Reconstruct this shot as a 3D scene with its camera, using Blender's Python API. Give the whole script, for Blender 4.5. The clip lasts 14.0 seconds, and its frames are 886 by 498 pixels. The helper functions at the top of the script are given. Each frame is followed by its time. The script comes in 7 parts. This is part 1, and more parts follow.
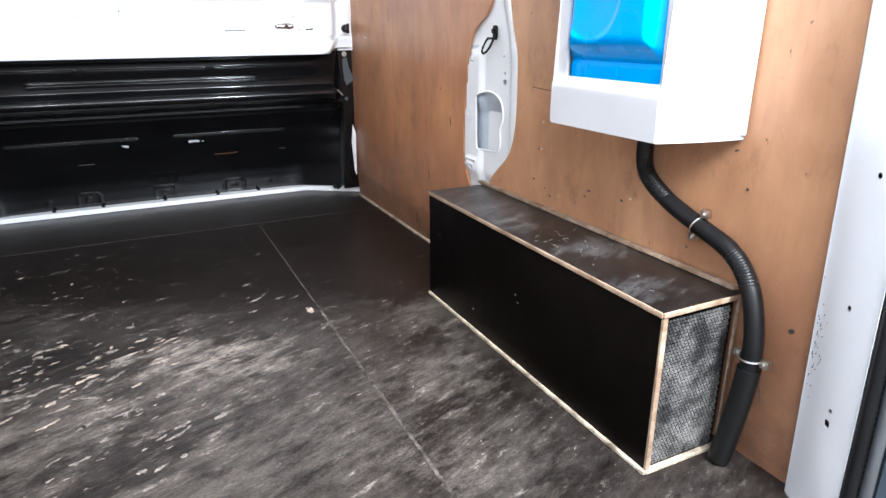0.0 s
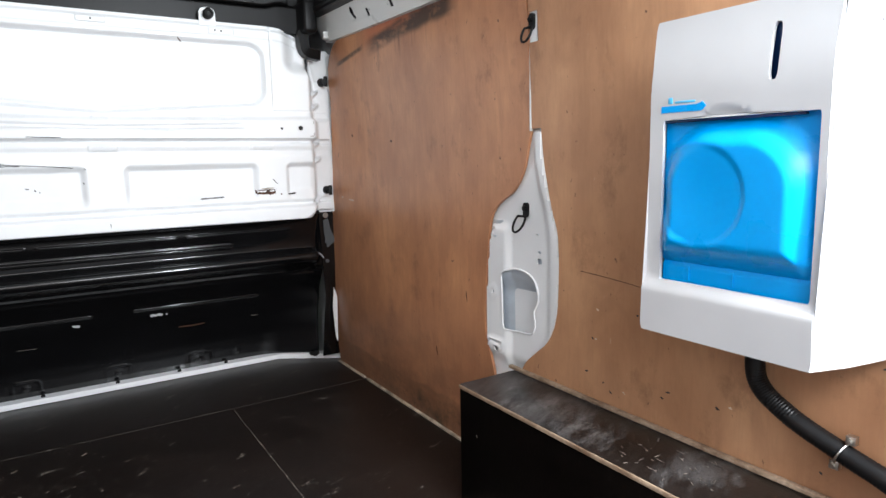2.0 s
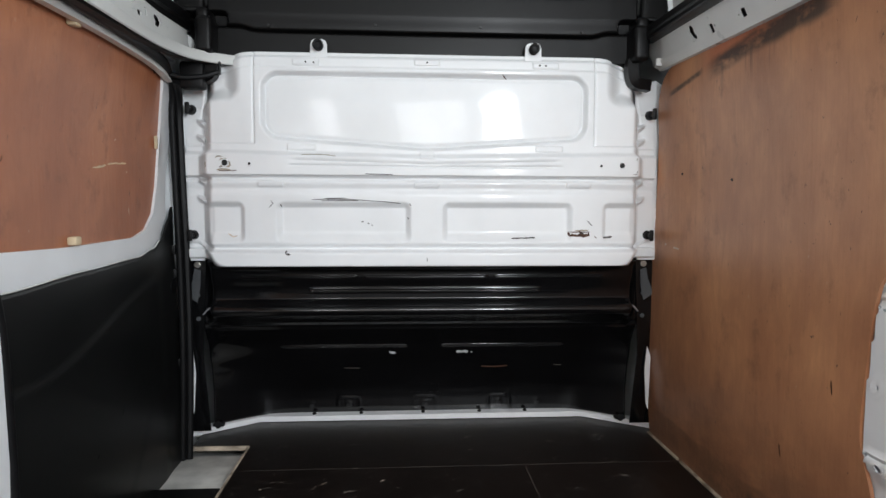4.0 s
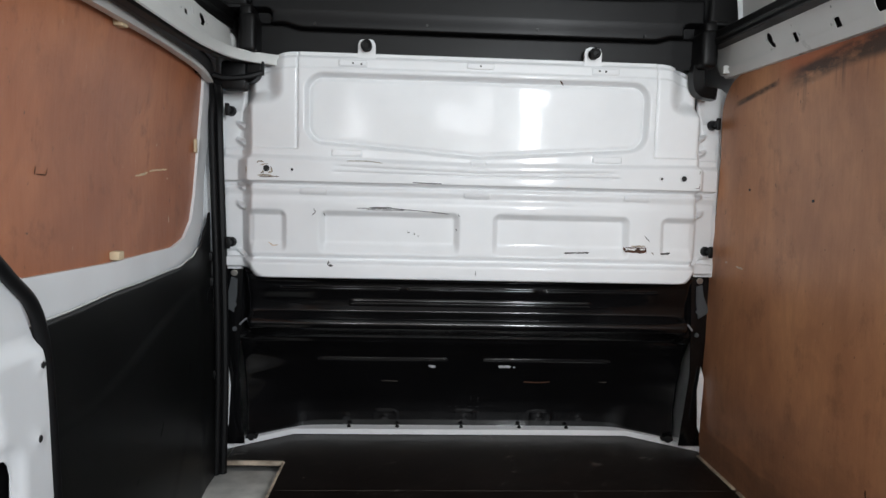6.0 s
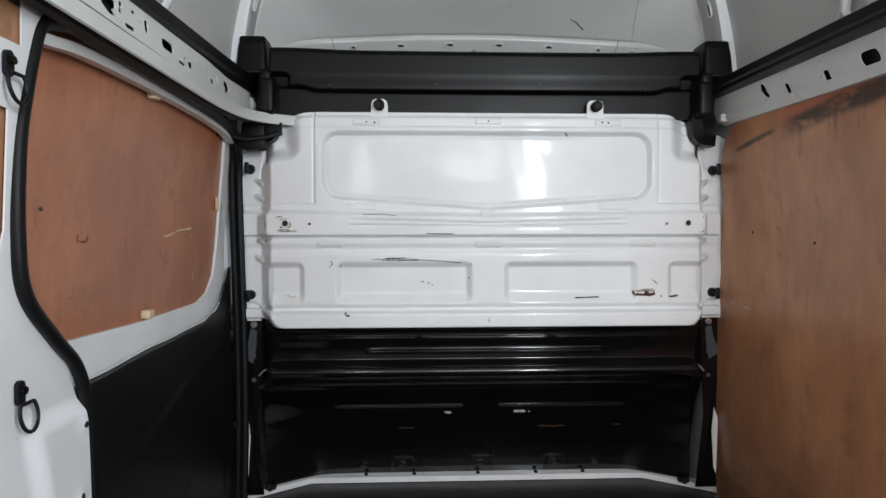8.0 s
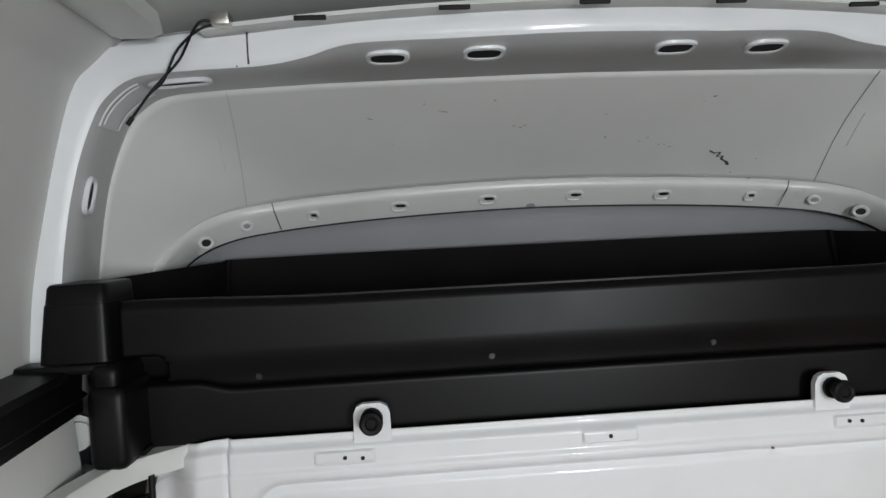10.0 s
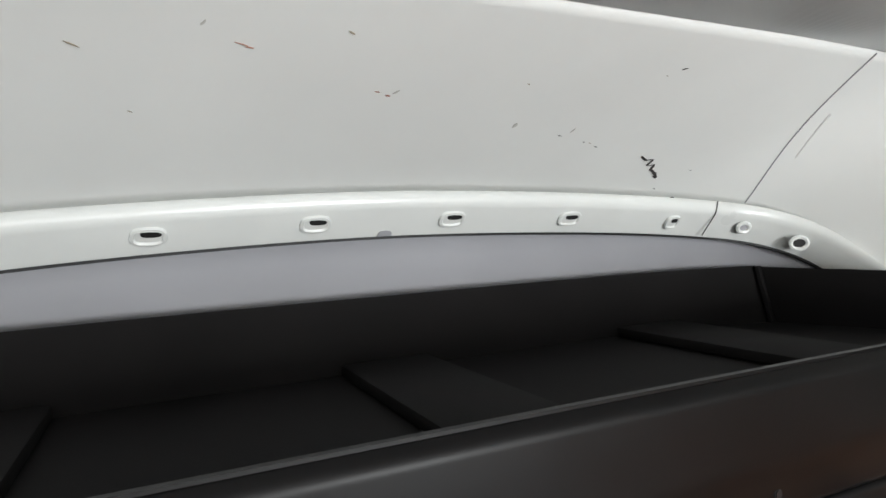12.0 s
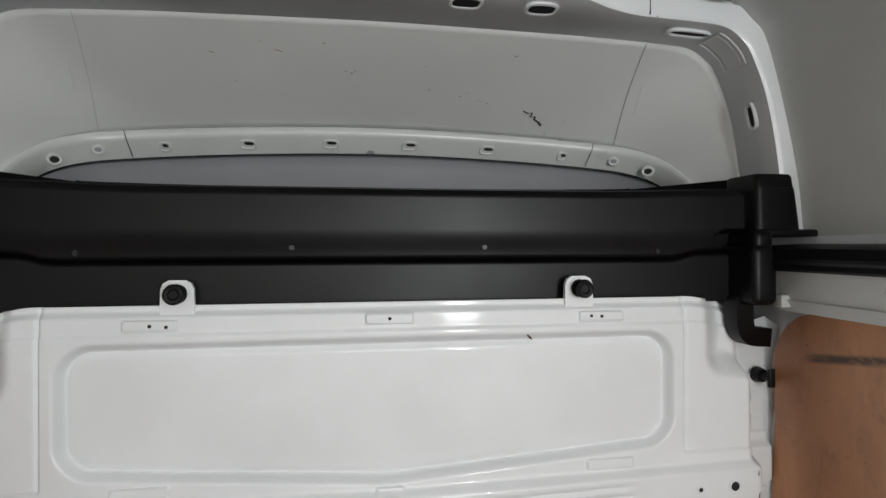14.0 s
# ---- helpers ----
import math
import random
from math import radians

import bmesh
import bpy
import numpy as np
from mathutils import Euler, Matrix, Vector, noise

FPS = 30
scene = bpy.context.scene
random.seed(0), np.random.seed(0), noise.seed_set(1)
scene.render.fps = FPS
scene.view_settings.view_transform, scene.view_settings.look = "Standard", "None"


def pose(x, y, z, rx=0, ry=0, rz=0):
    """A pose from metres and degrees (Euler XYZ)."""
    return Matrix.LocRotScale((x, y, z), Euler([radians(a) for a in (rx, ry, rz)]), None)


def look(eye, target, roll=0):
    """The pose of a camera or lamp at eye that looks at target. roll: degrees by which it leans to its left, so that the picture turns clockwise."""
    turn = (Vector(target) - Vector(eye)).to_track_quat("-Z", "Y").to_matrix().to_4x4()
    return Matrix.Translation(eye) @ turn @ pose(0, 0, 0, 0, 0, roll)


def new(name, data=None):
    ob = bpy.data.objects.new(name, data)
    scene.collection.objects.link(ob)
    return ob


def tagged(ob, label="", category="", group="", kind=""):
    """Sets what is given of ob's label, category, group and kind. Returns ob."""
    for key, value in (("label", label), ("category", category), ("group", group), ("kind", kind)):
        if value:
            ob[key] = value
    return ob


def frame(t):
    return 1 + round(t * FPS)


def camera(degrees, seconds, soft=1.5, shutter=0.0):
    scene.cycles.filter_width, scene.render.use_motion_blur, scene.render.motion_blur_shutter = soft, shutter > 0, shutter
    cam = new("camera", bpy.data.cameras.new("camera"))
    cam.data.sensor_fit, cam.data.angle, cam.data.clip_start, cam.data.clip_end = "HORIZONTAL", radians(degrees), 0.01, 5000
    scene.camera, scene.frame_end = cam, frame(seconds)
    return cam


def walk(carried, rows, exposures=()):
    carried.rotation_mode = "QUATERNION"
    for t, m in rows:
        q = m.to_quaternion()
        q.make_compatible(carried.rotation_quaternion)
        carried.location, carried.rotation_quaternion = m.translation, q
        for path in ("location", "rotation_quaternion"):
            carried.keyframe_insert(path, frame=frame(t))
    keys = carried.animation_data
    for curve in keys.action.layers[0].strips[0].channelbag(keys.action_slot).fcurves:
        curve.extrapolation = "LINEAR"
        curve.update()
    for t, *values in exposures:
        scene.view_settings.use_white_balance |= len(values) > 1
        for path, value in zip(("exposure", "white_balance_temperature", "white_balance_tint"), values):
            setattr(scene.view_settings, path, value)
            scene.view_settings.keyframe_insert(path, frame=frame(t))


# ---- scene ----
cam = camera(70.8, 14.0)
PATH = [
    (0, (-0.066, -2.655, 0.722), (0.759, -0.959, 0.057), -0.3),
    (0.5, (-0.134, -2.558, 0.74), (1.037, -1.028, 0.201), 1.6),
    (1, (-0.207, -2.465, 0.759), (1.096, -1.033, 0.255), 0.3),
    (1.5, (-0.236, -2.404, 0.774), (0.998, -0.884, 0.368), -1.0),
    (2, (-0.171, -2.335, 0.841), (0.892, -0.666, 0.553), -1.2),
    (2.5, (-0.122, -2.247, 0.858), (0.493, -0.357, 0.636), -3.3),
    (3, (-0.101, -2.181, 0.848), (0.131, -0.209, 0.607), -1.8),
    (3.5, (-0.075, -2.134, 0.842), (0.068, -0.145, 0.689), -1.8),
    (3.7, (-0.071, -2.14, 0.828), (0.057, -0.149, 0.688), -0.3),
    (5.8, (-0.198, -1.995, 0.878), (-0.073, -0.006, 0.711), 1.2),
    (6, (-0.194, -2.022, 0.893), (-0.098, -0.032, 0.72), 1.4),
    (6.5, (-0.167, -2.092, 0.937), (-0.011, -0.099, 0.873), 0.3),
    (7, (-0.141, -2.132, 0.99), (0.04, -0.14, 1.015), -0.1),
    (7.5, (-0.175, -2.142, 0.96), (0.047, -0.156, 0.887), 0.3),
    (8, (-0.226, -2.078, 0.923), (-0.144, -0.08, 0.878), -0.1),
    (8.5, (-0.151, -1.872, 1.165), (-0.14, 0.122, 1.017), 3.8),
    (9, (-0.164, -1.579, 1.43), (-0.22, 0.415, 1.295), 2.3),
    (9.2, (-0.19, -1.452, 1.481), (-0.19, 0.547, 1.412), 0.5),
    (11.3, (-0.359, -0.451, 1.635), (0.087, 1.498, 1.579), -1.1),
    (11.5, (-0.341, -0.418, 1.634), (0.254, 1.491, 1.565), -1.5),
    (12, (-0.283, -0.425, 1.634), (0.552, 1.391, 1.591), -2.9),
    (12.5, (-0.213, -0.456, 1.626), (0.862, 1.23, 1.587), -3.0),
    (13, (-0.172, -0.567, 1.568), (0.819, 1.17, 1.577), -4.3),
    (13.5, (-0.082, -0.87, 1.434), (0.566, 1.02, 1.362), 2.7),
    (14, (-0.095, -1.165, 1.4), (0.252, 0.804, 1.405), -0.2),
]
EXPOSURE = [(0, 1.22, 6050, 10), (0.5, 1.12, 6050, 10), (1.0, 0.84, 6100, 10), (1.5, 0.76, 6250, 9), (2.0, 0.60, 6380, 10), (2.5, 0.46, 6500, 10), (3.5, 0.2, 6500, 10), (6.0, -0.03, 6500, 10), (7.0, -0.13, 6500, 10), (8.0, -0.12, 6500, 10), (8.5, -0.38, 6450, 10), (9.0, -0.5, 6400, 10), (9.5, -0.5, 6500, 10), (11.0, 0.9, 6750, 10), (12.5, 1.0, 6750, 10), (13.0, 0.85, 6750, 10), (13.5, 0.33, 6800, 10), (14.0, -0.28, 6800, 10)]
walk(cam, [(t, look(eye, target, roll)) for t, eye, target, roll in PATH], EXPOSURE)

# ---- world and light ----
world = bpy.data.worlds.new("sky")
scene.world = world
world.use_nodes = True
wn = world.node_tree.nodes
sky = wn.new("ShaderNodeTexSky")
sky.sky_type, sky.sun_disc = "NISHITA", False
sky.sun_elevation, sky.sun_rotation = radians(46), radians(192)
sky.dust_density, sky.air_density = 3.0, 1.0
wn["Background"].inputs["Strength"].default_value = 0.15
world.node_tree.links.new(sky.outputs["Color"], wn["Background"].inputs["Color"])

sun = new("sun", bpy.data.lights.new("sun", "SUN"))
sun.data.energy, sun.data.angle, sun.data.color = 1.05, radians(25), (1.0, 0.96, 0.9)
sun.matrix_world = look((-0.8, -3.7, 4.0), (0, 0, 0))

# daylight of the open rear doorway: sky beside and above whoever stands there
for x, z, wide, high, power in ((-0.64, 1.42, 0.16, 0.50, 3.5), (0.14, 1.46, 0.46, 0.48, 7), (0.66, 1.36, 0.17, 0.74, 32)):
    day = new("doorway_daylight", bpy.data.lights.new("doorway_daylight", "AREA"))
    day.data.shape, day.data.size, day.data.size_y = "RECTANGLE", wide, high
    day.data.energy, day.data.color = power, (0.90, 0.955, 1.0)
    day.matrix_world = look((x, -2.74, z), (-0.35, 0, 1.0))

# ---- materials ----
def material(name, color, rough=0.5, metal=0.0, vary=0.12, scale=6.0, grain=120.0, bump=0.05, coat=0.0, spec=0.5, rough_vary=0.08, stretch=(1, 1, 1), coat_rough=0.18, warp=0.0):
    """A painted, plastic or metal surface with tone, gloss and relief that vary at two scales."""
    m = bpy.data.materials.new(name)
    m.use_nodes = True
    nt = m.node_tree
    n, l = nt.nodes, nt.links
    p = n["Principled BSDF"]
    tc = n.new("ShaderNodeTexCoord")
    mp = n.new("ShaderNodeMapping")
    mp.inputs["Scale"].default_value = stretch
    l.new(tc.outputs["Object"], mp.inputs["Vector"])
    big, fine = n.new("ShaderNodeTexNoise"), n.new("ShaderNodeTexNoise")
    big.inputs["Scale"].default_value, big.inputs["Detail"].default_value = scale, 6
    fine.inputs["Scale"].default_value, fine.inputs["Detail"].default_value = grain, 3
    for t in (big, fine):
        l.new(mp.outputs["Vector"], t.inputs["Vector"])
    ramp = n.new("ShaderNodeMapRange")
    ramp.inputs["From Min"].default_value, ramp.inputs["From Max"].default_value = 0.3, 0.7
    ramp.inputs["To Min"].default_value, ramp.inputs["To Max"].default_value = 1 - vary, 1 + vary * 0.5
    l.new(big.outputs["Fac"], ramp.inputs["Value"])
    mul = n.new("ShaderNodeVectorMath")
    mul.operation = "SCALE"
    mul.inputs[0].default_value = color
    l.new(ramp.outputs["Result"], mul.inputs["Scale"])
    l.new(mul.outputs["Vector"], p.inputs["Base Color"])
    rr = n.new("ShaderNodeMapRange")
    rr.inputs["To Min"].default_value, rr.inputs["To Max"].default_value = max(0.02, rough - rough_vary), rough + rough_vary
    l.new(big.outputs["Fac"], rr.inputs["Value"])
    l.new(rr.outputs["Result"], p.inputs["Roughness"])
    p.inputs["Metallic"].default_value = metal
    p.inputs["Coat Weight"].default_value, p.inputs["Coat Roughness"].default_value = coat, coat_rough
    p.inputs["Specular IOR Level"].default_value = spec
    if bump:
        b = n.new("ShaderNodeBump")
        b.inputs["Strength"].default_value, b.inputs["Distance"].default_value = bump, 0.002
        l.new(fine.outputs["Fac"], b.inputs["Height"])
        l.new(b.outputs["Normal"], p.inputs["Normal"])
        if warp:
            # slight waviness of thin pressed sheet
            wv, w = n.new("ShaderNodeTexNoise"), n.new("ShaderNodeBump")
            wv.inputs["Scale"].default_value, wv.inputs["Detail"].default_value = 7, 1
            w.inputs["Strength"].default_value, w.inputs["Distance"].default_value = warp, 0.012
            l.new(mp.outputs["Vector"], wv.inputs["Vector"])
            l.new(wv.outputs["Fac"], w.inputs["Height"])
            l.new(w.outputs["Normal"], b.inputs["Normal"])
            l.new(w.outputs["Normal"], p.inputs["Coat Normal"])
    return m


def mix(nt, fac, a, b):
    """A colour mix of two colours or sockets by a factor socket."""
    x = nt.nodes.new("ShaderNodeMix")
    x.data_type = "RGBA"
    for sock, v in ((x.inputs[0], fac), (x.inputs[6], a), (x.inputs[7], b)):
        if isinstance(v, (tuple, float, int)):
            sock.default_value = (*v, 1) if isinstance(v, tuple) else v
        else:
            nt.links.new(v, sock)
    return x.outputs[2]


def noise_fac(nt, scale, stretch, lo, hi, detail=5, rough=0.6, turn=(0, 0, 0), swirl=0.0):
    """Noise in object space, cut to 0..1 between lo and hi."""
    tc, mp, t, r = (nt.nodes.new("ShaderNode" + k) for k in ("TexCoord", "Mapping", "TexNoise", "MapRange"))
    mp.inputs["Scale"].default_value, mp.inputs["Rotation"].default_value = stretch, turn
    t.inputs["Scale"].default_value, t.inputs["Detail"].default_value, t.inputs["Roughness"].default_value = scale, detail, rough
    t.inputs["Distortion"].default_value = swirl
    r.inputs["From Min"].default_value, r.inputs["From Max"].default_value = lo, hi
    nt.links.new(tc.outputs["Object"], mp.inputs["Vector"])
    nt.links.new(mp.outputs["Vector"], t.inputs["Vector"])
    nt.links.new(t.outputs["Fac"], r.inputs["Value"])
    return r.outputs["Result"]


def math_node(nt, op, a, b=None):
    x = nt.nodes.new("ShaderNodeMath")
    x.operation = op
    for s, v in zip(x.inputs, (a, b)):
        if v is None:
            continue
        if isinstance(v, (int, float)):
            s.default_value = v
        else:
            nt.links.new(v, s)
    return x.outputs[0]


def plywood(name, light, dark, stain, sooty=False, grain=0.35, blotch=0.6):
    """Reddish hardwood plywood with upright grain, knots and grime; sooty: with a burnt smear under its head."""
    m = bpy.data.materials.new(name)
    m.use_nodes = True
    nt = m.node_tree
    p = nt.nodes["Principled BSDF"]
    col = mix(nt, noise_fac(nt, 5, (1, 1.3, 0.55), 0.34, 0.66, 8, 0.65), light, dark)
    fine = noise_fac(nt, 80, (1, 1.6, 0.10), 0.45, 0.85, 6, 0.7)
    col = mix(nt, math_node(nt, "MULTIPLY", fine, grain), col, tuple(c * 0.72 for c in dark))
    figure = noise_fac(nt, 6, (1, 1.2, 0.40 if grain > 0.2 else 0.8), 0.46, 0.62, 5, 0.6, swirl=1.8)
    col = mix(nt, math_node(nt, "MULTIPLY", figure, 0.45), col, tuple(c * 0.85 for c in dark))
    col = mix(nt, math_node(nt, "MULTIPLY", noise_fac(nt, 2.6, (1, 1, 0.7), 0.42, 0.72, 7, 0.62), 0.85), col, stain)
    col = mix(nt, math_node(nt, "MULTIPLY", noise_fac(nt, 12, (1, 1, 0.7), 0.56, 0.75, 6, 0.7), blotch), col, tuple(c * 0.62 for c in stain))
    col = mix(nt, noise_fac(nt, 75, (1, 1, 0.6), 0.72, 0.77, 2), col, (0.13, 0.065, 0.04))
    col = mix(nt, math_node(nt, "MULTIPLY", noise_fac(nt, 60, (1, 1.3, 0.5), 0.74, 0.78, 2), 0.6), col, (0.55, 0.40, 0.28))
    tc, sp = nt.nodes.new("ShaderNodeTexCoord"), nt.nodes.new("ShaderNodeSeparateXYZ")
    nt.links.new(tc.outputs["Object"], sp.inputs[0])

    def span(sock, a, b, c, d):
        """1 between b and c, fading to 0 at a and d."""
        out = []
        for lo, hi in ((a, b), (d, c)):
            r = nt.nodes.new("ShaderNodeMapRange")
            r.interpolation_type = "SMOOTHSTEP"
            r.inputs["From Min"].default_value, r.inputs["From Max"].default_value = lo, hi
            nt.links.new(sock, r.inputs["Value"])
            out.append(r.outputs["Result"])
        return math_node(nt, "MULTIPLY", *out)
    # foot darker in blotches, fading out upwards
    foot = math_node(nt, "MULTIPLY", span(sp.outputs["Z"], -1, 0, 0.03, 0.42), noise_fac(nt, 5, (1, 0.6, 1.3), 0.30, 0.60, 7, 0.7))
    col = mix(nt, math_node(nt, "MULTIPLY", foot, 0.75), col, (0.125, 0.060, 0.040))
    if sooty:
        # damp band along the foot with mould, ending in a ragged line
        edge = math_node(nt, "ADD", sp.outputs["Z"], math_node(nt, "MULTIPLY", noise_fac(nt, 7, (1, 1, 0.2), 0.2, 0.8, 4), 0.03))
        band = math_node(nt, "MULTIPLY", span(edge, -1, 0, 0.120, 0.132), noise_fac(nt, 9, (1, 0.5, 1), 0.22, 0.55, 6, 0.7))
        col = mix(nt, math_node(nt, "MULTIPLY", band, 0.6), col, (0.15, 0.075, 0.042))
        mould = math_node(nt, "MULTIPLY", math_node(nt, "MULTIPLY", span(edge, -1, 0, 0.075, 0.125), span(sp.outputs["Y"], -0.98, -0.85, -0.55, -0.30)), noise_fac(nt, 14, (1, 0.8, 1), 0.44, 0.62, 7, 0.7))
        col = mix(nt, math_node(nt, "MULTIPLY", mould, 0.8), col, (0.035, 0.026, 0.016))
        wob = noise_fac(nt, 4, (1, 1, 1), 0.2, 0.8, 4)
        zz = math_node(nt, "ADD", sp.outputs["Z"], math_node(nt, "MULTIPLY", sp.outputs["Y"], 0.075))
        zz = math_node(nt, "ADD", zz, math_node(nt, "MULTIPLY", wob, 0.03))
        red = math_node(nt, "MULTIPLY", span(sp.outputs["Y"], -1.4, -1.1, -0.42, -0.3), span(zz, 1.19, 1.225, 1.3, 1.4))
        col = mix(nt, math_node(nt, "MULTIPLY", red, 0.6), col, (0.46, 0.11, 0.045))
        lump = noise_fac(nt, 13, (1, 0.6, 1.5), 0.30, 0.48, 6, 0.65)
        soot = math_node(nt, "MULTIPLY", math_node(nt, "MULTIPLY", span(sp.outputs["Y"], -0.93, -0.85, -0.46, -0.33), span(zz, 1.166, 1.190, 1.216, 1.240)), lump)
        col = mix(nt, math_node(nt, "MULTIPLY", soot, 0.9), col, (0.026, 0.019, 0.015))
        z2 = math_node(nt, "ADD", sp.outputs["Z"], math_node(nt, "MULTIPLY", sp.outputs["Y"], 0.13))
        smear = math_node(nt, "MULTIPLY", math_node(nt, "MULTIPLY", span(sp.outputs["Y"], -0.35, -0.30, -0.14, -0.10), span(z2, 1.165, 1.175, 1.180, 1.190)), noise_fac(nt, 30, (1, 0.5, 1.5), 0.26, 0.50, 6, 0.7))
        col = mix(nt, math_node(nt, "MULTIPLY", smear, 0.9), col, (0.045, 0.03, 0.022))
        drip = math_node(nt, "MULTIPLY", math_node(nt, "MULTIPLY", span(sp.outputs["Y"], -0.95, -0.8, -0.45, -0.3), span(zz, 1.09, 1.18, 1.20, 1.22)), noise_fac(nt, 55, (1, 1, 0.05), 0.55, 0.75, 2))
        col = mix(nt, math_node(nt, "MULTIPLY", drip, 0.55), col, (0.06, 0.04, 0.03))
    nt.links.new(col, p.inputs["Base Color"])
    rr = nt.nodes.new("ShaderNodeMapRange")
    rr.inputs["To Min"].default_value, rr.inputs["To Max"].default_value = 0.36, 0.52
    nt.links.new(fine, rr.inputs["Value"])
    nt.links.new(rr.outputs["Result"], p.inputs["Roughness"])
    p.inputs["Specular IOR Level"].default_value = 0.5
    b = nt.nodes.new("ShaderNodeBump")
    b.inputs["Strength"].default_value, b.inputs["Distance"].default_value = 0.2, 0.001
    nt.links.new(fine, b.inputs["Height"])
    nt.links.new(b.outputs["Normal"], p.inputs["Normal"])
    return m


def worn(name, dark, pale, scale, lo, hi):
    """A dark surface rubbed pale in patches."""
    m = bpy.data.materials.new(name)
    m.use_nodes = True
    nt = m.node_tree
    p = nt.nodes["Principled BSDF"]
    fac = math_node(nt, "MULTIPLY", noise_fac(nt, scale, (1, 1, 1), lo, hi, 7, 0.7), math_node(nt, "ADD", math_node(nt, "MULTIPLY", noise_fac(nt, scale * 9, (1, 1, 1), 0.3, 0.7, 3), 0.5), 0.5))
    nt.links.new(mix(nt, fac, dark, pale), p.inputs["Base Color"])
    p.inputs["Roughness"].default_value, p.inputs["Specular IOR Level"].default_value = 0.65, 0.3
    return m


def streaks(nt, scale, along, across, angle, lo, hi, detail=6, rough=0.65):
    """Noise drawn out along a direction in the level plane, cut to 0..1 between lo and hi."""
    tc, mp, t, r = (nt.nodes.new("ShaderNode" + k) for k in ("TexCoord", "Mapping", "TexNoise", "MapRange"))
    mp.vector_type = "TEXTURE"
    mp.inputs["Scale"].default_value, mp.inputs["Rotation"].default_value = (along, across, 1), (0, 0, angle)
    t.inputs["Scale"].default_value, t.inputs["Detail"].default_value, t.inputs["Roughness"].default_value = scale, detail, rough
    r.inputs["From Min"].default_value, r.inputs["From Max"].default_value = lo, hi
    nt.links.new(tc.outputs["Object"], mp.inputs["Vector"])
    nt.links.new(mp.outputs["Vector"], t.inputs["Vector"])
    nt.links.new(t.outputs["Fac"], r.inputs["Value"])
    return r.outputs["Result"]


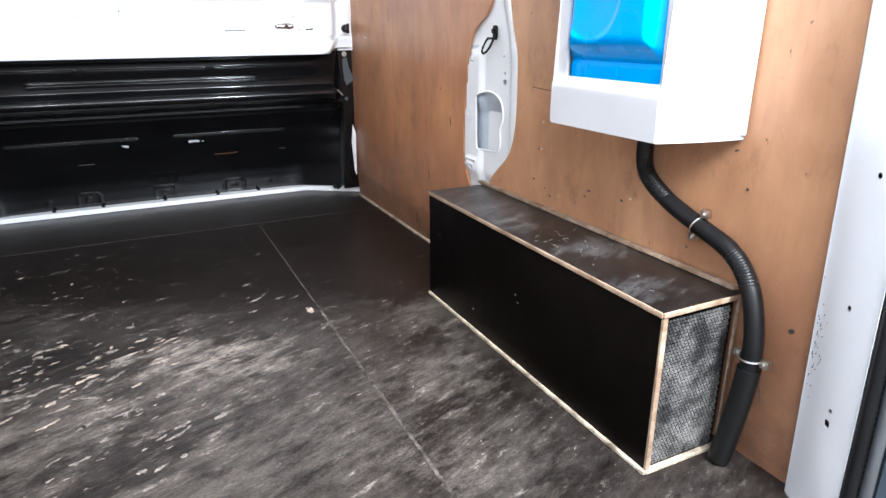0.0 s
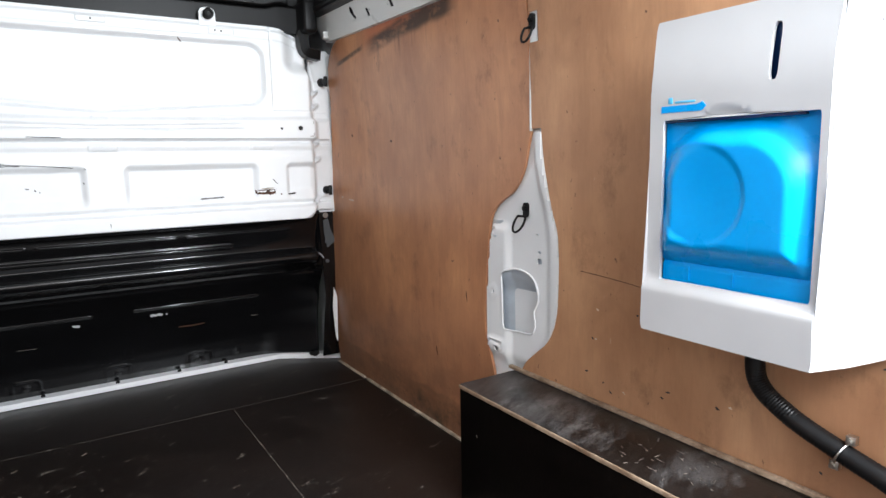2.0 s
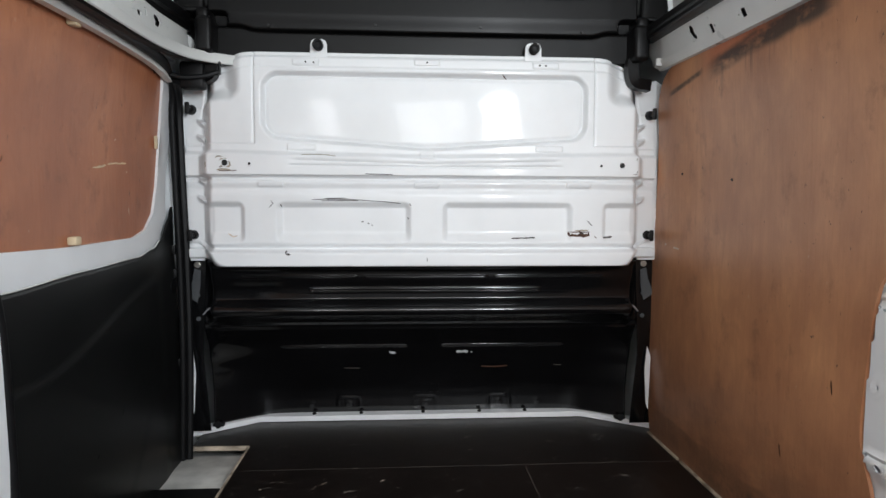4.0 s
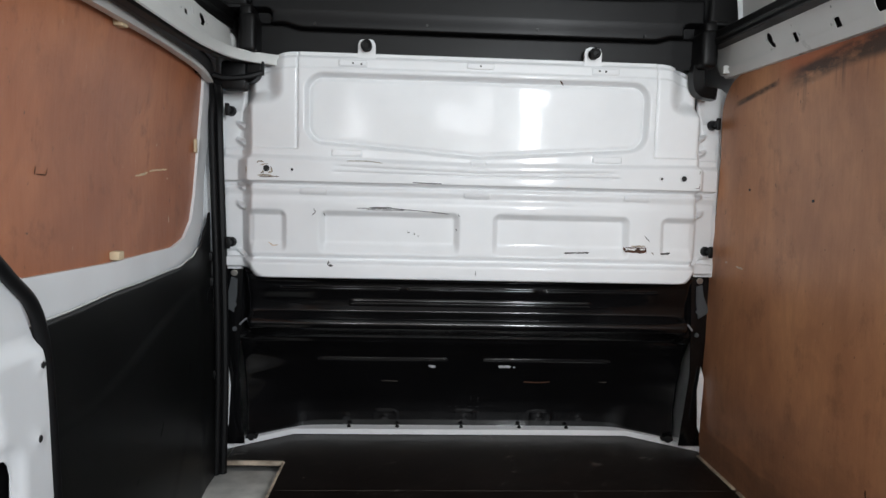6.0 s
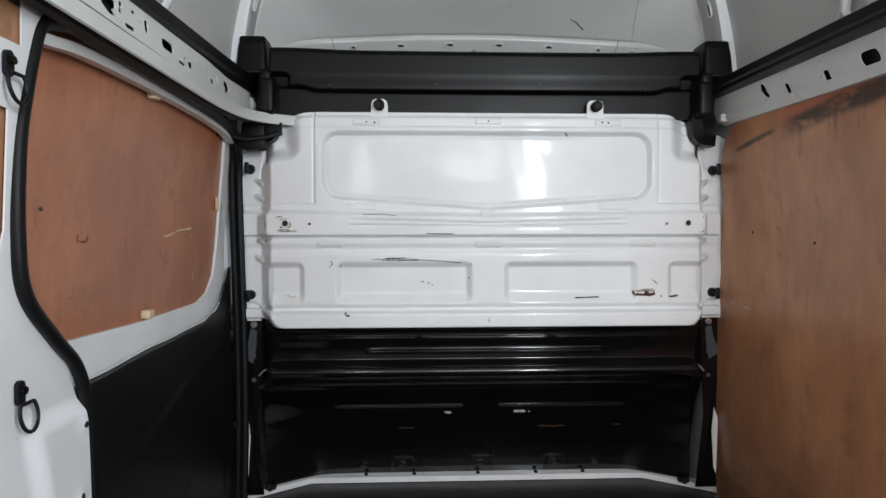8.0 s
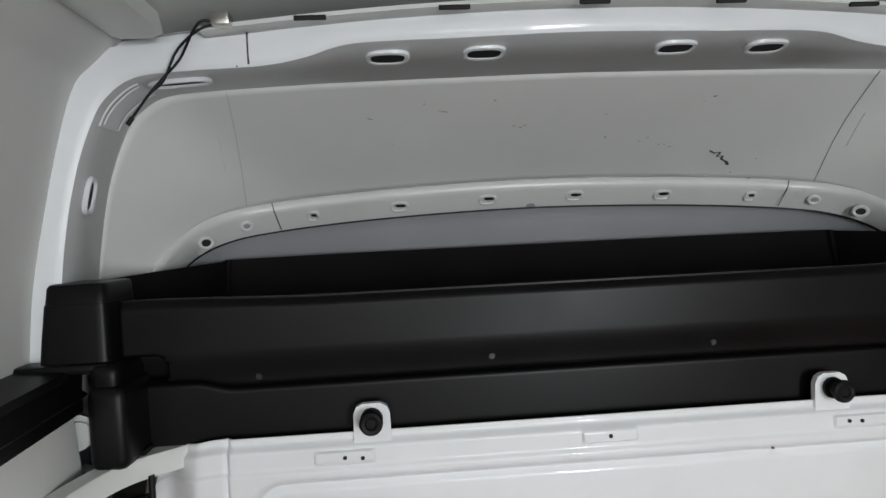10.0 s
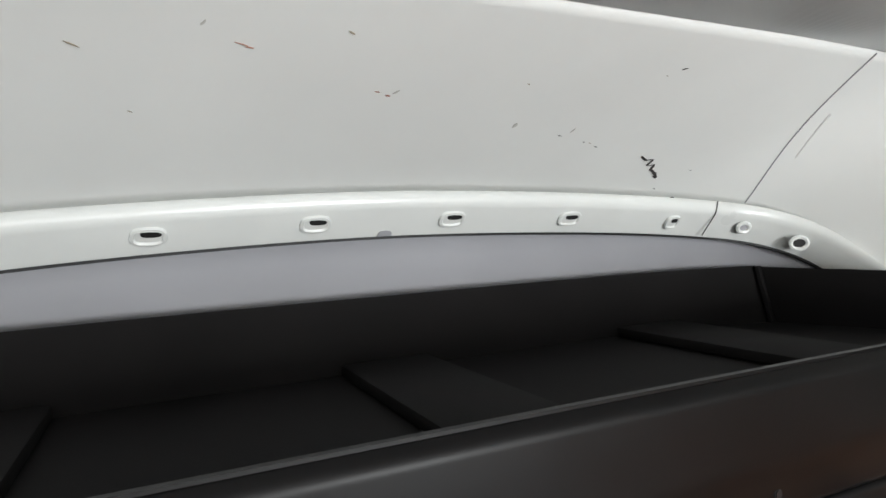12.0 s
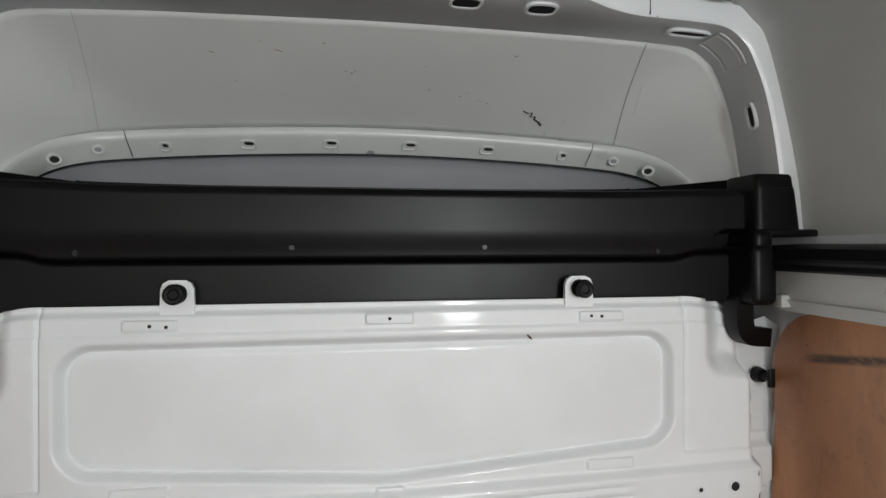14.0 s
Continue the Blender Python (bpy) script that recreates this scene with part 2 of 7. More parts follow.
def film_faced_ply(name, wear, worn_from=None, dark=1.0, rough=0.32, spec=0.5, rubbed=(), level=0.0, dust=(0.34, 0.30, 0.26)):
    """Dark resin-faced plywood, hazed and scuffed pale where loads were dragged over it."""
    m = bpy.data.materials.new(name)
    m.use_nodes = True
    nt = m.node_tree
    p = nt.nodes["Principled BSDF"]
    times = lambda a, b: math_node(nt, "MULTIPLY", a, b)
    base = mix(nt, noise_fac(nt, 4, (1, 1, 1), 0.3, 0.75), tuple(c * dark for c in (0.0115, 0.0082, 0.0072)), tuple(c * dark for c in (0.026, 0.0185, 0.0158)))
    cloud = streaks(nt, 3.4, 1.7, 0.8, 0.30, 0.38, 0.66)
    powder = streaks(nt, 20, 1.8, 0.7, 0.40, 0.38, 0.70, 9, 0.78)
    fine = noise_fac(nt, 190, (0.9, 1.1, 1), 0.30, 0.75, 4, 0.7)
    haze = times(times(cloud, powder), math_node(nt, "ADD", times(fine, 0.55), 0.45))
    drag = times(streaks(nt, 24, 3.0, 0.45, 0.42, 0.54, 0.72, 5, 0.6), noise_fac(nt, 3.0, (1, 1, 1), 0.42, 0.62, 3))
    pits = times(streaks(nt, 46, 1.6, 0.6, 0.45, 0.60, 0.74, 4, 0.6), cloud)
    if worn_from is not None:
        tc, sp, r = (nt.nodes.new("ShaderNode" + k) for k in ("TexCoord", "SeparateXYZ", "MapRange"))
        nt.links.new(tc.outputs["Object"], sp.inputs[0])
        line = math_node(nt, "ADD", sp.outputs["Y"], times(sp.outputs["X"], 0.45))
        nt.links.new(math_node(nt, "ADD", line, times(noise_fac(nt, 4, (1, 1, 1), 0.2, 0.8, 5), 0.20)), r.inputs["Value"])
        r.interpolation_type = "SMOOTHSTEP"
        r.inputs["From Min"].default_value, r.inputs["From Max"].default_value = worn_from + 0.12, worn_from - 0.10
        r.inputs["To Min"].default_value = 0.03
        haze, drag, pits = (times(v, r.outputs["Result"]) for v in (haze, drag, pits))
    col = mix(nt, times(haze, min(1.0, 0.95 * wear)), base, (0.215, 0.188, 0.170))
    col = mix(nt, times(drag, 0.40 * wear), col, (0.22, 0.195, 0.175))
    col = mix(nt, times(pits, 0.55 * wear), col, (0.30, 0.265, 0.23))
    # places rubbed through to the pale wood
    scour = streaks(nt, 42, 2.6, 0.6, 0.42, 0.32, 0.68, 9, 0.75)
    for x, y, r, much in rubbed:
        tc, far, ring = (nt.nodes.new("ShaderNode" + k) for k in ("TexCoord", "VectorMath", "MapRange"))
        far.operation, far.inputs[1].default_value = "DISTANCE", (x, y, level)
        nt.links.new(tc.outputs["Object"], far.inputs[0])
        ring.interpolation_type = "SMOOTHSTEP"
        ring.inputs["From Min"].default_value, ring.inputs["From Max"].default_value = r, r * 0.15
        nt.links.new(far.outputs["Value"], ring.inputs["Value"])
        torn = math_node(nt, "ADD", times(ring.outputs["Result"], 0.60), times(streaks(nt, 15 if r > 0.07 else 40, 1.6, 0.7, 0.35, 0.34, 0.66, 12, 0.78), 0.95))
        torn = math_node(nt, "ADD", torn, times(scour, 0.30))
        torn = math_node(nt, "MINIMUM", math_node(nt, "MAXIMUM", times(math_node(nt, "SUBTRACT", torn, 0.92), 1.9), 0.0), 1.0)
        col = mix(nt, times(times(torn, much), math_node(nt, "ADD", times(fine, 0.8), 0.4)), col, dust)
    nt.links.new(col, p.inputs["Base Color"])
    p.inputs["Specular IOR Level"].default_value = spec
    rr = nt.nodes.new("ShaderNodeMapRange")
    rr.inputs["To Min"].default_value, rr.inputs["To Max"].default_value = rough, rough + 0.3
    nt.links.new(haze, rr.inputs["Value"])
    nt.links.new(rr.outputs["Result"], p.inputs["Roughness"])
    b = nt.nodes.new("ShaderNodeBump")
    b.inputs["Strength"].default_value, b.inputs["Distance"].default_value = 0.25, 0.001
    nt.links.new(noise_fac(nt, 300, (1, 1, 1), 0.3, 0.7, 2), b.inputs["Height"])
    nt.links.new(b.outputs["Normal"], p.inputs["Normal"])
    return m


WHITE = material("white_body_paint", (0.83, 0.845, 0.855), 0.45, vary=0.06, scale=5, bump=0.02, coat=0.35, coat_rough=0.09, warp=0.25)
ROOF = material("pale_grey_primer", (0.63, 0.635, 0.615), 0.5, vary=0.08, scale=3, bump=0.04, spec=0.3)
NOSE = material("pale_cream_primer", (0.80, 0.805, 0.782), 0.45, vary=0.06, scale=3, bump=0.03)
# NOSE's roof paint greyed: shade below the cross member is in the colour
COOL = material("shade_and_joint_grey", (0.34, 0.34, 0.362), 0.45, vary=0.08, scale=3, bump=0.04)
CREAM = material("white_rail_paint", (0.70, 0.71, 0.69), 0.3, vary=0.06, scale=6, bump=0.02)
BLACK = material("black_pressed_lining", (0.0048, 0.0048, 0.0053), 0.13, vary=0.3, scale=5, bump=0.02, rough_vary=0.04, spec=0.5)
TRIM = material("black_door_trim", (0.0058, 0.0062, 0.0061), 0.38, vary=0.3, scale=4, grain=400, bump=0.1, spec=0.36)
SHELF = material("dark_grey_shelf_plastic", (0.0036, 0.0034, 0.0036), 0.40, vary=0.35, scale=5, grain=500, bump=0.03, spec=0.21, rough_vary=0.12)
# duller copy of the shelf plastic: the tray's inner shade is put into it
TRAY = material("matt_black_tray_shade", (0.0098, 0.0090, 0.0091), 0.65, vary=0.3, scale=6, grain=300, bump=0.05, spec=0.08)
RUBBER = material("black_rubber", (0.006, 0.006, 0.0065), 0.5, vary=0.2, scale=20, bump=0.08, spec=0.22)
HOSE = material("glossy_black_hose", (0.0055, 0.0055, 0.006), 0.42, vary=0.2, scale=30, bump=0.02, spec=0.30)
# near-black that paints the shade inside holes, slots and gaps
HOLLOW_SHADE = material("dark_hollow_shade", (0.008, 0.008, 0.008), 0.7, vary=0.1, bump=0)
BLUE = material("bright_blue_plastic", (0.0, 0.36, 0.88), 0.28, vary=0.05, scale=8, bump=0.0, spec=0.35, rough_vary=0.04)
SKY = material("pale_blue_print", (0.10, 0.50, 0.80), 0.4, vary=0.05, bump=0)
INKBLUE = material("dark_blue_window_and_shade", (0.010, 0.030, 0.095), 0.2, vary=0.2, scale=60, bump=0)
PLASTIC = material("white_dispenser_plastic", (0.57, 0.58, 0.595), 0.38, vary=0.04, scale=8, bump=0.01)
STEEL = material("zinc_plated_steel", (0.62, 0.6, 0.56), 0.32, 1.0, vary=0.2, scale=40)
ZINC = material("galvanised_sheet", (0.60, 0.66, 0.72), 0.36, 0.25, vary=0.25, scale=9, grain=60, bump=0.05)
STEELDARK = material("dull_grey_screw", (0.02, 0.02, 0.02), 0.4, 0.4, vary=0.2, scale=60)
EDGE = material("raw_plywood_edge", (0.52, 0.43, 0.33), 0.75, vary=0.75, scale=16, grain=200, bump=0.2)
PINE = material("pale_pine_block", (0.72, 0.58, 0.38), 0.6, vary=0.2, scale=30)
RUST = material("rust_stain", (0.085, 0.035, 0.018), 0.8, vary=0.5, scale=60)
FAINT = material("faint_grey_smear", (0.52, 0.51, 0.48), 0.6, vary=0.2, scale=60)
REDMARK = material("reddish_smear", (0.40, 0.20, 0.15), 0.7, vary=0.5, scale=60)
STAIN = material("brown_grime", (0.36, 0.31, 0.24), 0.7, vary=0.5, scale=60)
SOOT = material("black_scuff", (0.05, 0.045, 0.045), 0.7, vary=0.4, scale=60)
CHALK = material("pale_scratch", (0.70, 0.58, 0.46), 0.8, vary=0.3, scale=60)
CHIP = worn("pale_board_chip", (0.07, 0.06, 0.052), (0.55, 0.47, 0.38), 50, 0.30, 0.62)
CHALKY = worn("dusty_scuff", (0.03, 0.026, 0.024), (0.36, 0.32, 0.285), 60, 0.36, 0.66)
SEAM = worn("worn_board_seam", (0.020, 0.016, 0.014), (0.15, 0.13, 0.113), 16, 0.38, 0.60)
STEP = material("worn_white_step_paint", (0.6, 0.59, 0.55), 0.5, vary=0.3, scale=14, bump=0.1)
GLASSY = material("red_lamp_lens", (0.5, 0.01, 0.015), 0.15, vary=0.1, bump=0, coat=0.8)
LAMP = material("dark_lamp_housing", (0.03, 0.032, 0.036), 0.4, vary=0.15, bump=0.03)
LIPGREY = material("grey_rubber_lip", (0.07, 0.075, 0.08), 0.45, vary=0.15, scale=12)
SLATE = material("dark_slate_paint", (0.03, 0.045, 0.06), 0.3, vary=0.4, scale=9, coat=0.3)
PALE_GROUND = material("pale_bounce_ground", (0.22, 0.22, 0.21), 0.9, vary=0.3, scale=0.6, grain=90, bump=0.4)
PLYEDGE = worn("worn_raw_plywood_edge", (0.19, 0.125, 0.080), (0.52, 0.40, 0.29), 17, 0.36, 0.64)
SPLINTER = worn("splintered_pale_edge", (0.10, 0.075, 0.055), (0.72, 0.63, 0.48), 24, 0.30, 0.56)
MESHWIRE = worn("worn_grip_face", (0.014, 0.014, 0.014), (0.22, 0.215, 0.205), 12, 0.42, 0.66)
PLY = plywood("hardwood_plywood", (0.60, 0.332, 0.178), (0.455, 0.234, 0.122), (0.30, 0.135, 0.068))
SOOTPLY = plywood("sooty_hardwood_plywood", (0.63, 0.312, 0.155), (0.475, 0.216, 0.108), (0.31, 0.130, 0.068), True)
DOORPLY = plywood("hardwood_door_plywood", (0.50, 0.195, 0.090), (0.40, 0.142, 0.064), (0.28, 0.092, 0.042), False, 0.12, 0.75)
DECK = film_faced_ply("worn_floor_ply", 0.62, -0.84, 0.48, 0.32, 0.22, ((-0.176, -1.182, 0.05, 0.9), (-0.05, -1.215, 0.18, 0.42), (0.09, -1.285, 0.20, 0.45), (-0.05, -1.34, 0.34, 0.22), (-0.36, -1.45, 0.34, 0.26), (0.47, -1.58, 0.22, 0.24), (0.54, -1.27, 0.20, 0.20), (0.42, -1.85, 0.28, 0.12), (0.10, -1.75, 0.50, 0.18)))
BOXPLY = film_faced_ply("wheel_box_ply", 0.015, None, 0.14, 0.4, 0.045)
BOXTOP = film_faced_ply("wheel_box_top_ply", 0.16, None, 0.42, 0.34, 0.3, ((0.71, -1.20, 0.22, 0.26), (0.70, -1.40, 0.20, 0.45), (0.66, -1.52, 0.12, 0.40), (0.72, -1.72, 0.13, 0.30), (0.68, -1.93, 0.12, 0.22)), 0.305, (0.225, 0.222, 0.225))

# ---- mesh helpers ----
def link(name, bm, mat, parent=None, label="", smooth=True):
    me = bpy.data.meshes.new(name)
    bmesh.ops.recalc_face_normals(bm, faces=bm.faces[:])
    bm.to_mesh(me)
    bm.free()
    me.materials.append(mat)
    if smooth:
        me.shade_smooth()
        me.set_sharp_from_angle(angle=radians(38))
    ob = new(name, me)
    if parent:
        ob.parent = parent
        ob.matrix_parent_inverse = parent.matrix_world.inverted()
    if label:
        ob["label"] = label
    return ob


part = link


def thing(name, loc, label, category, group="", kind=""):
    ob = new(name)
    ob.empty_display_size = 0.05
    ob.location = loc
    ob.matrix_world = Matrix.Translation(loc)
    bpy.context.view_layer.update()
    return tagged(ob, label, category, group, kind)


def block(lo, hi, bevel=0.003, seg=2):
    bm = bmesh.new()
    bmesh.ops.create_cube(bm, size=1)
    for v in bm.verts:
        v.co = Vector([a + (c + 0.5) * (b - a) for a, b, c in zip(lo, hi, v.co)])
    if bevel:
        bmesh.ops.bevel(bm, geom=bm.edges[:], offset=bevel, segments=seg, affect="EDGES", profile=0.5)
    return bm


def disc(c, axis, r, depth, n=20, r2=None, bevel=0.0):
    """A round plug at c whose axis points along axis."""
    bm = bmesh.new()
    bmesh.ops.create_cone(bm, cap_ends=True, segments=n, radius1=r, radius2=r if r2 is None else r2, depth=depth)
    if bevel:
        bmesh.ops.bevel(bm, geom=[e for e in bm.edges if len(e.link_faces) == 2 and any(len(f.verts) > 4 for f in e.link_faces)], offset=bevel, segments=2, affect="EDGES")
    bm.transform(Matrix.Translation(c) @ Vector((0, 0, 1)).rotation_difference(Vector(axis)).to_matrix().to_4x4())
    return bm


def spline(pts, n=8):
    """Catmull-Rom points through pts."""
    p = [Vector(q) for q in pts]
    p = [2 * p[0] - p[1], *p, 2 * p[-1] - p[-2]]
    out = []
    for i in range(1, len(p) - 2):
        a, b, c, d = p[i - 1:i + 3]
        for k in range(n):
            t = k / n
            out.append(0.5 * (2 * b + (c - a) * t + (2 * a - 5 * b + 4 * c - d) * t * t + (3 * b - a - 3 * c + d) * t ** 3))
    return out + [p[-2]]


def faces_bm(verts, faces):
    me = bpy.data.meshes.new("tmp")
    me.from_pydata([tuple(v) for v in verts], [], faces)
    bm = bmesh.new()
    bm.from_mesh(me)
    bpy.data.meshes.remove(me)
    return bm


def tube(path, radius, n=10, ring=0.0, closed=False):
    """A round bar along path; ring: relief of every second station."""
    path = [Vector(p) for p in path]
    verts, faces = [], []
    side = None
    m = len(path)
    for i, p in enumerate(path):
        a, b = (path[i - 1], path[(i + 1) % m]) if closed else (path[max(i - 1, 0)], path[min(i + 1, m - 1)])
        t = (b - a).normalized()
        side = t.orthogonal() if side is None else side - t * side.dot(t)
        side.normalize()
        up = t.cross(side)
        r = radius + (ring if i % 2 else 0)
        for k in range(n):
            w = 2 * math.pi * k / n
            verts.append(p + side * math.cos(w) * r + up * math.sin(w) * r)
    for i in range(m if closed else m - 1):
        j = (i + 1) % m
        for k in range(n):
            faces.append((i * n + k, i * n + (k + 1) % n, j * n + (k + 1) % n, j * n + k))
    if not closed:
        faces += [tuple(range(n))[::-1], tuple(range((m - 1) * n, m * n))]
    return faces_bm(verts, faces)


def sweep(path, section, b, closed_section=True):
    """A section of (across, along b) pairs carried along path, b being a fixed direction."""
    path = [Vector(p) for p in path]
    b = Vector(b)
    verts, faces = [], []
    m, n = len(path), len(section)
    for i, p in enumerate(path):
        t = (path[min(i + 1, m - 1)] - path[max(i - 1, 0)]).normalized()
        a = b.cross(t).normalized()
        verts += [p + a * u + b * v for u, v in section]
    for i in range(m - 1):
        for k in range(n if closed_section else n - 1):
            j = (k + 1) % n
            faces.append((i * n + k, i * n + j, (i + 1) * n + j, (i + 1) * n + k))
    if closed_section:
        faces += [tuple(range(n))[::-1], tuple(range((m - 1) * n, m * n))]
    return faces_bm(verts, faces)


def grid(us, vs, f):
    """A sheet of quads over us x vs, at f(u, v)."""
    verts = [f(u, v) for v in vs for u in us]
    n = len(us)
    faces = [(j * n + i, j * n + i + 1, (j + 1) * n + i + 1, (j + 1) * n + i) for j in range(len(vs) - 1) for i in range(n - 1)]
    return faces_bm(verts, faces)


def steps(a, b, n):
    return [a + (b - a) * i / n for i in range(n + 1)]


def thick(ob, t, offset=-1.0):
    mod = ob.modifiers.new("thickness", "SOLIDIFY")
    mod.thickness, mod.offset = t, offset
    return ob


def inside(p, poly):
    x, y = p
    hit = False
    for (x0, y0), (x1, y1) in zip(poly, poly[1:] + poly[:1]):
        if (y0 > y) != (y1 > y) and x < (x1 - x0) * (y - y0) / (y1 - y0) + x0:
            hit = not hit
    return hit


def plate(outline, holes, place, depth, step=0.0):
    """A sheet with real holes: outline and holes are 2D, place(u, v, d) puts a point d behind the face."""
    from mathutils.geometry import delaunay_2d_cdt
    loops = [[tuple(q) for q in outline], *[[tuple(q) for q in h] for h in holes]]
    pts, edges = [], []
    for lp in loops:
        k = len(pts)
        pts += [Vector(q) for q in lp]
        edges += [(k + i, k + (i + 1) % len(lp)) for i in range(len(lp))]
    if step:
        xs, ys = [q[0] for q in outline], [q[1] for q in outline]
        for i in range(1, int((max(xs) - min(xs)) / step) + 1):
            for j in range(1, int((max(ys) - min(ys)) / step) + 1):
                q = (min(xs) + i * step, min(ys) + j * step)
                if inside(q, loops[0]) and not any(inside(q, h) for h in loops[1:]):
                    pts.append(Vector(q))
    v2, _, tris, *_ = delaunay_2d_cdt(pts, edges, [], 0, 1e-6)
    keep = []
    for f in tris:
        c = sum((v2[i] for i in f), Vector((0, 0))) / len(f)
        if inside(c, loops[0]) and not any(inside(c, h) for h in loops[1:]):
            keep.append(tuple(f))
    n = len(v2)
    verts = [place(q[0], q[1], 0) for q in v2] + [place(q[0], q[1], depth) for q in v2]
    faces = keep + [tuple(i + n for i in reversed(f)) for f in keep]
    count = {}
    for f in keep:
        for a, b in zip(f, f[1:] + f[:1]):
            count[(a, b)] = 1
    for a, b in list(count):
        if (b, a) not in count:
            faces.append((b, a, a + n, b + n))
    return faces_bm(verts, faces)


def oval(cx, cy, w, h, n=16, turn=0.0, power=2.0):
    out = []
    for k in range(n):
        a = 2 * math.pi * k / n
        c, s = math.cos(a), math.sin(a)
        u, v = w / 2 * math.copysign(abs(c) ** (2 / power), c), h / 2 * math.copysign(abs(s) ** (2 / power), s)
        out.append((cx + u * math.cos(turn) - v * math.sin(turn), cy + u * math.sin(turn) + v * math.cos(turn)))
    return out


def rounded(x0, y0, x1, y1, r, n=5):
    out = []
    for cx, cy, a0 in ((x1 - r, y1 - r, 0), (x0 + r, y1 - r, 90), (x0 + r, y0 + r, 180), (x1 - r, y0 + r, 270)):
        for k in range(n + 1):
            a = radians(a0 + 90 * k / n)
            out.append((cx + r * math.cos(a), cy + r * math.sin(a)))
    return out


def soft(x, a, b):
    """Smooth step of x from 0 at a to 1 at b."""
    t = min(max((x - a) / (b - a), 0.0), 1.0)
    return t * t * (3 - 2 * t)


def table(x, rows):
    """Linear reading of a short table of (x, y), smoothed by soft steps."""
    if x <= rows[0][0]:
        return rows[0][1]
    for (a, p), (b, q) in zip(rows, rows[1:]):
        if x <= b:
            return p + (q - p) * soft(x, a, b)
    return rows[-1][1]


def rect_dist(x, z, x0, z0, x1, z1, r):
    """Signed distance to a rounded rectangle, negative inside."""
    cx, cz, hx, hz = (x0 + x1) / 2, (z0 + z1) / 2, (x1 - x0) / 2 - r, (z1 - z0) / 2 - r
    dx, dz = abs(x - cx) - hx, abs(z - cz) - hz
    return math.hypot(max(dx, 0), max(dz, 0)) + min(max(dx, dz), 0) - r


def loop_dist(u, v, ring):
    """Distance to a closed outline."""
    best = 9.0
    for (a, b), (c, d) in zip(ring, ring[1:] + ring[:1]):
        n = (c - a) ** 2 + (d - b) ** 2 or 1e-12
        t = min(1.0, max(0.0, ((u - a) * (c - a) + (v - b) * (d - b)) / n))
        best = min(best, math.hypot(u - a - t * (c - a), v - b - t * (d - b)))
    return best


REAR = -2.32

# ---- ground ----
# unseen ground, made pale so that it bounces daylight into the van
ground = link("ground", grid(steps(-1500, 1500, 12), steps(-1500, 1500, 12), lambda u, v: (u, v, -0.6)), PALE_GROUND)
tagged(thick(ground, 0.2), "unseen pale ground, bouncing daylight into the van", "ground", kind="structure")

# ---- van shell ----
def wall_x(z):
    return table(z, ((0, 0.85), (0.4, 0.845), (0.9, 0.84), (1.3, 0.825), (1.42, 0.815), (1.57, 0.795), (1.7, 0.765), (1.8, 0.725)))


def shell_wall(name, s, y0, y1, z0=-0.25, z1=1.44):
    """A length of the van's side between floor and roof, skin to skin."""
    zs = steps(z0, z1, 26)
    sec = [(wall_x(max(z, 0)), z) for z in zs] + [(wall_x(max(z, 0)) + 0.09, z) for z in reversed(zs)]
    n = len(sec)
    verts = [(s * x, y, z) for y in (y0, y1) for x, z in sec]
    faces = [(k, (k + 1) % n, n + (k + 1) % n, n + k) for k in range(n)] + [tuple(range(n)), tuple(range(n, 2 * n))[::-1]]
    return tagged(link(name, faces_bm(verts, faces), WHITE), "white painted steel side of the van", "van wall", kind="structure")


shell_wall("wall_right", 1, REAR + 0.06, 0.62)
shell_wall("wall_left", -1, REAR + 0.06, -1.21)
shell_wall("wall_left_front", -1, 0.012, 0.62)
shell_wall("wall_left_head", -1, -1.21, 0.012, 1.30, 1.44)

# high roof, one pressing from rail to rail
def roof_path(grow=0.0, n=6):
    half = [(0.815, 1.425), (0.797, 1.57), (0.742, 1.79), (0.70, 1.85), (0.62, 1.905), (0.45, 1.935), (0.2, 1.95), (0, 1.954)]
    pts = [(-x, 0, z) for x, z in half] + [(x, 0, z) for x, z in reversed(half[:-1])]
    return [Vector((p[0] * (1 + grow), 0, p[2] + grow * 0.9)) for p in spline(pts, n)]


def roof_sheet():
    lo, hi = roof_path(), roof_path(0.06)
    ys = steps(REAR + 0.06, 0.62, 40)
    def at(u, y):
        i = min(int(u), len(lo) - 1)
        p = lo[i]
        z = p[2]
        # shallow pressed ribs across the flat of the roof
        if abs(p[0]) < 0.55 and y < -0.14:
            z += 0.006 * soft(math.sin(y * 26), 0.2, 0.7)
        return (p[0], y, z)
    n = len(lo)
    verts = [at(i, y) for y in ys for i in range(n)] + [(p[0], y, p[2]) for y in ys for p in hi]
    m = len(ys)
    faces = []
    for base in (0, n * m):
        faces += [(base + j * n + i, base + j * n + i + 1, base + (j + 1) * n + i + 1, base + (j + 1) * n + i) for j in range(m - 1) for i in range(n - 1)]
    for j in range(m - 1):
        for i in (0, n - 1):
            faces.append((j * n + i, (j + 1) * n + i, n * m + (j + 1) * n + i, n * m + j * n + i))
    for i in range(n - 1):
        for j in (0, m - 1):
            faces.append((j * n + i, j * n + i + 1, n * m + j * n + i + 1, n * m + j * n + i))
    return faces_bm(verts, faces)


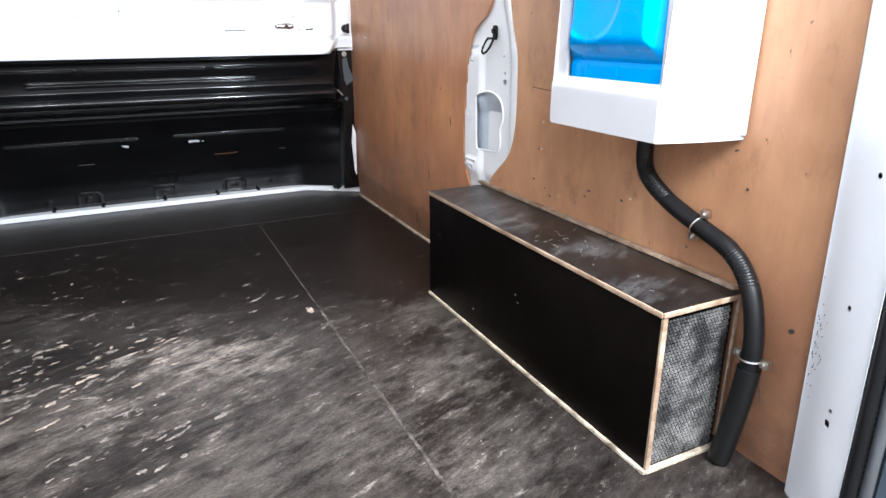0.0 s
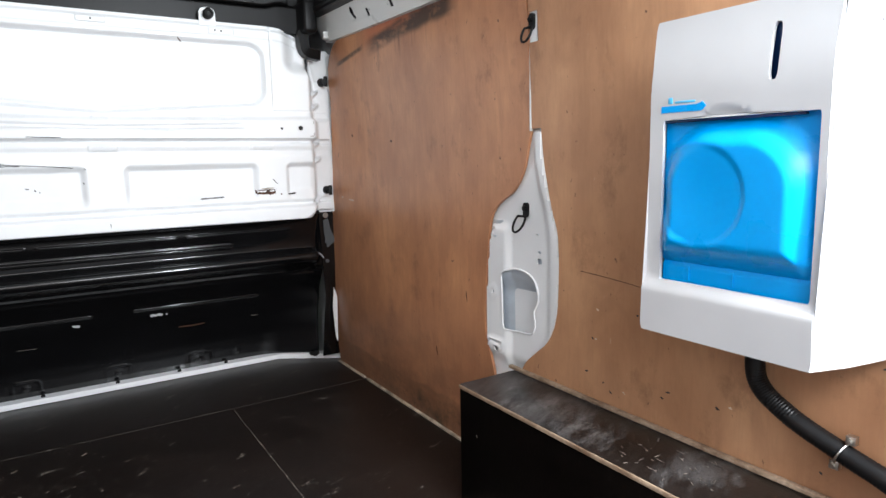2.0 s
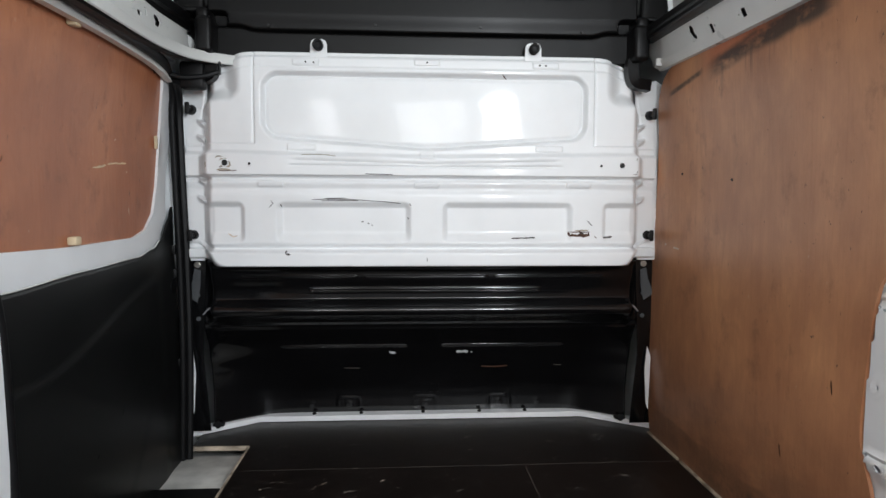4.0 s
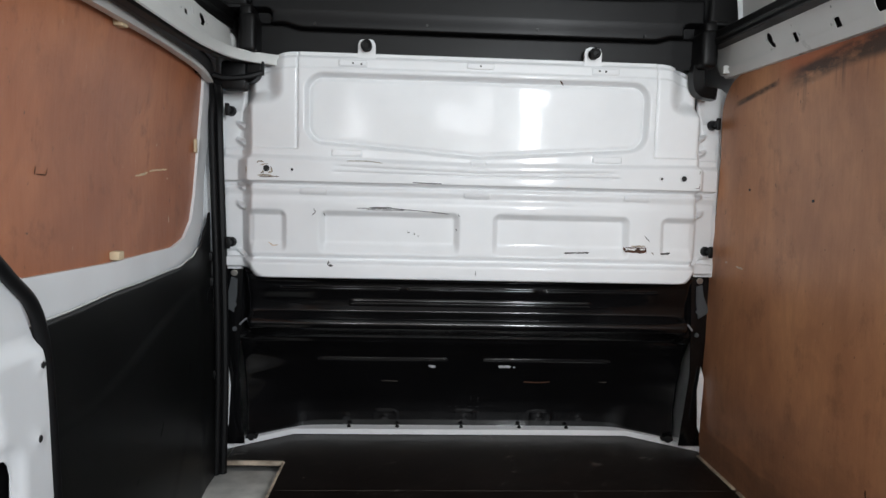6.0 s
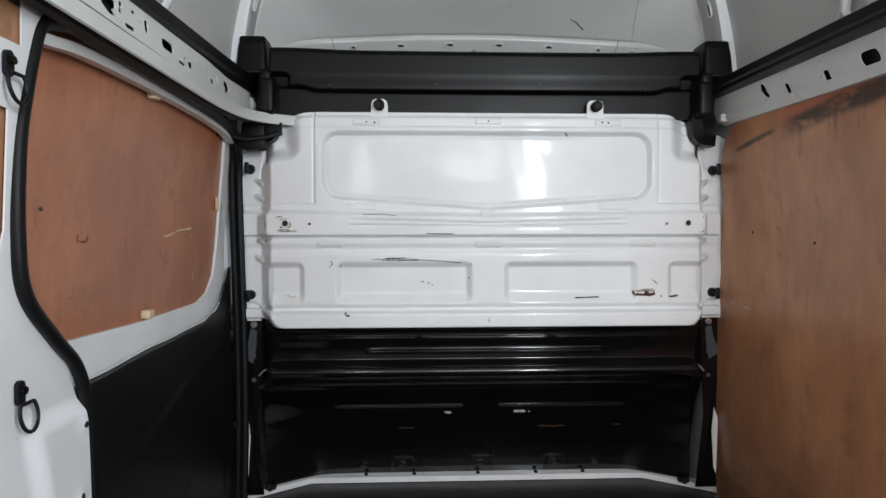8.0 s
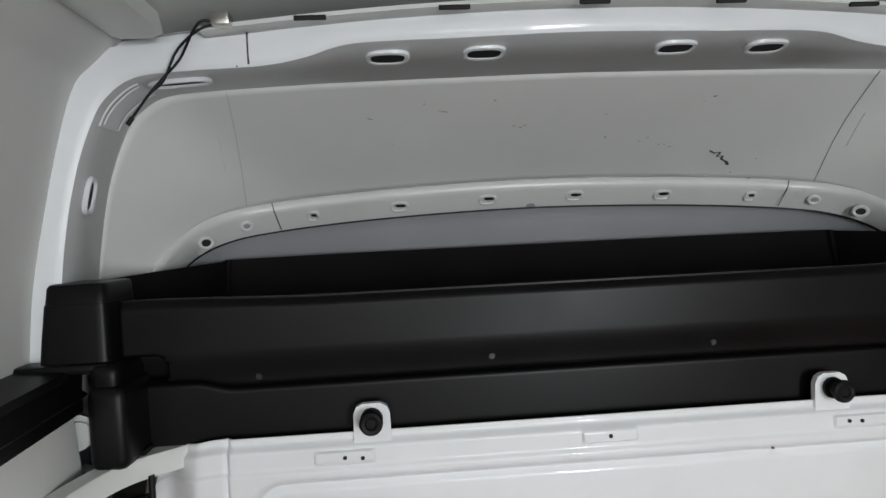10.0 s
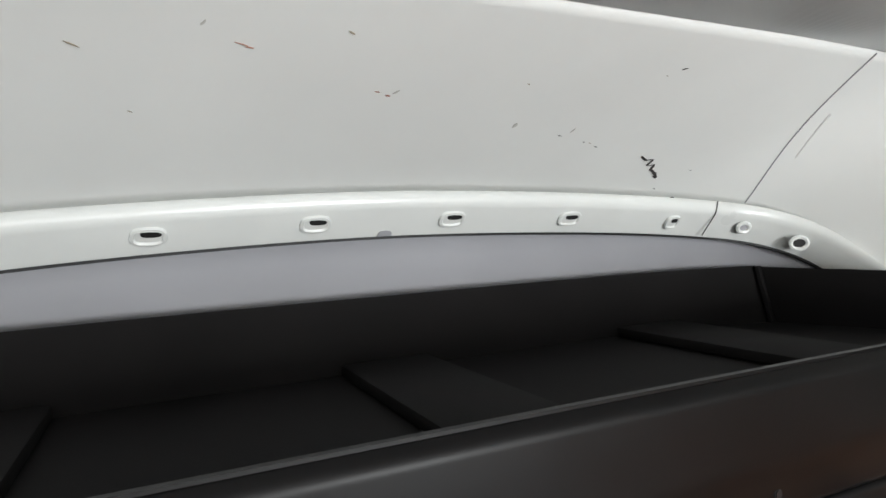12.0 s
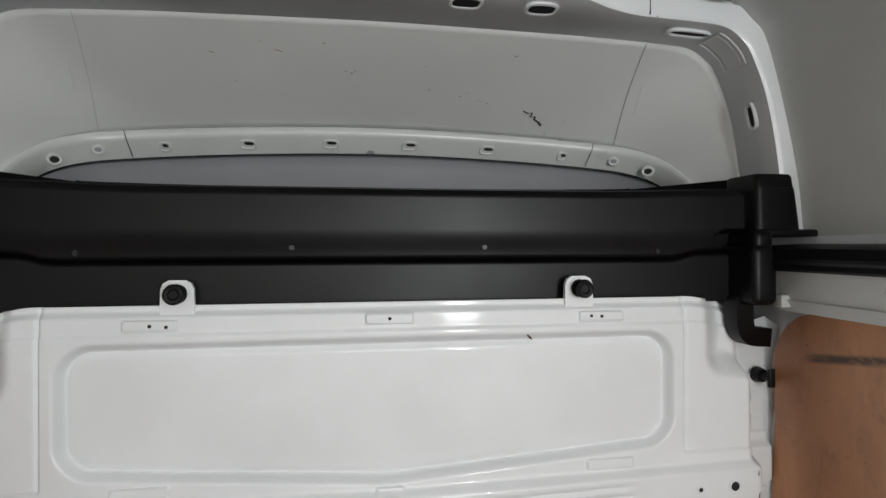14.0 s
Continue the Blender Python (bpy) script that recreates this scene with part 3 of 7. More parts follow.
ceiling = tagged(link("ceiling", roof_sheet(), ROOF), "pale grey unlined high roof of pressed steel", "van roof", kind="structure")
# unseen wall added to keep light from leaking in at the cab end
front_cap = link("wall_front", block((-0.93, 0.62, -0.3), (0.93, 0.68, 2.05), 0.01), WHITE)
tagged(front_cap, "unseen white wall closing the cab end against light", "van wall", kind="structure")
subfloor = link("subfloor", block((-0.93, REAR, -0.16), (0.93, 0.62, -0.06), 0.005), STEP)
tagged(subfloor, "painted steel floor pan under the boards", "floor pan", kind="structure")

# ---- floor boards ----


def board(name, outline, label):
    """One sheet of floor ply with raw edges."""
    ob = thing("floor_" + name, (outline[0][0], outline[0][1], -0.018), label, "floor board", "floor boards", "structure")
    bm = plate(outline, [], lambda u, v, d: (u, v, -d), 0.018)
    part("deck", bm, DECK, ob)
    return ob


board("front", [(-0.604, -0.206), (0.838, -0.206), (0.838, 0.10), (0.61, 0.247), (-0.61, 0.247), (-0.80, 0.13), (-0.80, 0.0), (-0.604, -0.005)], "dark brown resin-faced plywood floor board along the bulkhead")
board("main", [(-0.604, -0.2075), (0.3105, -0.2075), (0.3105, REAR + 0.02), (-0.838, REAR + 0.02), (-0.838, -1.02), (-0.604, -1.0)], "dark resin-faced plywood floor board, scuffed pale by loads")
board("side", [(0.312, -0.2075), (0.838, -0.2075), (0.838, REAR + 0.02), (0.312, REAR + 0.02)], "dark resin-faced plywood floor board with scratches")
# raw edge of the cut-out at the door step
edge = link("trim_step_edge", sweep([(-0.606, -1.0, -0.006), (-0.606, -0.01, -0.006), (-0.612, -0.004, -0.006), (-0.80, 0.0, -0.006)], [(-0.004, -0.007), (0.004, -0.007), (0.004, 0.0075), (-0.004, 0.0075)], (0, 0, 1)), EDGE)
tagged(edge, "raw splintered plywood edge round the door step", "edge trim", kind="structure")
step_pan = link("door_step", block((-0.83, -0.30, -0.05), (-0.613, -0.006, -0.03), 0.004), STEP)
tagged(step_pan, "worn white painted door step", "door step", kind="structure")
tread = link("step_tread", block((-0.83, -1.02, -0.05), (-0.612, -0.295, -0.008), 0.012, 3), TRIM)
tagged(tread, "black moulded plastic door step tread", "step tread", kind="structure")
for y0, y1, x, z in ((-0.20, 0.05, 0.818, 0.0), (-1.13, -0.22, 0.817, 0.0)):
    s = link("trim_floor_edge", block((x - 0.004, y0, z - 0.002), (x + 0.006, y1, z + 0.006), 0.001), EDGE)
    tagged(s, "pale raw plywood edge at the floor", "edge trim", kind="structure")

# white sill under the bulkhead
sill = thing("sill_bulkhead", (0, 0.25, 0), "white painted steel sill at the bulkhead foot", "sill", kind="structure")
pts = [(-0.835, 0.085), (-0.62, 0.232), (0.62, 0.232), (0.84, 0.085), (0.84, 0.125), (0.63, 0.275), (-0.63, 0.275), (-0.835, 0.125)]
part("sill_plate", plate(pts, [], lambda u, v, d: (u, v, 0.022 - d + 0.06 * max(v - 0.232 + max(abs(u) - 0.62, 0) * 0.68, 0)), 0.02, 0.05), WHITE, sill)
for x in (-0.42, -0.24, 0.0, 0.22, 0.40, 0.80, -0.80):
    y = 0.262 - max(0, abs(x) - 0.62) * 0.68
    part("bolt", disc((x, y - 0.012, 0.025), (0, -0.6, 1), 0.009, 0.008, 10, 0.006), RUBBER, sill, "black bolt head")
for x in (-0.75, 0.745):
    part("bracket", block((x - 0.02, 0.135, 0.02), (x + 0.02, 0.16, 0.032), 0.003), RUBBER, sill, "black clip")
    part("bracket", disc((x, 0.135, 0.028), (0, -0.8, 0.6), 0.012, 0.01, 12), RUBBER, sill, "black clip")

# ---- bulkhead, white upper pressing ----
bulkhead = thing("bulkhead", (0, 0, 0.63), "white painted pressed steel bulkhead with black lower lining", "bulkhead", kind="structure")


def groove(d, w):
    return math.exp(-(d / w) ** 2)


def pocket(x, z, x0, z0, x1, z1, depth):
    """A pressed pocket with a steep top and a sloping foot."""
    d = rect_dist(x, z, x0, z0, x1, z1, 0.018)
    return depth * soft(-d, -0.008, 0.014) * (0.10 + 0.90 * soft(z, z0 - 0.004, z0 + 0.040))


def upper_relief(x, z):
    """How far the pressing stands back from its main plane."""
    ax = abs(x)
    d = 0.0
    # wide window blank with a rounded rim and a slightly bowed foot
    foot = 1.003 + 0.036 * ax / 0.5
    w = rect_dist(x, z, -0.527, foot, 0.527, 1.250, 0.055)
    d += 0.017 * soft(-w, -0.004, 0.012) + 0.006 * groove(w + 0.011, 0.006)
    d -= 0.0014 * soft(-w, 0.010, 0.12)
    # lapped side sheets beside the window
    d += 0.005 * soft(ax, 0.549, 0.552) * soft(z, 1.02, 1.026) + 0.005 * groove(ax - 0.551, 0.003) * soft(z, 1.02, 1.026)
    c = rect_dist(ax, z, 0.592, 1.155, 0.95, 1.50, 0.05)
    d += 0.046 * soft(-c, -0.004, 0.062)
    # cross beam
    top = 0.992 - 0.012 * (1 - ax / 0.7)
    beam = soft(z, 0.918, 0.925) * (1 - soft(z, top - 0.004, top + 0.014))
    d -= 0.015 * beam
    d += 0.004 * groove(z - (0.955 - 0.004 * (1 - ax / 0.5)), 0.0035) * (1 - soft(ax, 0.42, 0.45))
    d += 0.004 * groove(z - (0.972 - 0.012 * (1 - ax / 0.45)), 0.004) * (1 - soft(ax, 0.40, 0.45))
    d += 0.011 * groove(z - 0.912, 0.006)
    d += 0.006 * groove(z - 0.880, 0.012)
    # pockets below
    for x0, x1 in ((0.057, 0.478), (0.588, 0.700)):
        d += pocket(ax, z, x0, 0.704, x1, 0.832, 0.021)
    # foot roll
    d += 0.016 * groove(z - 0.688, 0.009)
    d -= 0.014 * soft(-z, -0.685, -0.672)
    # small spot-weld tabs along the head
    for cx, cz, hw in ((-0.385, 1.280, 0.042), (0.0, 1.284, 0.04), (0.385, 1.280, 0.042), (-0.40, 1.012, 0.045), (0.40, 1.012, 0.045), (0, 0.988, 0.024), (-0.5, 0.895, 0.04), (0.5, 0.895, 0.04), (0, 0.893, 0.04)):
        t = rect_dist(x, z, cx - hw, cz - 0.009, cx + hw, cz + 0.009, 0.004)
        d -= 0.004 * soft(-t, -0.0015, 0.0015)
    # head flange
    d += 0.004 * soft(z, 1.262, 1.268) + 0.01 * soft(z, 1.292, 1.304)
    # rounded sides fold back to the pillars; the beam reaches a little further
    e = rect_dist(x, z, -0.712, 0.605, 0.712, 1.60, 0.075) - 0.010 * soft(z, 0.915, 0.93) * (1 - soft(z, 0.985, 1.0))
    d += 0.100 * soft(e, -0.030, 0.030)
    # pressed ribs of the side flange
    for cz in (1.095, 1.045, 0.905, 0.845, 0.690):
        d -= 0.035 * max(0.0, 1 - abs(z - cz - 0.4 * (ax - 0.74)) / 0.013) * soft(ax, 0.722, 0.732) * (1 - soft(ax, 0.735, 0.765))
    return d


XS = steps(-0.795, 0.795, 530)
ZS = steps(0.630, 1.312, 250)


def upper_point(x, z):
    ax = abs(x)
    # head line drops at the corners
    zz = z
    if ax > 0.55:
        zz = z - (0.010 * soft(ax, 0.56, 0.64) + 0.08 * soft(ax, 0.635, 0.77)) * soft(z, 1.1, 1.31)
    zz += 0.022 * soft(ax, 0.67, 0.745) * (1 - soft(z, 0.63, 0.70))
    return (x, -0.1 + upper_relief(x, z), zz)


thick(part("upper_panel", grid(XS, ZS, upper_point), WHITE, bulkhead, "white painted steel pressing"), 0.003, 1.0)

# ---- bulkhead, black lower pressing ----
def lower_y(x, z):
    ax = abs(x)
    tz = lambda q: table(q, ((0.02, 0.272), (0.10, 0.262), (0.135, 0.248), (0.20, 0.213), (0.30, 0.150), (0.40, 0.075), (0.425, 0.045), (0.440, -0.002), (0.455, -0.034), (0.466, -0.046), (0.480, -0.048), (0.492, -0.036), (0.504, -0.008), (0.53, -0.008), (0.60, -0.036), (0.65, -0.075)))
    # the overhanging part is one soft curve
    y = sum(tz(z + k * 0.008) for k in range(-4, 5)) / 9 if z < 0.39 else sum(tz(z + k * 0.003) for k in range(-3, 4)) / 7
    # side wings come back towards the door pillars
    y -= 0.35 * (ax - 0.60 + math.sqrt((ax - 0.60) ** 2 + 0.0016)) * (1 - soft(z, 0.0, 0.45))
    # the roll ends short of the side flanges
    y += (0.030 - y) * soft(ax, 0.705, 0.745) * soft(z, 0.39, 0.44)
    # pressed lines
    d = rect_dist(x, z, -0.392, 0.532, 0.392, 0.547, 0.007)
    y -= 0.005 * groove(d, 0.0028)
    y -= 0.006 * groove(z - 0.588, 0.0035) * (1 - soft(ax, 0.60, 0.62)) * soft(abs(ax - 0.22), 0.01, 0.02)
    d = rect_dist(ax, z, 0.06, 0.19, 0.53, 0.310, 0.02)
    y -= 0.008 * groove(z - 0.312, 0.004) * soft(ax, 0.06, 0.07) * (1 - soft(ax, 0.50, 0.53))
    # locating bosses along the foot
    for cx in (-0.43, -0.287, 0.008, 0.297, 0.45):
        if abs(cx) < 0.4:
            d = rect_dist(x, z, cx - 0.042, 0.0, cx + 0.042, 0.085, 0.02)
            y -= 0.002 * groove(d, 0.004)
        y -= 0.003 * groove(math.hypot(x - cx, z - 0.06), 0.008)
    for cx in (-0.045, -0.018, 0.03, 0.057):
        y -= 0.004 * groove(x - cx, 0.004) * soft(z, 0.10, 0.105) * (1 - soft(z, 0.145, 0.15))
    return y


LX = [-0.768 + 1.536 * i / 290 for i in range(291)]
LZ = [0.018 + (0.642 - 0.018) * i / 380 for i in range(381)]
thick(part("lower_lining", grid(LX, LZ, lambda x, z: (x, lower_y(x, z), z)), BLACK, bulkhead, "glossy black pressed lower lining"), 0.002, 0)
for s in (-1, 1):
    part("gusset", sweep([(s * 0.70, -0.02, 0.495), (s * 0.735, 0.0, 0.475), (s * 0.755, 0.015, 0.455)], [(-0.0025, -0.004), (0.0025, -0.004), (0.0015, 0.004), (-0.0015, 0.004)], (0, 1, 0)), COOL, bulkhead, "folded metal corner")
# side flanges on the door pillars
for s in (-1, 1):
    x0, x1 = (0.742, 0.815)
    out = [(x0, 0.64), (x1 + 0.01, 0.64), (x1 + 0.01, 1.24), (x1 - 0.02, 1.26), (x0 - 0.02, 1.24)]
    part("side_flange", plate(out, [], lambda u, v, d, s=s: (s * u, 0.006 + d + 0.004 * math.sin(v * 45), v), 0.004, 0.03), WHITE, bulkhead)
    low = [(0.755, 0.03), (0.84, 0.03), (0.835, 0.642), (0.745, 0.642), (0.752, 0.5), (0.76, 0.3)]
    part("side_flange", plate(low, [], lambda u, v, d, s=s: (s * u, 0.022 + d + 0.05 * (1 - soft(v, 0, 0.3)), v), 0.004, 0.05), BLACK, bulkhead, "black side flange with bolts")
    for z in (0.625, 0.585, 0.52, 0.44):
        part("bolt", disc((s * 0.772, 0.017, z), (0, -1, 0), 0.011 if z > 0.6 else 0.008, 0.008, 8, bevel=0.002), STEEL if z > 0.6 else LIPGREY, bulkhead)
    part("patch", plate([(0.762, 0.605), (0.782, 0.612), (0.790, 0.57), (0.812, 0.52), (0.775, 0.495), (0.764, 0.55)], [], lambda u, v, d, s=s: (s * u, 0.0165 + d, v), 0.004), LIPGREY, bulkhead, "dull grey bare patch of the flange")
    part("patch", plate([(0.792, 0.12), (0.80, 0.10), (0.805, 0.29), (0.792, 0.33), (0.784, 0.25)], [], lambda u, v, d, s=s: (s * u, 0.012 + d, v), 0.004), WHITE, bulkhead, "bare white pillar edge")
    for z in (1.14, 0.727):
        part("clip", disc((s * 0.775, -0.006, z), (0, -1, 0), 0.017, 0.022, 14, 0.013, 0.002), RUBBER, bulkhead, "black plastic clip")
        part("clip", disc((s * 0.775, -0.028, z), (0, -1, 0), 0.008, 0.024, 10), RUBBER, bulkhead, "black plastic clip")
        part("clip", block((s * 0.775 - 0.007, -0.045, z - 0.019), (s * 0.775 + 0.007, -0.036, z + 0.019), 0.003), RUBBER, bulkhead, "black plastic clip")
# lugs with black grommets on the head flange
for s in (-1, 1):
    part("lug", plate([(s * 0.345 + a, b) for a, b in ((-0.027, 1.296), (0.027, 1.296), (0.026, 1.338), (0.022, 1.348), (0.013, 1.353), (-0.013, 1.353), (-0.022, 1.348), (-0.026, 1.338))], [], lambda u, v, d: (u, -0.092 + d, v), 0.010), WHITE, bulkhead)
    g = part("bumper", disc((s * 0.345, -0.096, 1.331), (0, -1, 0), 0.0165, 0.008, 20, 0.0155, 0.002), RUBBER, bulkhead, "black rubber bumper on a white lug")
    part("stalk", disc((s * 0.345, -0.106, 1.331), (0, -1, 0), 0.011, 0.014, 18), RUBBER, g)
    part("cap", tube([(s * 0.345 + 0.0115 * math.cos(a), -0.117, 1.331 + 0.0115 * math.sin(a)) for a in steps(0, 2 * math.pi, 22)[:-1]], 0.0055, 8, closed=True), RUBBER, g)
    part("core", disc((s * 0.345, -0.114, 1.331), (0, -1, 0), 0.0085, 0.010, 16), SHELF, g)
# holes of the cross beam
for x, z, r in ((-0.638, 0.960, 0.011), (-0.562, 0.958, 0.0055), (0.64, 0.960, 0.010), (0.57, 0.958, 0.0055)):
    part("hole_rim", tube([(x + r * math.cos(a), -0.1165, z + r * math.sin(a)) for a in steps(0, 2 * math.pi, 16)[:-1]], 0.002, 6, closed=True), WHITE, bulkhead)
    # black disc on the beam paints the shade of its hole
    part("hole", disc((x, -0.1150, z), (0, -1, 0), r, 0.005, 16), HOLLOW_SHADE, bulkhead, "dark bolt hole")
for x, z in ((-0.385, 1.28), (-0.36, 1.278), (0.0, 1.284), (0.385, 1.28), (0.365, 1.281), (-0.40, 1.012), (0.40, 1.012), (0, 0.988)):
    part("hole", disc((x, -0.0985, z), (0, -1, 0), 0.003, 0.006, 8), HOLLOW_SHADE, bulkhead)


def mark(pts, width, place, mat, parent, rnd, label="", name="scratch"):
    """A thin scuff: an uneven ribbon lying on a surface; pts are (u, v), place(u, v) gives the spot."""
    line = []
    for (a, b), (c, d) in zip(pts, pts[1:]):
        n = max(2, int(math.hypot(c - a, d - b) / 0.006))
        line += [(a + (c - a) * k / n, b + (d - b) * k / n) for k in range(n)]
    line.append(pts[-1])
    verts = []
    for i, (u, v) in enumerate(line):
        w = width * (0.55 + rnd.random() * 0.45) * min(1, 0.3 + i, 0.3 + len(line) - 1 - i)
        j = min(i + 1, len(line) - 1)
        k = max(i - 1, 0)
        du, dv = line[j][0] - line[k][0], line[j][1] - line[k][1]
        q = math.hypot(du, dv) or 1
        nu, nv = -dv / q, du / q
        o = (rnd.random() - 0.5) * width * 0.3
        verts += [place(u + nu * (o + w / 2), v + nv * (o + w / 2)), place(u + nu * (o - w / 2), v + nv * (o - w / 2))]
    faces = [(2 * i, 2 * i + 1, 2 * i + 3, 2 * i + 2) for i in range(len(line) - 1)]
    ob = part(name, faces_bm(verts, faces), mat, parent, label, smooth=False)
    return thick(ob, 0.0006, 0)


rnd = random.Random(4)
on_bulkhead = lambda u, v: (u, upper_point(u, v)[1] - 0.0012, upper_point(u, v)[2])
for pts, w, mat in (
        ([(-0.37, 0.846), (-0.25, 0.847), (-0.15, 0.840), (-0.085, 0.834)], 0.0025, SOOT),
        ([(-0.33, 0.849), (-0.26, 0.8505)], 0.004, SOOT),
        ([(-0.34, 0.842), (-0.22, 0.843)], 0.003, SOOT),
        ([(-0.50, 0.842), (-0.493, 0.832), (-0.505, 0.820)], 0.0025, SOOT),
        ([(-0.215, 0.775), (-0.205, 0.773)], 0.004, SOOT),
        ([(-0.192, 0.772), (-0.188, 0.766)], 0.004, SOOT),
        ([(-0.18, 0.765), (-0.178, 0.76)], 0.003, SOOT),
        ([(-0.058, 0.835), (-0.052, 0.826)], 0.003, SOOT),
        ([(-0.062, 0.790), (-0.060, 0.782)], 0.003, SOOT),
        ([(-0.20, 0.928), (-0.11, 0.926)], 0.003, SOOT),
        ([(-0.40, 0.988), (-0.34, 0.989), (-0.29, 0.984)], 0.0025, STAIN),
        ([(0.472, 0.742), (0.474, 0.728)], 0.007, RUST),
        ([(0.474, 0.729), (0.50, 0.731), (0.537, 0.729)], 0.012, RUST),
        ([(0.505, 0.738), (0.52, 0.736)], 0.008, SOOT),
        ([(0.475, 0.741), (0.54, 0.742)], 0.004, RUST),
        ([(0.535, 0.742), (0.538, 0.727)], 0.007, RUST),
        ([(0.49, 0.746), (0.535, 0.747)], 0.006, STAIN),
        ([(0.556, 0.728), (0.563, 0.722)], 0.004, RUST),
        ([(0.585, 0.726), (0.60, 0.722), (0.62, 0.725)], 0.008, SOOT),
        ([(0.53, 0.78), (0.548, 0.762)], 0.003, SOOT),
        ([(0.28, 0.72), (0.36, 0.722)], 0.005, SOOT),
        ([(-0.455, 0.680), (-0.45, 0.671), (-0.438, 0.668)], 0.008, SOOT),
        ([(0.245, 1.25), (0.26, 1.238)], 0.003, RUST),
        ([(-0.64, 0.735), (-0.625, 0.725), (-0.61, 0.728)], 0.004, CHALK),
        ([(-0.655, 0.948), (-0.65, 0.945)], 0.005, RUST),
        ([(-0.667, 0.975), (-0.66, 0.981), (-0.645, 0.979)], 0.004, STAIN),
        ([(-0.664, 0.938), (-0.648, 0.941), (-0.615, 0.936)], 0.006, STAIN),
        ([(-0.70, 0.965), (-0.699, 0.945)], 0.004, STAIN),
        ([(-0.47, 0.83), (-0.468, 0.82)], 0.004, SOOT),
        ([(0.69, 0.985), (0.689, 0.975)], 0.003, STAIN),
        ([(0.692, 0.945), (0.690, 0.932), (0.675, 0.931)], 0.003, RUST),
        ([(-0.66, 0.934), (-0.60, 0.936)], 0.003, RUST),
        ([(-0.655, 0.968), (-0.648, 0.972), (-0.632, 0.973)], 0.006, STAIN),
        ([(-0.625, 0.966), (-0.622, 0.952), (-0.632, 0.946)], 0.007, STAIN),
        ([(-0.652, 0.952), (-0.645, 0.946)], 0.006, STAIN),
        ([(0.0, 0.66), (0.001, 0.645)], 0.003, SOOT)):
    mark(pts, w, on_bulkhead, mat, bulkhead, rnd)
on_lower = lambda u, v: (u, lower_y(u, v) - 0.0022, v)
for pts, w, mat in (
        ([(-0.13, 0.285), (-0.115, 0.283), (-0.105, 0.281)], 0.014, PLASTIC),
        ([(0.12, 0.284), (0.165, 0.284)], 0.013, PLASTIC),
        ([(0.175, 0.284), (0.18, 0.281)], 0.011, PLASTIC),
        ([(0.22, 0.215), (0.27, 0.213), (0.32, 0.216)], 0.006, RUST),
        ([(-0.30, 0.215), (-0.24, 0.213)], 0.003, SEAM),
        ([(0.50, 0.218), (0.53, 0.217)], 0.003, SEAM)):
    mark(pts, w, on_lower, mat, bulkhead, rnd)

on_floor = lambda u, v: (u, v, 0.0008)
boards = [o for o in scene.objects if o.name.startswith("floor_")]
seams = {o.name: o for o in boards}
for a, b in ((-0.22, -0.40), (-0.40, -0.75), (-0.76, -1.05), (-1.08, -1.5), (-1.5, -1.95), (-1.97, -2.2)):
    mark([(0.3105, a), (0.310, b)], 0.004 if a > -1 else 0.009, on_floor, SEAM, seams["floor_main"], rnd, "", "worn_seam")
for a, b in ((-0.58, -0.2), (-0.15, 0.3), (0.33, 0.8)):
    mark([(a, -0.2075), (b, -0.2075)], 0.0008, on_floor, SEAM, seams["floor_main"], rnd, "", "worn_seam")

def flakes(n, place, seed):
    """Many small lens-shaped chips lying on the boards, in one mesh."""
    r = random.Random(seed)
    verts, faces = [], []
    for _ in range(n):
        x, y, big = place(r)
        l, w, a = big * r.uniform(0.006, 0.019), big * r.uniform(0.0028, 0.0065), r.gauss(0.47, 0.28)
        bend = r.uniform(-0.2, 0.2)
        k = len(verts)
        m = 7
        for side in (1, -1):
            for i in range(m):
                q = i / (m - 1) * side if side > 0 else 1 - i / (m - 1)
                u = (q - 0.5) * 2 * l
                v = side * w * math.sin(math.pi * q) ** 0.6 * r.uniform(0.25, 1.3) + bend * l * (q - 0.5) ** 2 * 4
                verts.append((x + u * math.cos(a) - v * math.sin(a), y + u * math.sin(a) + v * math.cos(a), 0.0009))
        faces.append(tuple(range(k, k + 2 * m)))
    return faces_bm(verts, faces)


def main_spot(r):
    return max(-0.57, min(0.27, r.gauss(-0.22, 0.22))), max(-2.1, min(-0.3, r.gauss(-1.28, 0.24))), r.choice((0.3, 0.4, 0.5, 0.7, 0.9, 1.2, 1.6))


tagged(part("scuffs", flakes(230, main_spot, 3), CHALKY, seams["floor_main"], "pale lens-shaped chips in the board", smooth=False), kind="stuff")
tagged(part("scuffs", flakes(60, lambda r: (min(0.25, r.gauss(-0.26, 0.13)), r.gauss(-1.20, 0.13), r.choice((0.4, 0.6, 0.8, 1.1, 1.4))), 5), CHIP, seams["floor_main"], "pale lens-shaped chips in the board", smooth=False), kind="stuff")
tagged(part("scuffs", flakes(40, lambda r: (r.uniform(0.33, 0.6), r.uniform(-2.1, -0.95), 0.35), 6), CHALKY, seams["floor_side"], "small pale chips", smooth=False), kind="stuff")
tagged(part("scuffs", flakes(50, lambda r: (r.uniform(-0.58, -0.12), r.uniform(-0.9, -0.22), r.choice((0.2, 0.3, 0.4, 0.6, 0.8))), 8), CHIP, seams["floor_main"], "small pale chips", smooth=False), kind="stuff")
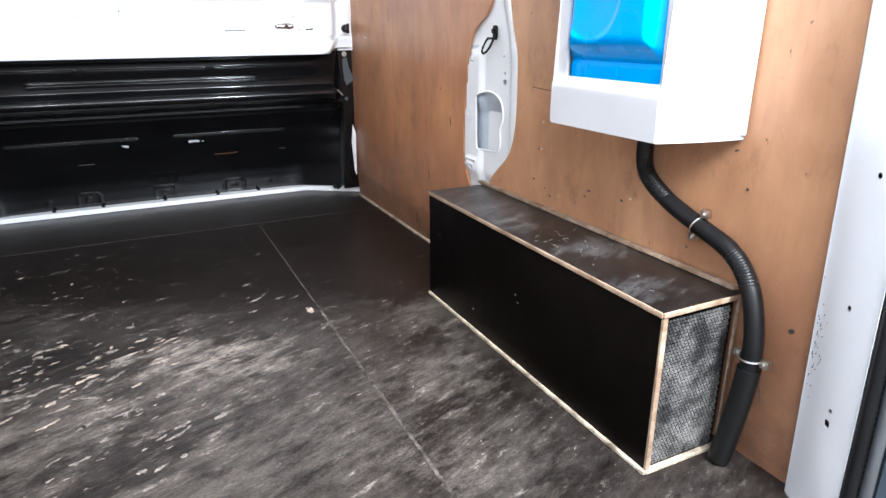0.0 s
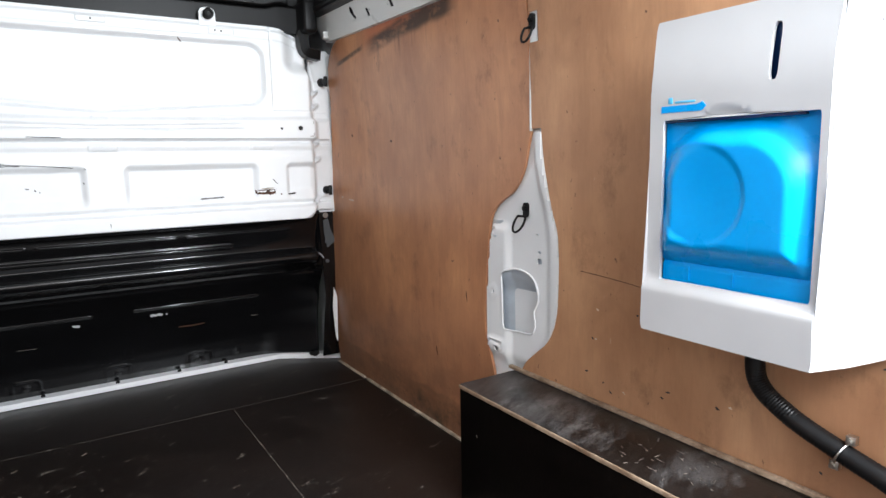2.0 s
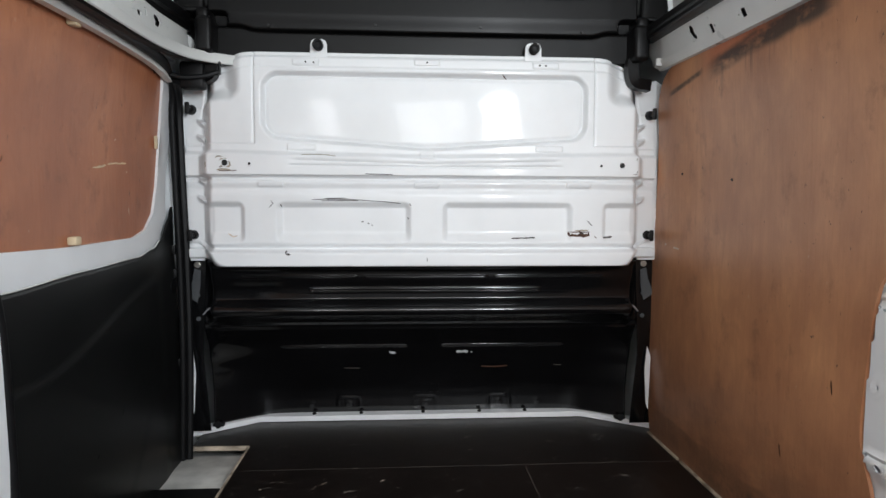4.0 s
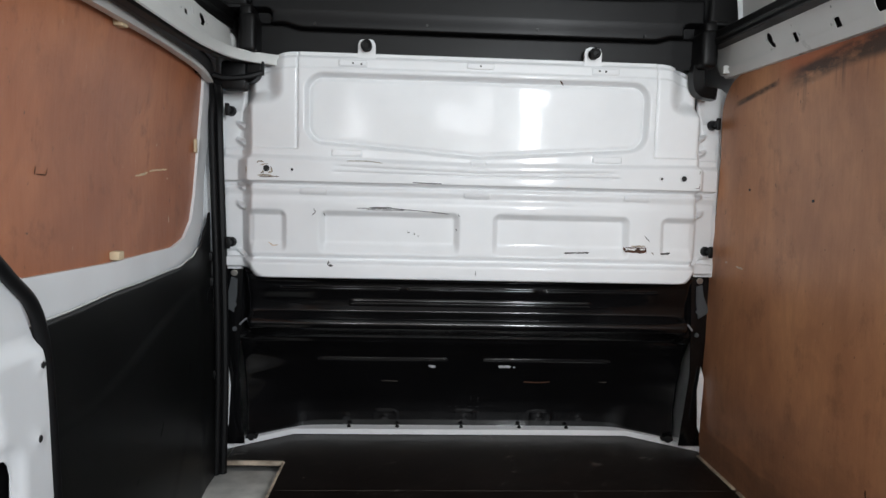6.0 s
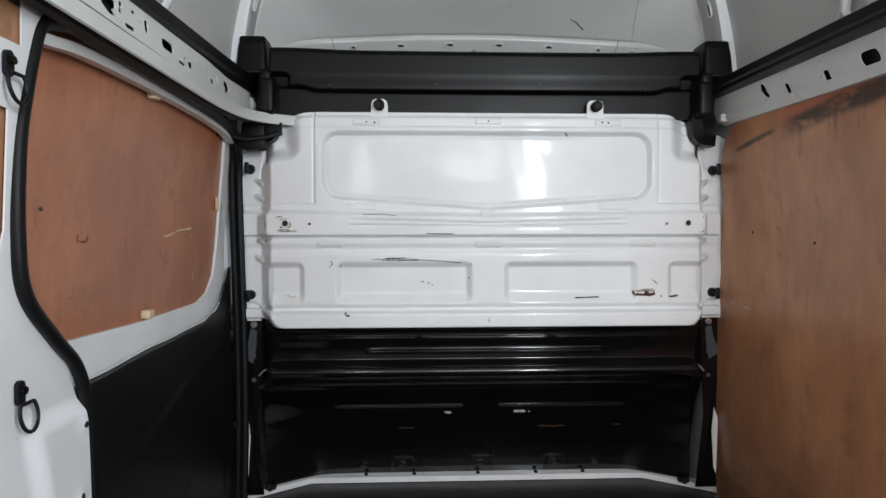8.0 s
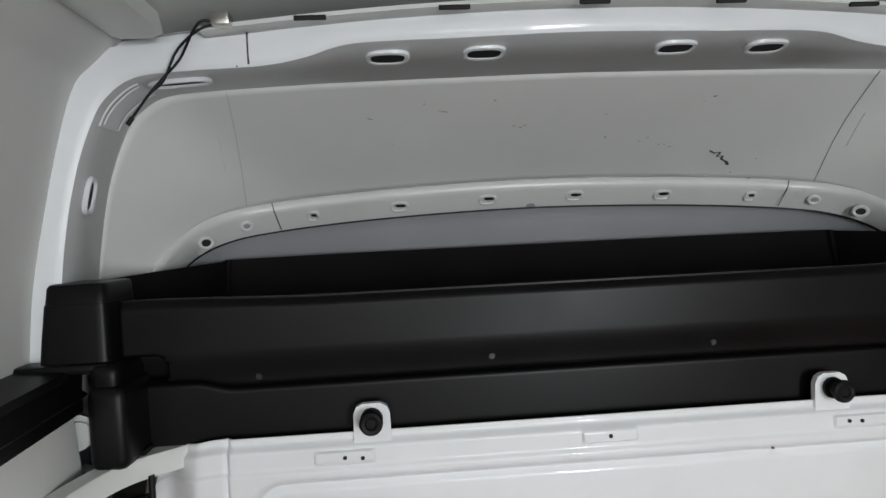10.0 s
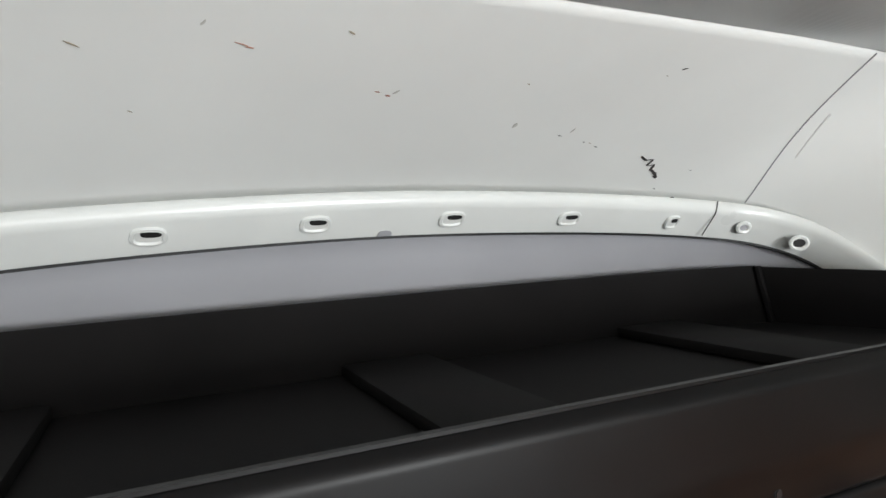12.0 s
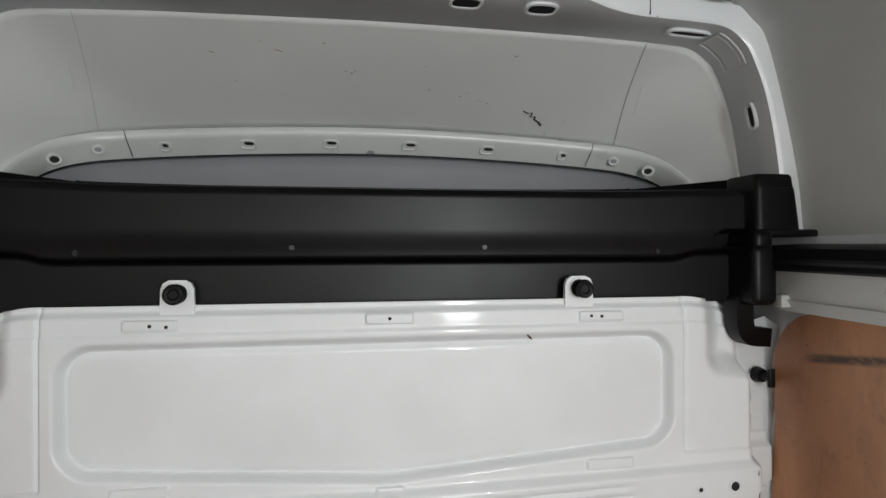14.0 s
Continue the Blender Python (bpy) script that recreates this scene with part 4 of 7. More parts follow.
tagged(part("scuffs", flakes(60, lambda r: (r.uniform(-0.55, 0.75), r.uniform(-0.2, 0.18), r.choice((0.15, 0.22, 0.3))), 11), CHALKY, seams["floor_front"], "small pale scratches", smooth=False), kind="stuff")
for pts, w in (([(-0.139, -1.276), (-0.095, -1.257), (-0.073, -1.183), (-0.042, -1.154), (-0.007, -1.152)], 0.011), ([(-0.200, -1.182), (-0.178, -1.172), (-0.158, -1.164)], 0.026), ([(-0.405, -1.255), (-0.339, -1.259)], 0.010), ([(-0.271, -1.312), (-0.218, -1.332)], 0.010), ([(-0.194, -1.422), (-0.143, -1.408)], 0.008), ([(-0.10, -1.09), (-0.085, -1.10)], 0.006)):
    mark(pts, w, on_floor, CHALKY, seams["floor_main"], rnd, "pale worn streak", "scrape")
tagged(part("scuffs", flakes(40, lambda r: (r.uniform(-0.59, -0.44), r.gauss(-0.55, 0.22), r.choice((0.2, 0.3, 0.45, 0.6))), 21), CHIP, seams["floor_main"], "small pale chips", smooth=False), kind="stuff")
for pts in ([(-0.59, -0.46), (-0.565, -0.455)], [(-0.595, -0.50), (-0.555, -0.49)], [(-0.59, -0.53), (-0.572, -0.53)], [(-0.59, -0.43), (-0.575, -0.425)]):
    mark(pts, 0.009, on_floor, EDGE, seams["floor_main"], rnd, "splintered raw edge", "splinter")
mark([(0.281, -1.082), (0.287, -1.098), (0.284, -1.122)], 0.020, on_floor, CHIP, seams["floor_main"], rnd, "pale splintered chip", "chip")

# ---- right wall: plywood in two sheets round the pillar pressing ----
def ply_x(z):
    return table(z, ((0, 0.822), (0.35, 0.806), (0.9, 0.806), (1.28, 0.792)))


PILLAR = [(-1.196, 0.905), (-1.184, 0.862), (-1.168, 0.807), (-1.130, 0.757), (-1.087, 0.733), (-1.044, 0.697), (-1.026, 0.635), (-1.012, 0.52), (-1.004, 0.40), (-1.012, 0.352), (-1.034, 0.295), (-1.045, 0.25)]
PILLAR_BACK = [(-1.15, 0.25), (-1.166, 0.318), (-1.21, 0.362), (-1.257, 0.404), (-1.284, 0.46), (-1.292, 0.546), (-1.289, 0.657), (-1.267, 0.724), (-1.243, 0.819), (-1.231, 0.905)]
PILLAR, PILLAR_BACK = ([(p.x, p.y) for p in spline([(a, b, 0) for a, b in half], 4)] for half in (PILLAR, PILLAR_BACK))
JOINT, HOOK_Z = -1.197, (1.098, 1.165)
front_edge = [(0.045, 0.0), (0.058, 0.2), (0.060, 0.37), (0.048, 0.57), (0.02, 0.75), (0.0, 0.86), (-0.018, 1.05), (-0.02, 1.15), (-0.027, 1.193), (-0.045, 1.228), (-0.068, 1.252), (-0.095, 1.269)]
ply_front = front_edge + [(-0.14, 1.283), (-0.6, 1.275), (JOINT + 0.004, 1.262), (JOINT + 0.004, HOOK_Z[1]), (JOINT + 0.0, HOOK_Z[1]), (JOINT + 0.0, HOOK_Z[0]), (JOINT + 0.004, HOOK_Z[0])] + PILLAR + [(-1.05, 0.0)]
ply_back = [(JOINT - 0.002, 1.262), (-1.7, 1.245), (-2.125, 1.23), (-2.16, 0.0), (-1.14, 0.0)] + PILLAR_BACK + [(JOINT - 0.002, 0.905), (JOINT - 0.002, HOOK_Z[0]), (JOINT - 0.032, HOOK_Z[0]), (JOINT - 0.032, HOOK_Z[1]), (JOINT - 0.002, HOOK_Z[1])]
ply_at = lambda u, v, d: (ply_x(v) + d, u, v)
panel_front = thing("plywood_lining", (0.81, -0.6, 0), "reddish brown plywood sheet lining the side wall, sooty along its top", "plywood panel", "side linings")
part("sheet", plate(ply_front, [], ply_at, 0.008, 0.07), SOOTPLY, panel_front)
panel_back = thing("plywood_lining", (0.81, -1.6, 0), "reddish brown hardwood plywood sheet with dents and fixing holes", "plywood panel", "side linings")
part("sheet", plate(ply_back, [], ply_at, 0.008, 0.07), PLY, panel_back)
on_ply = lambda u, v: (ply_x(v) - 0.0012, u, v)
for pts, w, mat in (
        ([(-0.08, 0.70), (-0.095, 0.702)], 0.008, CHALK),
        ([(-0.15, 0.695), (-0.19, 0.69)], 0.007, CHALK),
        ([(-0.92, 0.47), (-0.923, 0.44)], 0.005, RUST),
        ([(-0.75, 0.27), (-0.754, 0.24)], 0.005, RUST)):
    mark(pts, w, on_ply, mat, panel_front, rnd)
for k in range(26):
    y, z = -1.35 - 0.75 * rnd.random(), 0.06 + 0.5 * rnd.random()
    mark([(y, z), (y - 0.004 - 0.008 * rnd.random(), z + 0.01 * (rnd.random() - 0.5))], 0.005, on_ply, SOOT if k % 3 else CHALK, panel_back, rnd, "", "dent")
mark([(-1.36, 0.59), (-1.42, 0.588), (-1.5, 0.583), (-1.53, 0.58)], 0.0016, on_ply, RUST, panel_back, rnd)
for y, z in ((-2.105, 0.273), (-0.5, 0.9), (-0.2, 0.93)):
    part("screw", disc((ply_x(z) - 0.0005, y, z), (-1, 0, 0), 0.0038, 0.004, 10), SOOT, panel_back if y < -1.2 else panel_front, "dark fixing screw")
for pts in ([(-2.05, 0.12), (-2.06, 0.165), (-2.07, 0.12)], [(-2.03, 0.16), (-2.045, 0.10)]):
    mark(pts, 0.0022, on_ply, CHALKY, panel_back, rnd)

# pillar pressing seen through the cut in the plywood
pillar = thing("pillar_right", (0.83, -1.18, 0.3), "white painted steel pillar pressing showing through the plywood", "van pillar", kind="structure")


PILLAR_EDGE = [(-1.155 + (a + 1.155) * 0.985, 0.58 + (b - 0.58) * 0.99) for a, b in PILLAR + PILLAR_BACK]


def pillar_x(y, z):
    """The pressing behind the plywood: a sunk field, a raised rear rim and a raised block at its lower front."""
    x = 0.819 - 0.004 * soft(z, 0.70, 0.80)
    rear = -1.285 + 0.05 * soft(z, 0.62, 0.88) + 0.11 * (1 - soft(z, 0.26, 0.42))
    x -= 0.011 * (1 - soft(y, rear + 0.018, rear + 0.050))
    x -= 0.011 * soft(-rect_dist(y, z, -1.100, 0.20, -0.90, 0.668, 0.012), -0.010, 0.012)
    x += 0.006 * soft(-rect_dist(y, z, -1.046, 0.648, -0.90, 0.660, 0.004), -0.003, 0.003)
    x -= 0.006 * soft(-rect_dist(y + 0.5 * (z - 0.347), z, -1.078, 0.326, -1.008, 0.366, 0.014), -0.004, 0.004)
    x += 0.005 * groove(rect_dist(y + 0.5 * (z - 0.347), z, -1.078, 0.326, -1.008, 0.366, 0.014) + 0.009, 0.004)
    x -= 0.004 * groove(math.hypot(y + 1.04, z - 0.490) - 0.013, 0.004)
    x -= 0.004 * groove(math.hypot((y + 1.172) / 1.2, z - 0.715), 0.022)
    # the foot tucks in under the box, and all round it runs behind the plywood
    x += 0.012 * (1 - soft(z, 0.29, 0.335))
    if not inside((y, z), PILLAR_EDGE):
        x = max(x, 0.817)
    return x


hole = [(-1.076, 0.544), (-1.10, 0.556), (-1.136, 0.560), (-1.175, 0.552), (-1.199, 0.534), (-1.209, 0.495), (-1.192, 0.462), (-1.197, 0.43), (-1.184, 0.404), (-1.135, 0.398), (-1.090, 0.397), (-1.081, 0.42), (-1.079, 0.489)]
hole = [(p.x, p.y) for p in spline([(a, b, 0) for a, b in hole + hole[:1]], 3)][:-1]
part("pressing", plate([(-1.32, 0.25), (-0.96, 0.25), (-0.96, 0.80), (-1.10, 1.0), (-1.15, 1.27), (-1.25, 1.27), (-1.28, 1.0), (-1.32, 0.80)], [hole, oval(-1.022, 0.353, 0.010, 0.012, 10), oval(-1.055, 0.340, 0.016, 0.016, 10), oval(-1.04, 0.49, 0.008, 0.010, 8), oval(-1.036, 0.642, 0.008, 0.008, 8), oval(-1.05, 0.638, 0.016, 0.005, 8), oval(-1.212, 0.612, 0.012, 0.008, 8), oval(-1.212, 0.590, 0.018, 0.014, 8, 0, 4), oval(-1.205, 0.655, 0.012, 0.003, 8)], lambda u, v, d: (pillar_x(u, v) + d, u, v), 0.003, 0.0075), WHITE, pillar)
lip = [(pillar_x(u, v) - 0.0005, u, v) for u, v in hole]
part("inner_skin", grid(steps(-1.27, -1.0, 36), steps(0.32, 0.68, 36), lambda y, z: (0.848 - 0.020 * soft(z, 0.49, 0.54) - 0.012 * soft(y, -1.10, -1.06) + 0.014 * math.exp(-((y + 1.17) / 0.03) ** 2 - ((z - 0.43) / 0.04) ** 2), y, z)), ZINC, pillar, "bare galvanised inner skin behind the hole")
part("hole_lip", tube(lip, 0.0028, 6, closed=True), WHITE, pillar)
part("cover_strip", block((0.802, JOINT - 0.001, 0.90), (0.812, JOINT + 0.0025, 1.262), 0.0006), ROOF, pillar, "white strip in the plywood joint")
part("bracket", block((0.800, -1.222, HOOK_Z[0] - 0.004), (0.812, -1.199, HOOK_Z[1] + 0.004), 0.003), WHITE, pillar)


def tie_ring(loc, normal, label, size=0.018, sag=0.35):
    """A black lashing eye: a plate with a bolt and a hanging ring."""
    n = Vector(normal).normalized()
    side = Vector((0, 0, 1)).cross(n).normalized()
    ob = thing("lashing_ring", loc, label, "lashing ring", "lashing rings")
    m = Matrix((( side.x, n.x, 0, loc[0]), (side.y, n.y, 0, loc[1]), (side.z, n.z, 1, loc[2]), (0, 0, 0, 1)))
    bm = plate(rounded(-0.0085, -0.010, 0.0085, 0.026, 0.0075, 4), [], lambda u, v, d: (u, 0.006 - d, v), 0.006)
    bm.transform(m)
    part("plate", bm, RUBBER, ob)
    bm = disc((0, 0.009, 0.012), (0, 1, 0), 0.006, 0.006, 10)
    bm.transform(m)
    part("bolt", bm, SHELF, ob)
    pts = [(size * math.cos(a), 0.012 + sag * size * (1 - math.sin(a)) * 0.6, -0.006 - size * 0.81 + size * 1.25 * math.sin(a)) for a in steps(-math.pi * 1.22, math.pi * 0.22, 18)]
    pts = pts + [pts[0]]
    bm = tube(pts, 0.0028, 8)
    bm.transform(m)
    part("ring", bm, RUBBER, ob)
    return ob


tie_ring((0.811, -1.175, 0.705), (-1, 0, 0), "black steel lashing ring bolted to the white pillar", 0.018, 1.2)
tie_ring((0.800, -1.210, 1.135), (-1, 0, 0), "black steel lashing ring in the plywood joint", 0.016, 0.8)

# ---- rear pillar on the right, its seal, lamp and door ----
rear_pillar = thing("pillar_rear_right", (0.78, -2.2, 0), "white painted rear door pillar with small holes and rust specks", "van pillar", kind="structure")
PY0, PY1, PX0, PX1 = -2.118, -2.238, 0.806, 0.758


def rear_at(u, v, d):
    """u runs from the plywood (0) to the door edge (1)."""
    lean = -0.02 * soft(v, 0.6, 1.4)
    return (PX0 + (PX1 - PX0) * u + lean + d * 0.95 - 0.008 * math.sin(math.pi * u), PY0 + (PY1 - PY0) * u - (0.03 - 0.015 * u) * (1 - soft(v, 0, 0.9)) + d * 0.3, v)


rear_holes = [oval(0.58, 0.89, 0.06, 0.009, 8), oval(0.84, 0.89, 0.06, 0.009, 8), oval(0.77, 0.69, 0.06, 0.009, 8), oval(0.70, 0.615, 0.12, 0.008, 8, 0, 4), oval(0.65, 0.545, 0.06, 0.009, 8), oval(0.58, 0.36, 0.06, 0.009, 8), oval(0.60, 0.20, 0.06, 0.008, 8), oval(0.58, 0.178, 0.09, 0.013, 8, 0, 5)]
part("pressing", plate([(0, -0.02), (1, -0.02), (1, 1.42), (0, 1.42)], rear_holes, rear_at, 0.004, 0.09), WHITE, rear_pillar)
# dark sheet paints the shade behind the punched holes
part("backing", plate([(0.02, -0.02), (0.98, -0.02), (0.98, 1.42), (0.02, 1.42)], [], lambda u, v, d: rear_at(u, v, d + 0.02), 0.004, 0.2), HOLLOW_SHADE, rear_pillar)
on_pillar = lambda u, v: tuple(Vector(rear_at(u, v, 0)) + Vector((-0.0015, 0, 0)))
for k in range(44):
    u, v = 0.03 + 0.17 * abs(rnd.gauss(0, 0.6)), 0.275 + rnd.gauss(0, 0.04)
    mark([(u, v), (u + 0.012, v + 0.003 * rnd.random())], 0.002 + 0.003 * rnd.random(), on_pillar, SOOT if k % 3 else RUST, rear_pillar, rnd, "", "speck")
p = rear_at(0.66, 0.772, 0)
tie_ring((p[0] - 0.001, p[1], p[2] - 0.022), (-0.95, -0.3, 0), "black steel lashing ring on the rear pillar", 0.0145, 0.3)
seal_line = [rear_at(1.0, v, 0.004) for v in steps(-0.02, 1.42, 300)]
seal = link("trim_rear_seal", tube([(x + 0.004, y - 0.009, z) for x, y, z in seal_line], 0.0095, 12, 0.0012), RUBBER)
tagged(seal, "black ribbed rubber seal of the rear door", "door seal", kind="structure")
flange = link("trim_rear_flange", tube([(x + 0.012, y - 0.026, z) for x, y, z in seal_line[::10]], 0.0085, 10), LIPGREY)
tagged(flange, "grey rubber lip of the rear door seal", "door seal", kind="structure")
jamb = thing("rear_corner", (0.85, -2.34, 0), "dark slate rear body corner with zinc hinge bar and white bracket", "van corner", kind="structure")
JA, JB = Vector((0.788, -2.300, 0)), Vector((0.938, -2.405, 0))
JN = Vector((JA.y - JB.y, JB.x - JA.x, 0)).normalized() * -1


def on_jamb(u, v, d):
    """u runs outwards from the seal (0 to 1), d behind the slanting face."""
    return tuple(JA + (JB - JA) * u - JN * d + Vector((0, 0, v)))


part("jamb", plate([(-0.1, -0.12), (1, -0.12), (1, 1.45), (-0.1, 1.45)], [], on_jamb, 0.012, 0.2), SLATE, jamb)
# black plate on the face paints the recess's shade
part("recess", plate([(-0.08, 0.439), (1, 0.439), (1, 0.574), (-0.08, 0.584)], [], lambda u, v, d: on_jamb(u, v, d - 0.0015), 0.003), HOLLOW_SHADE, jamb, "dark plate painting the shade of the hinge recess")
part("hinge_bar", tube([on_jamb(u, 0.509 - 0.012 * u, -0.014) for u in steps(-0.05, 1.0, 10)], 0.009, 10), STEEL, jamb, "zinc hinge bar")
part("hinge_loop", tube([on_jamb(0.75 + a, 0.497 + b, -0.026) for a, b in rounded(-0.16, -0.02, 0.2, 0.018, 0.008, 3)], 0.003, 6, closed=True), STEEL, jamb, "steel hinge loop")
part("bracket", plate([(-0.06, 0.345), (1, 0.335), (1, 0.406), (0.6, 0.406), (0.55, 0.396), (-0.06, 0.396)], [], lambda u, v, d: on_jamb(u, v, d - 0.006), 0.006, 0.1), WHITE, jamb, "white painted bracket")
part("bracket_foot", plate([(-0.06, 0.322), (1, 0.308), (1, 0.337), (-0.06, 0.347)], [], lambda u, v, d: on_jamb(u, v, d - 0.008 - 0.5 * (0.347 - v)), 0.006, 0.1), WHITE, jamb, "white painted bracket foot")
part("hook", tube([on_jamb(0.86 + a, 0.362 + b, -0.03) for a, b in rounded(-0.10, -0.05, 0.14, 0.045, 0.02, 4)], 0.006, 8, closed=True), WHITE, jamb, "white painted hook")
part("bolt", disc(on_jamb(0.42, 0.376, -0.008), JN, 0.005, 0.006, 12), RUBBER, jamb)
lamp = thing("tail_lamp", (0.87, -2.36, -0.1), "red tail lamp in a dark grey plastic housing", "tail lamp")
part("housing", plate([(0.12, -0.11), (1.0, -0.11), (1.0, 0.267), (0.2, 0.273), (0.12, 0.260)], [], lambda u, v, d: on_jamb(u, v, d - 0.008), 0.008, 0.1), LAMP, lamp)
part("lens", plate([(0.62, -0.11), (1.0, -0.11), (1.0, 0.253), (0.66, 0.258), (0.62, 0.250)], [], lambda u, v, d: on_jamb(u, v, d - 0.018), 0.010, 0.1), GLASSY, lamp, "red lens")
part("screw", disc(on_jamb(0.28, 0.247, -0.010), JN, 0.007, 0.005, 12), STEEL, lamp)
rdoor = thing("rear_door_right", (0.985, -2.44, 0), "white rear door swung right round with dark inner lining", "van door", kind="structure")
part("panel", block((0.985, -2.46, -0.12), (1.705, -2.415, 1.85), 0.012, 3), WHITE, rdoor)
part("lining", block((1.02, -2.470, -0.05), (1.67, -2.462, 0.85), 0.003), TRIM, rdoor, "dark grey inner lining")
ldoor = thing("rear_door_left", (-0.985, -2.44, 0), "white rear door swung right round with dark inner lining", "van door", kind="structure")
part("panel", block((-1.705, -2.46, -0.12), (-0.985, -2.415, 1.85), 0.012, 3), WHITE, ldoor)
part("lining", block((-1.67, -2.470, -0.05), (-1.02, -2.462, 0.85), 0.003), TRIM, ldoor, "dark grey inner lining")
lcorner = link("pillar_rear_left", block((-0.93, REAR, -0.05), (-0.72, -2.13, 1.45), 0.01), WHITE)
tagged(lcorner, "white painted rear door pillar", "van pillar", kind="structure")
header = link("rear_header", block((-0.74, REAR, 1.84), (0.74, -2.2, 2.0), 0.012), WHITE)
tagged(header, "white painted roof header over the rear doors", "roof header", kind="structure")

# ---- wheel-arch box on the right ----
BX0, BY0, BY1, BZ = 0.628, -2.012, -1.143, 0.305
box = thing("wheel_arch_box", (0.72, -1.58, 0), "black film-faced plywood box over the wheel arch with raw pale edges", "wheel arch box")
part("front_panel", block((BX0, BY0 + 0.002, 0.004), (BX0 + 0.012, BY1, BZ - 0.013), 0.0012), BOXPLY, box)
part("lid", block((BX0 - 0.0005, BY0 - 0.001, BZ - 0.012), (0.803, BY1, BZ), 0.0015), BOXTOP, box)
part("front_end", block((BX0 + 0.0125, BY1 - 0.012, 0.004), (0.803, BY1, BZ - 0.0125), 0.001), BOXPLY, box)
part("edge_strip", block((BX0 - 0.0035, BY0 - 0.002, BZ - 0.0105), (BX0 - 0.001, BY1, BZ - 0.001), 0.001), PLYEDGE, box, "raw worn plywood edge")
part("edge_strip", block((BX0 - 0.001, BY0 - 0.0045, BZ - 0.0105), (0.80, BY0 - 0.0015, BZ - 0.001), 0.001), PLYEDGE, box, "raw worn plywood edge")
part("edge_strip", block((BX0 - 0.001, BY0 - 0.004, 0.003), (BX0 + 0.009, BY0 + 0.0015, BZ - 0.0125), 0.001), PLYEDGE, box, "raw worn plywood edge")
part("edge_strip", block((0.7925, BY0 + 0.01, BZ + 0.0005), (0.8045, BY1 + 0.02, BZ + 0.008), 0.001), PLYEDGE, box, "raw worn plywood edge")
part("edge_strip", block((0.792, BY0 - 0.003, 0.003), (0.80, BY0 + 0.0, BZ - 0.0125), 0.001), PLYEDGE, box, "raw worn plywood edge")
part("foot_strip", block((BX0 - 0.006, BY0 - 0.004, 0.0005), (BX0 + 0.004, BY1, 0.008), 0.001), SPLINTER, box, "pale splintered foot edge")
part("foot_strip", block((BX0, BY0 - 0.006, 0.0005), (0.80, BY0 + 0.004, 0.008), 0.001), SPLINTER, box, "pale splintered foot edge")
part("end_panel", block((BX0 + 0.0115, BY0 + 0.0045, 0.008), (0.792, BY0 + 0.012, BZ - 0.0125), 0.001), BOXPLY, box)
# worn honeycomb grip pattern of the end panel
verts, faces = [], []
cw, ch = 0.0072, 0.0064
nx, nz = int(0.150 / cw), int(0.278 / ch)
for j in range(nz):
    for i in range(nx):
        x = BX0 + 0.016 + (i + (0.5 if j % 2 else 0)) * cw
        z = 0.012 + j * ch
        k = len(verts)
        y = BY0 + 0.0045
        for a in range(6):
            w = radians(60 * a + 30)
            verts.append((x + 0.0036 * math.cos(w), y - 0.0003, z + 0.0036 * math.sin(w)))
        for a in range(6):
            w = radians(60 * a + 30)
            verts.append((x + 0.0026 * math.cos(w), y - 0.0012, z + 0.0026 * math.sin(w)))
        faces += [(k + a, k + (a + 1) % 6, k + 6 + (a + 1) % 6, k + 6 + a) for a in range(6)] + [tuple(k + 6 + a for a in range(6))]
tagged(part("grip_pattern", faces_bm(verts, faces), MESHWIRE, box, "worn pale honeycomb grip face", smooth=False), kind="stuff")
on_box = lambda u, v: (BX0 - 0.0008, u, v)
for pts in ([(-1.21, 0.2), (-1.213, 0.194)], [(-1.59, 0.173), (-1.594, 0.168)], [(-1.60, 0.158), (-1.604, 0.153)], [(-1.40, 0.06), (-1.404, 0.055)]):
    mark(pts, 0.003, on_box, CHALKY, box, rnd)
on_lid = lambda u, v: (u, v, BZ + 0.0012)
for k in range(46):
    x, y = (rnd.gauss(0.70, 0.030), rnd.gauss(-1.70, 0.07)) if k < 36 else (rnd.uniform(0.65, 0.78), rnd.uniform(-1.96, -1.2))
    a, n = rnd.gauss(0.9, 0.7), rnd.uniform(0.004, 0.018)
    mark([(x, y), (x + n * math.cos(a), y + n * math.sin(a))], rnd.uniform(0.001, 0.003), on_lid, CHALKY, box, rnd, "", "scuff")
# ---- paper towel dispenser ----
DX0, DX1, DY0, DY1, DZ0, DZ1 = 0.662, 0.804, -1.932, -1.655, 0.553, 1.045
disp = thing("paper_dispenser", (0.73, -1.79, DZ0), "white plastic paper towel dispenser with a bright blue tray on plywood", "paper dispenser")


def disp_at(u, v, d):
    """u: 0 to 1 towards the bulkhead, v: height; the face leans back towards its head."""
    h = (v - DZ0) / (DZ1 - DZ0)
    return (DX0 + 0.014 * soft(h, 0.75, 1.05) + d - 0.012 * soft(0.646 - v, 0.0, 0.024), DY0 + (DY1 - DY0) * u, v)


win = rounded(0.045, 0.640, 0.905, 0.892, 0.008)
slot = rounded(0.262, 0.936, 0.306, 1.012, 0.014)


def face_at(u, v, d):
    """The face with a finger scoop over the window."""
    x, y, z = disp_at(u, v, d)
    return (x + 0.006 * soft(1 - math.hypot((u - 0.527) / 0.17, (v - 0.890) / 0.014), 0.0, 0.35), y, z)


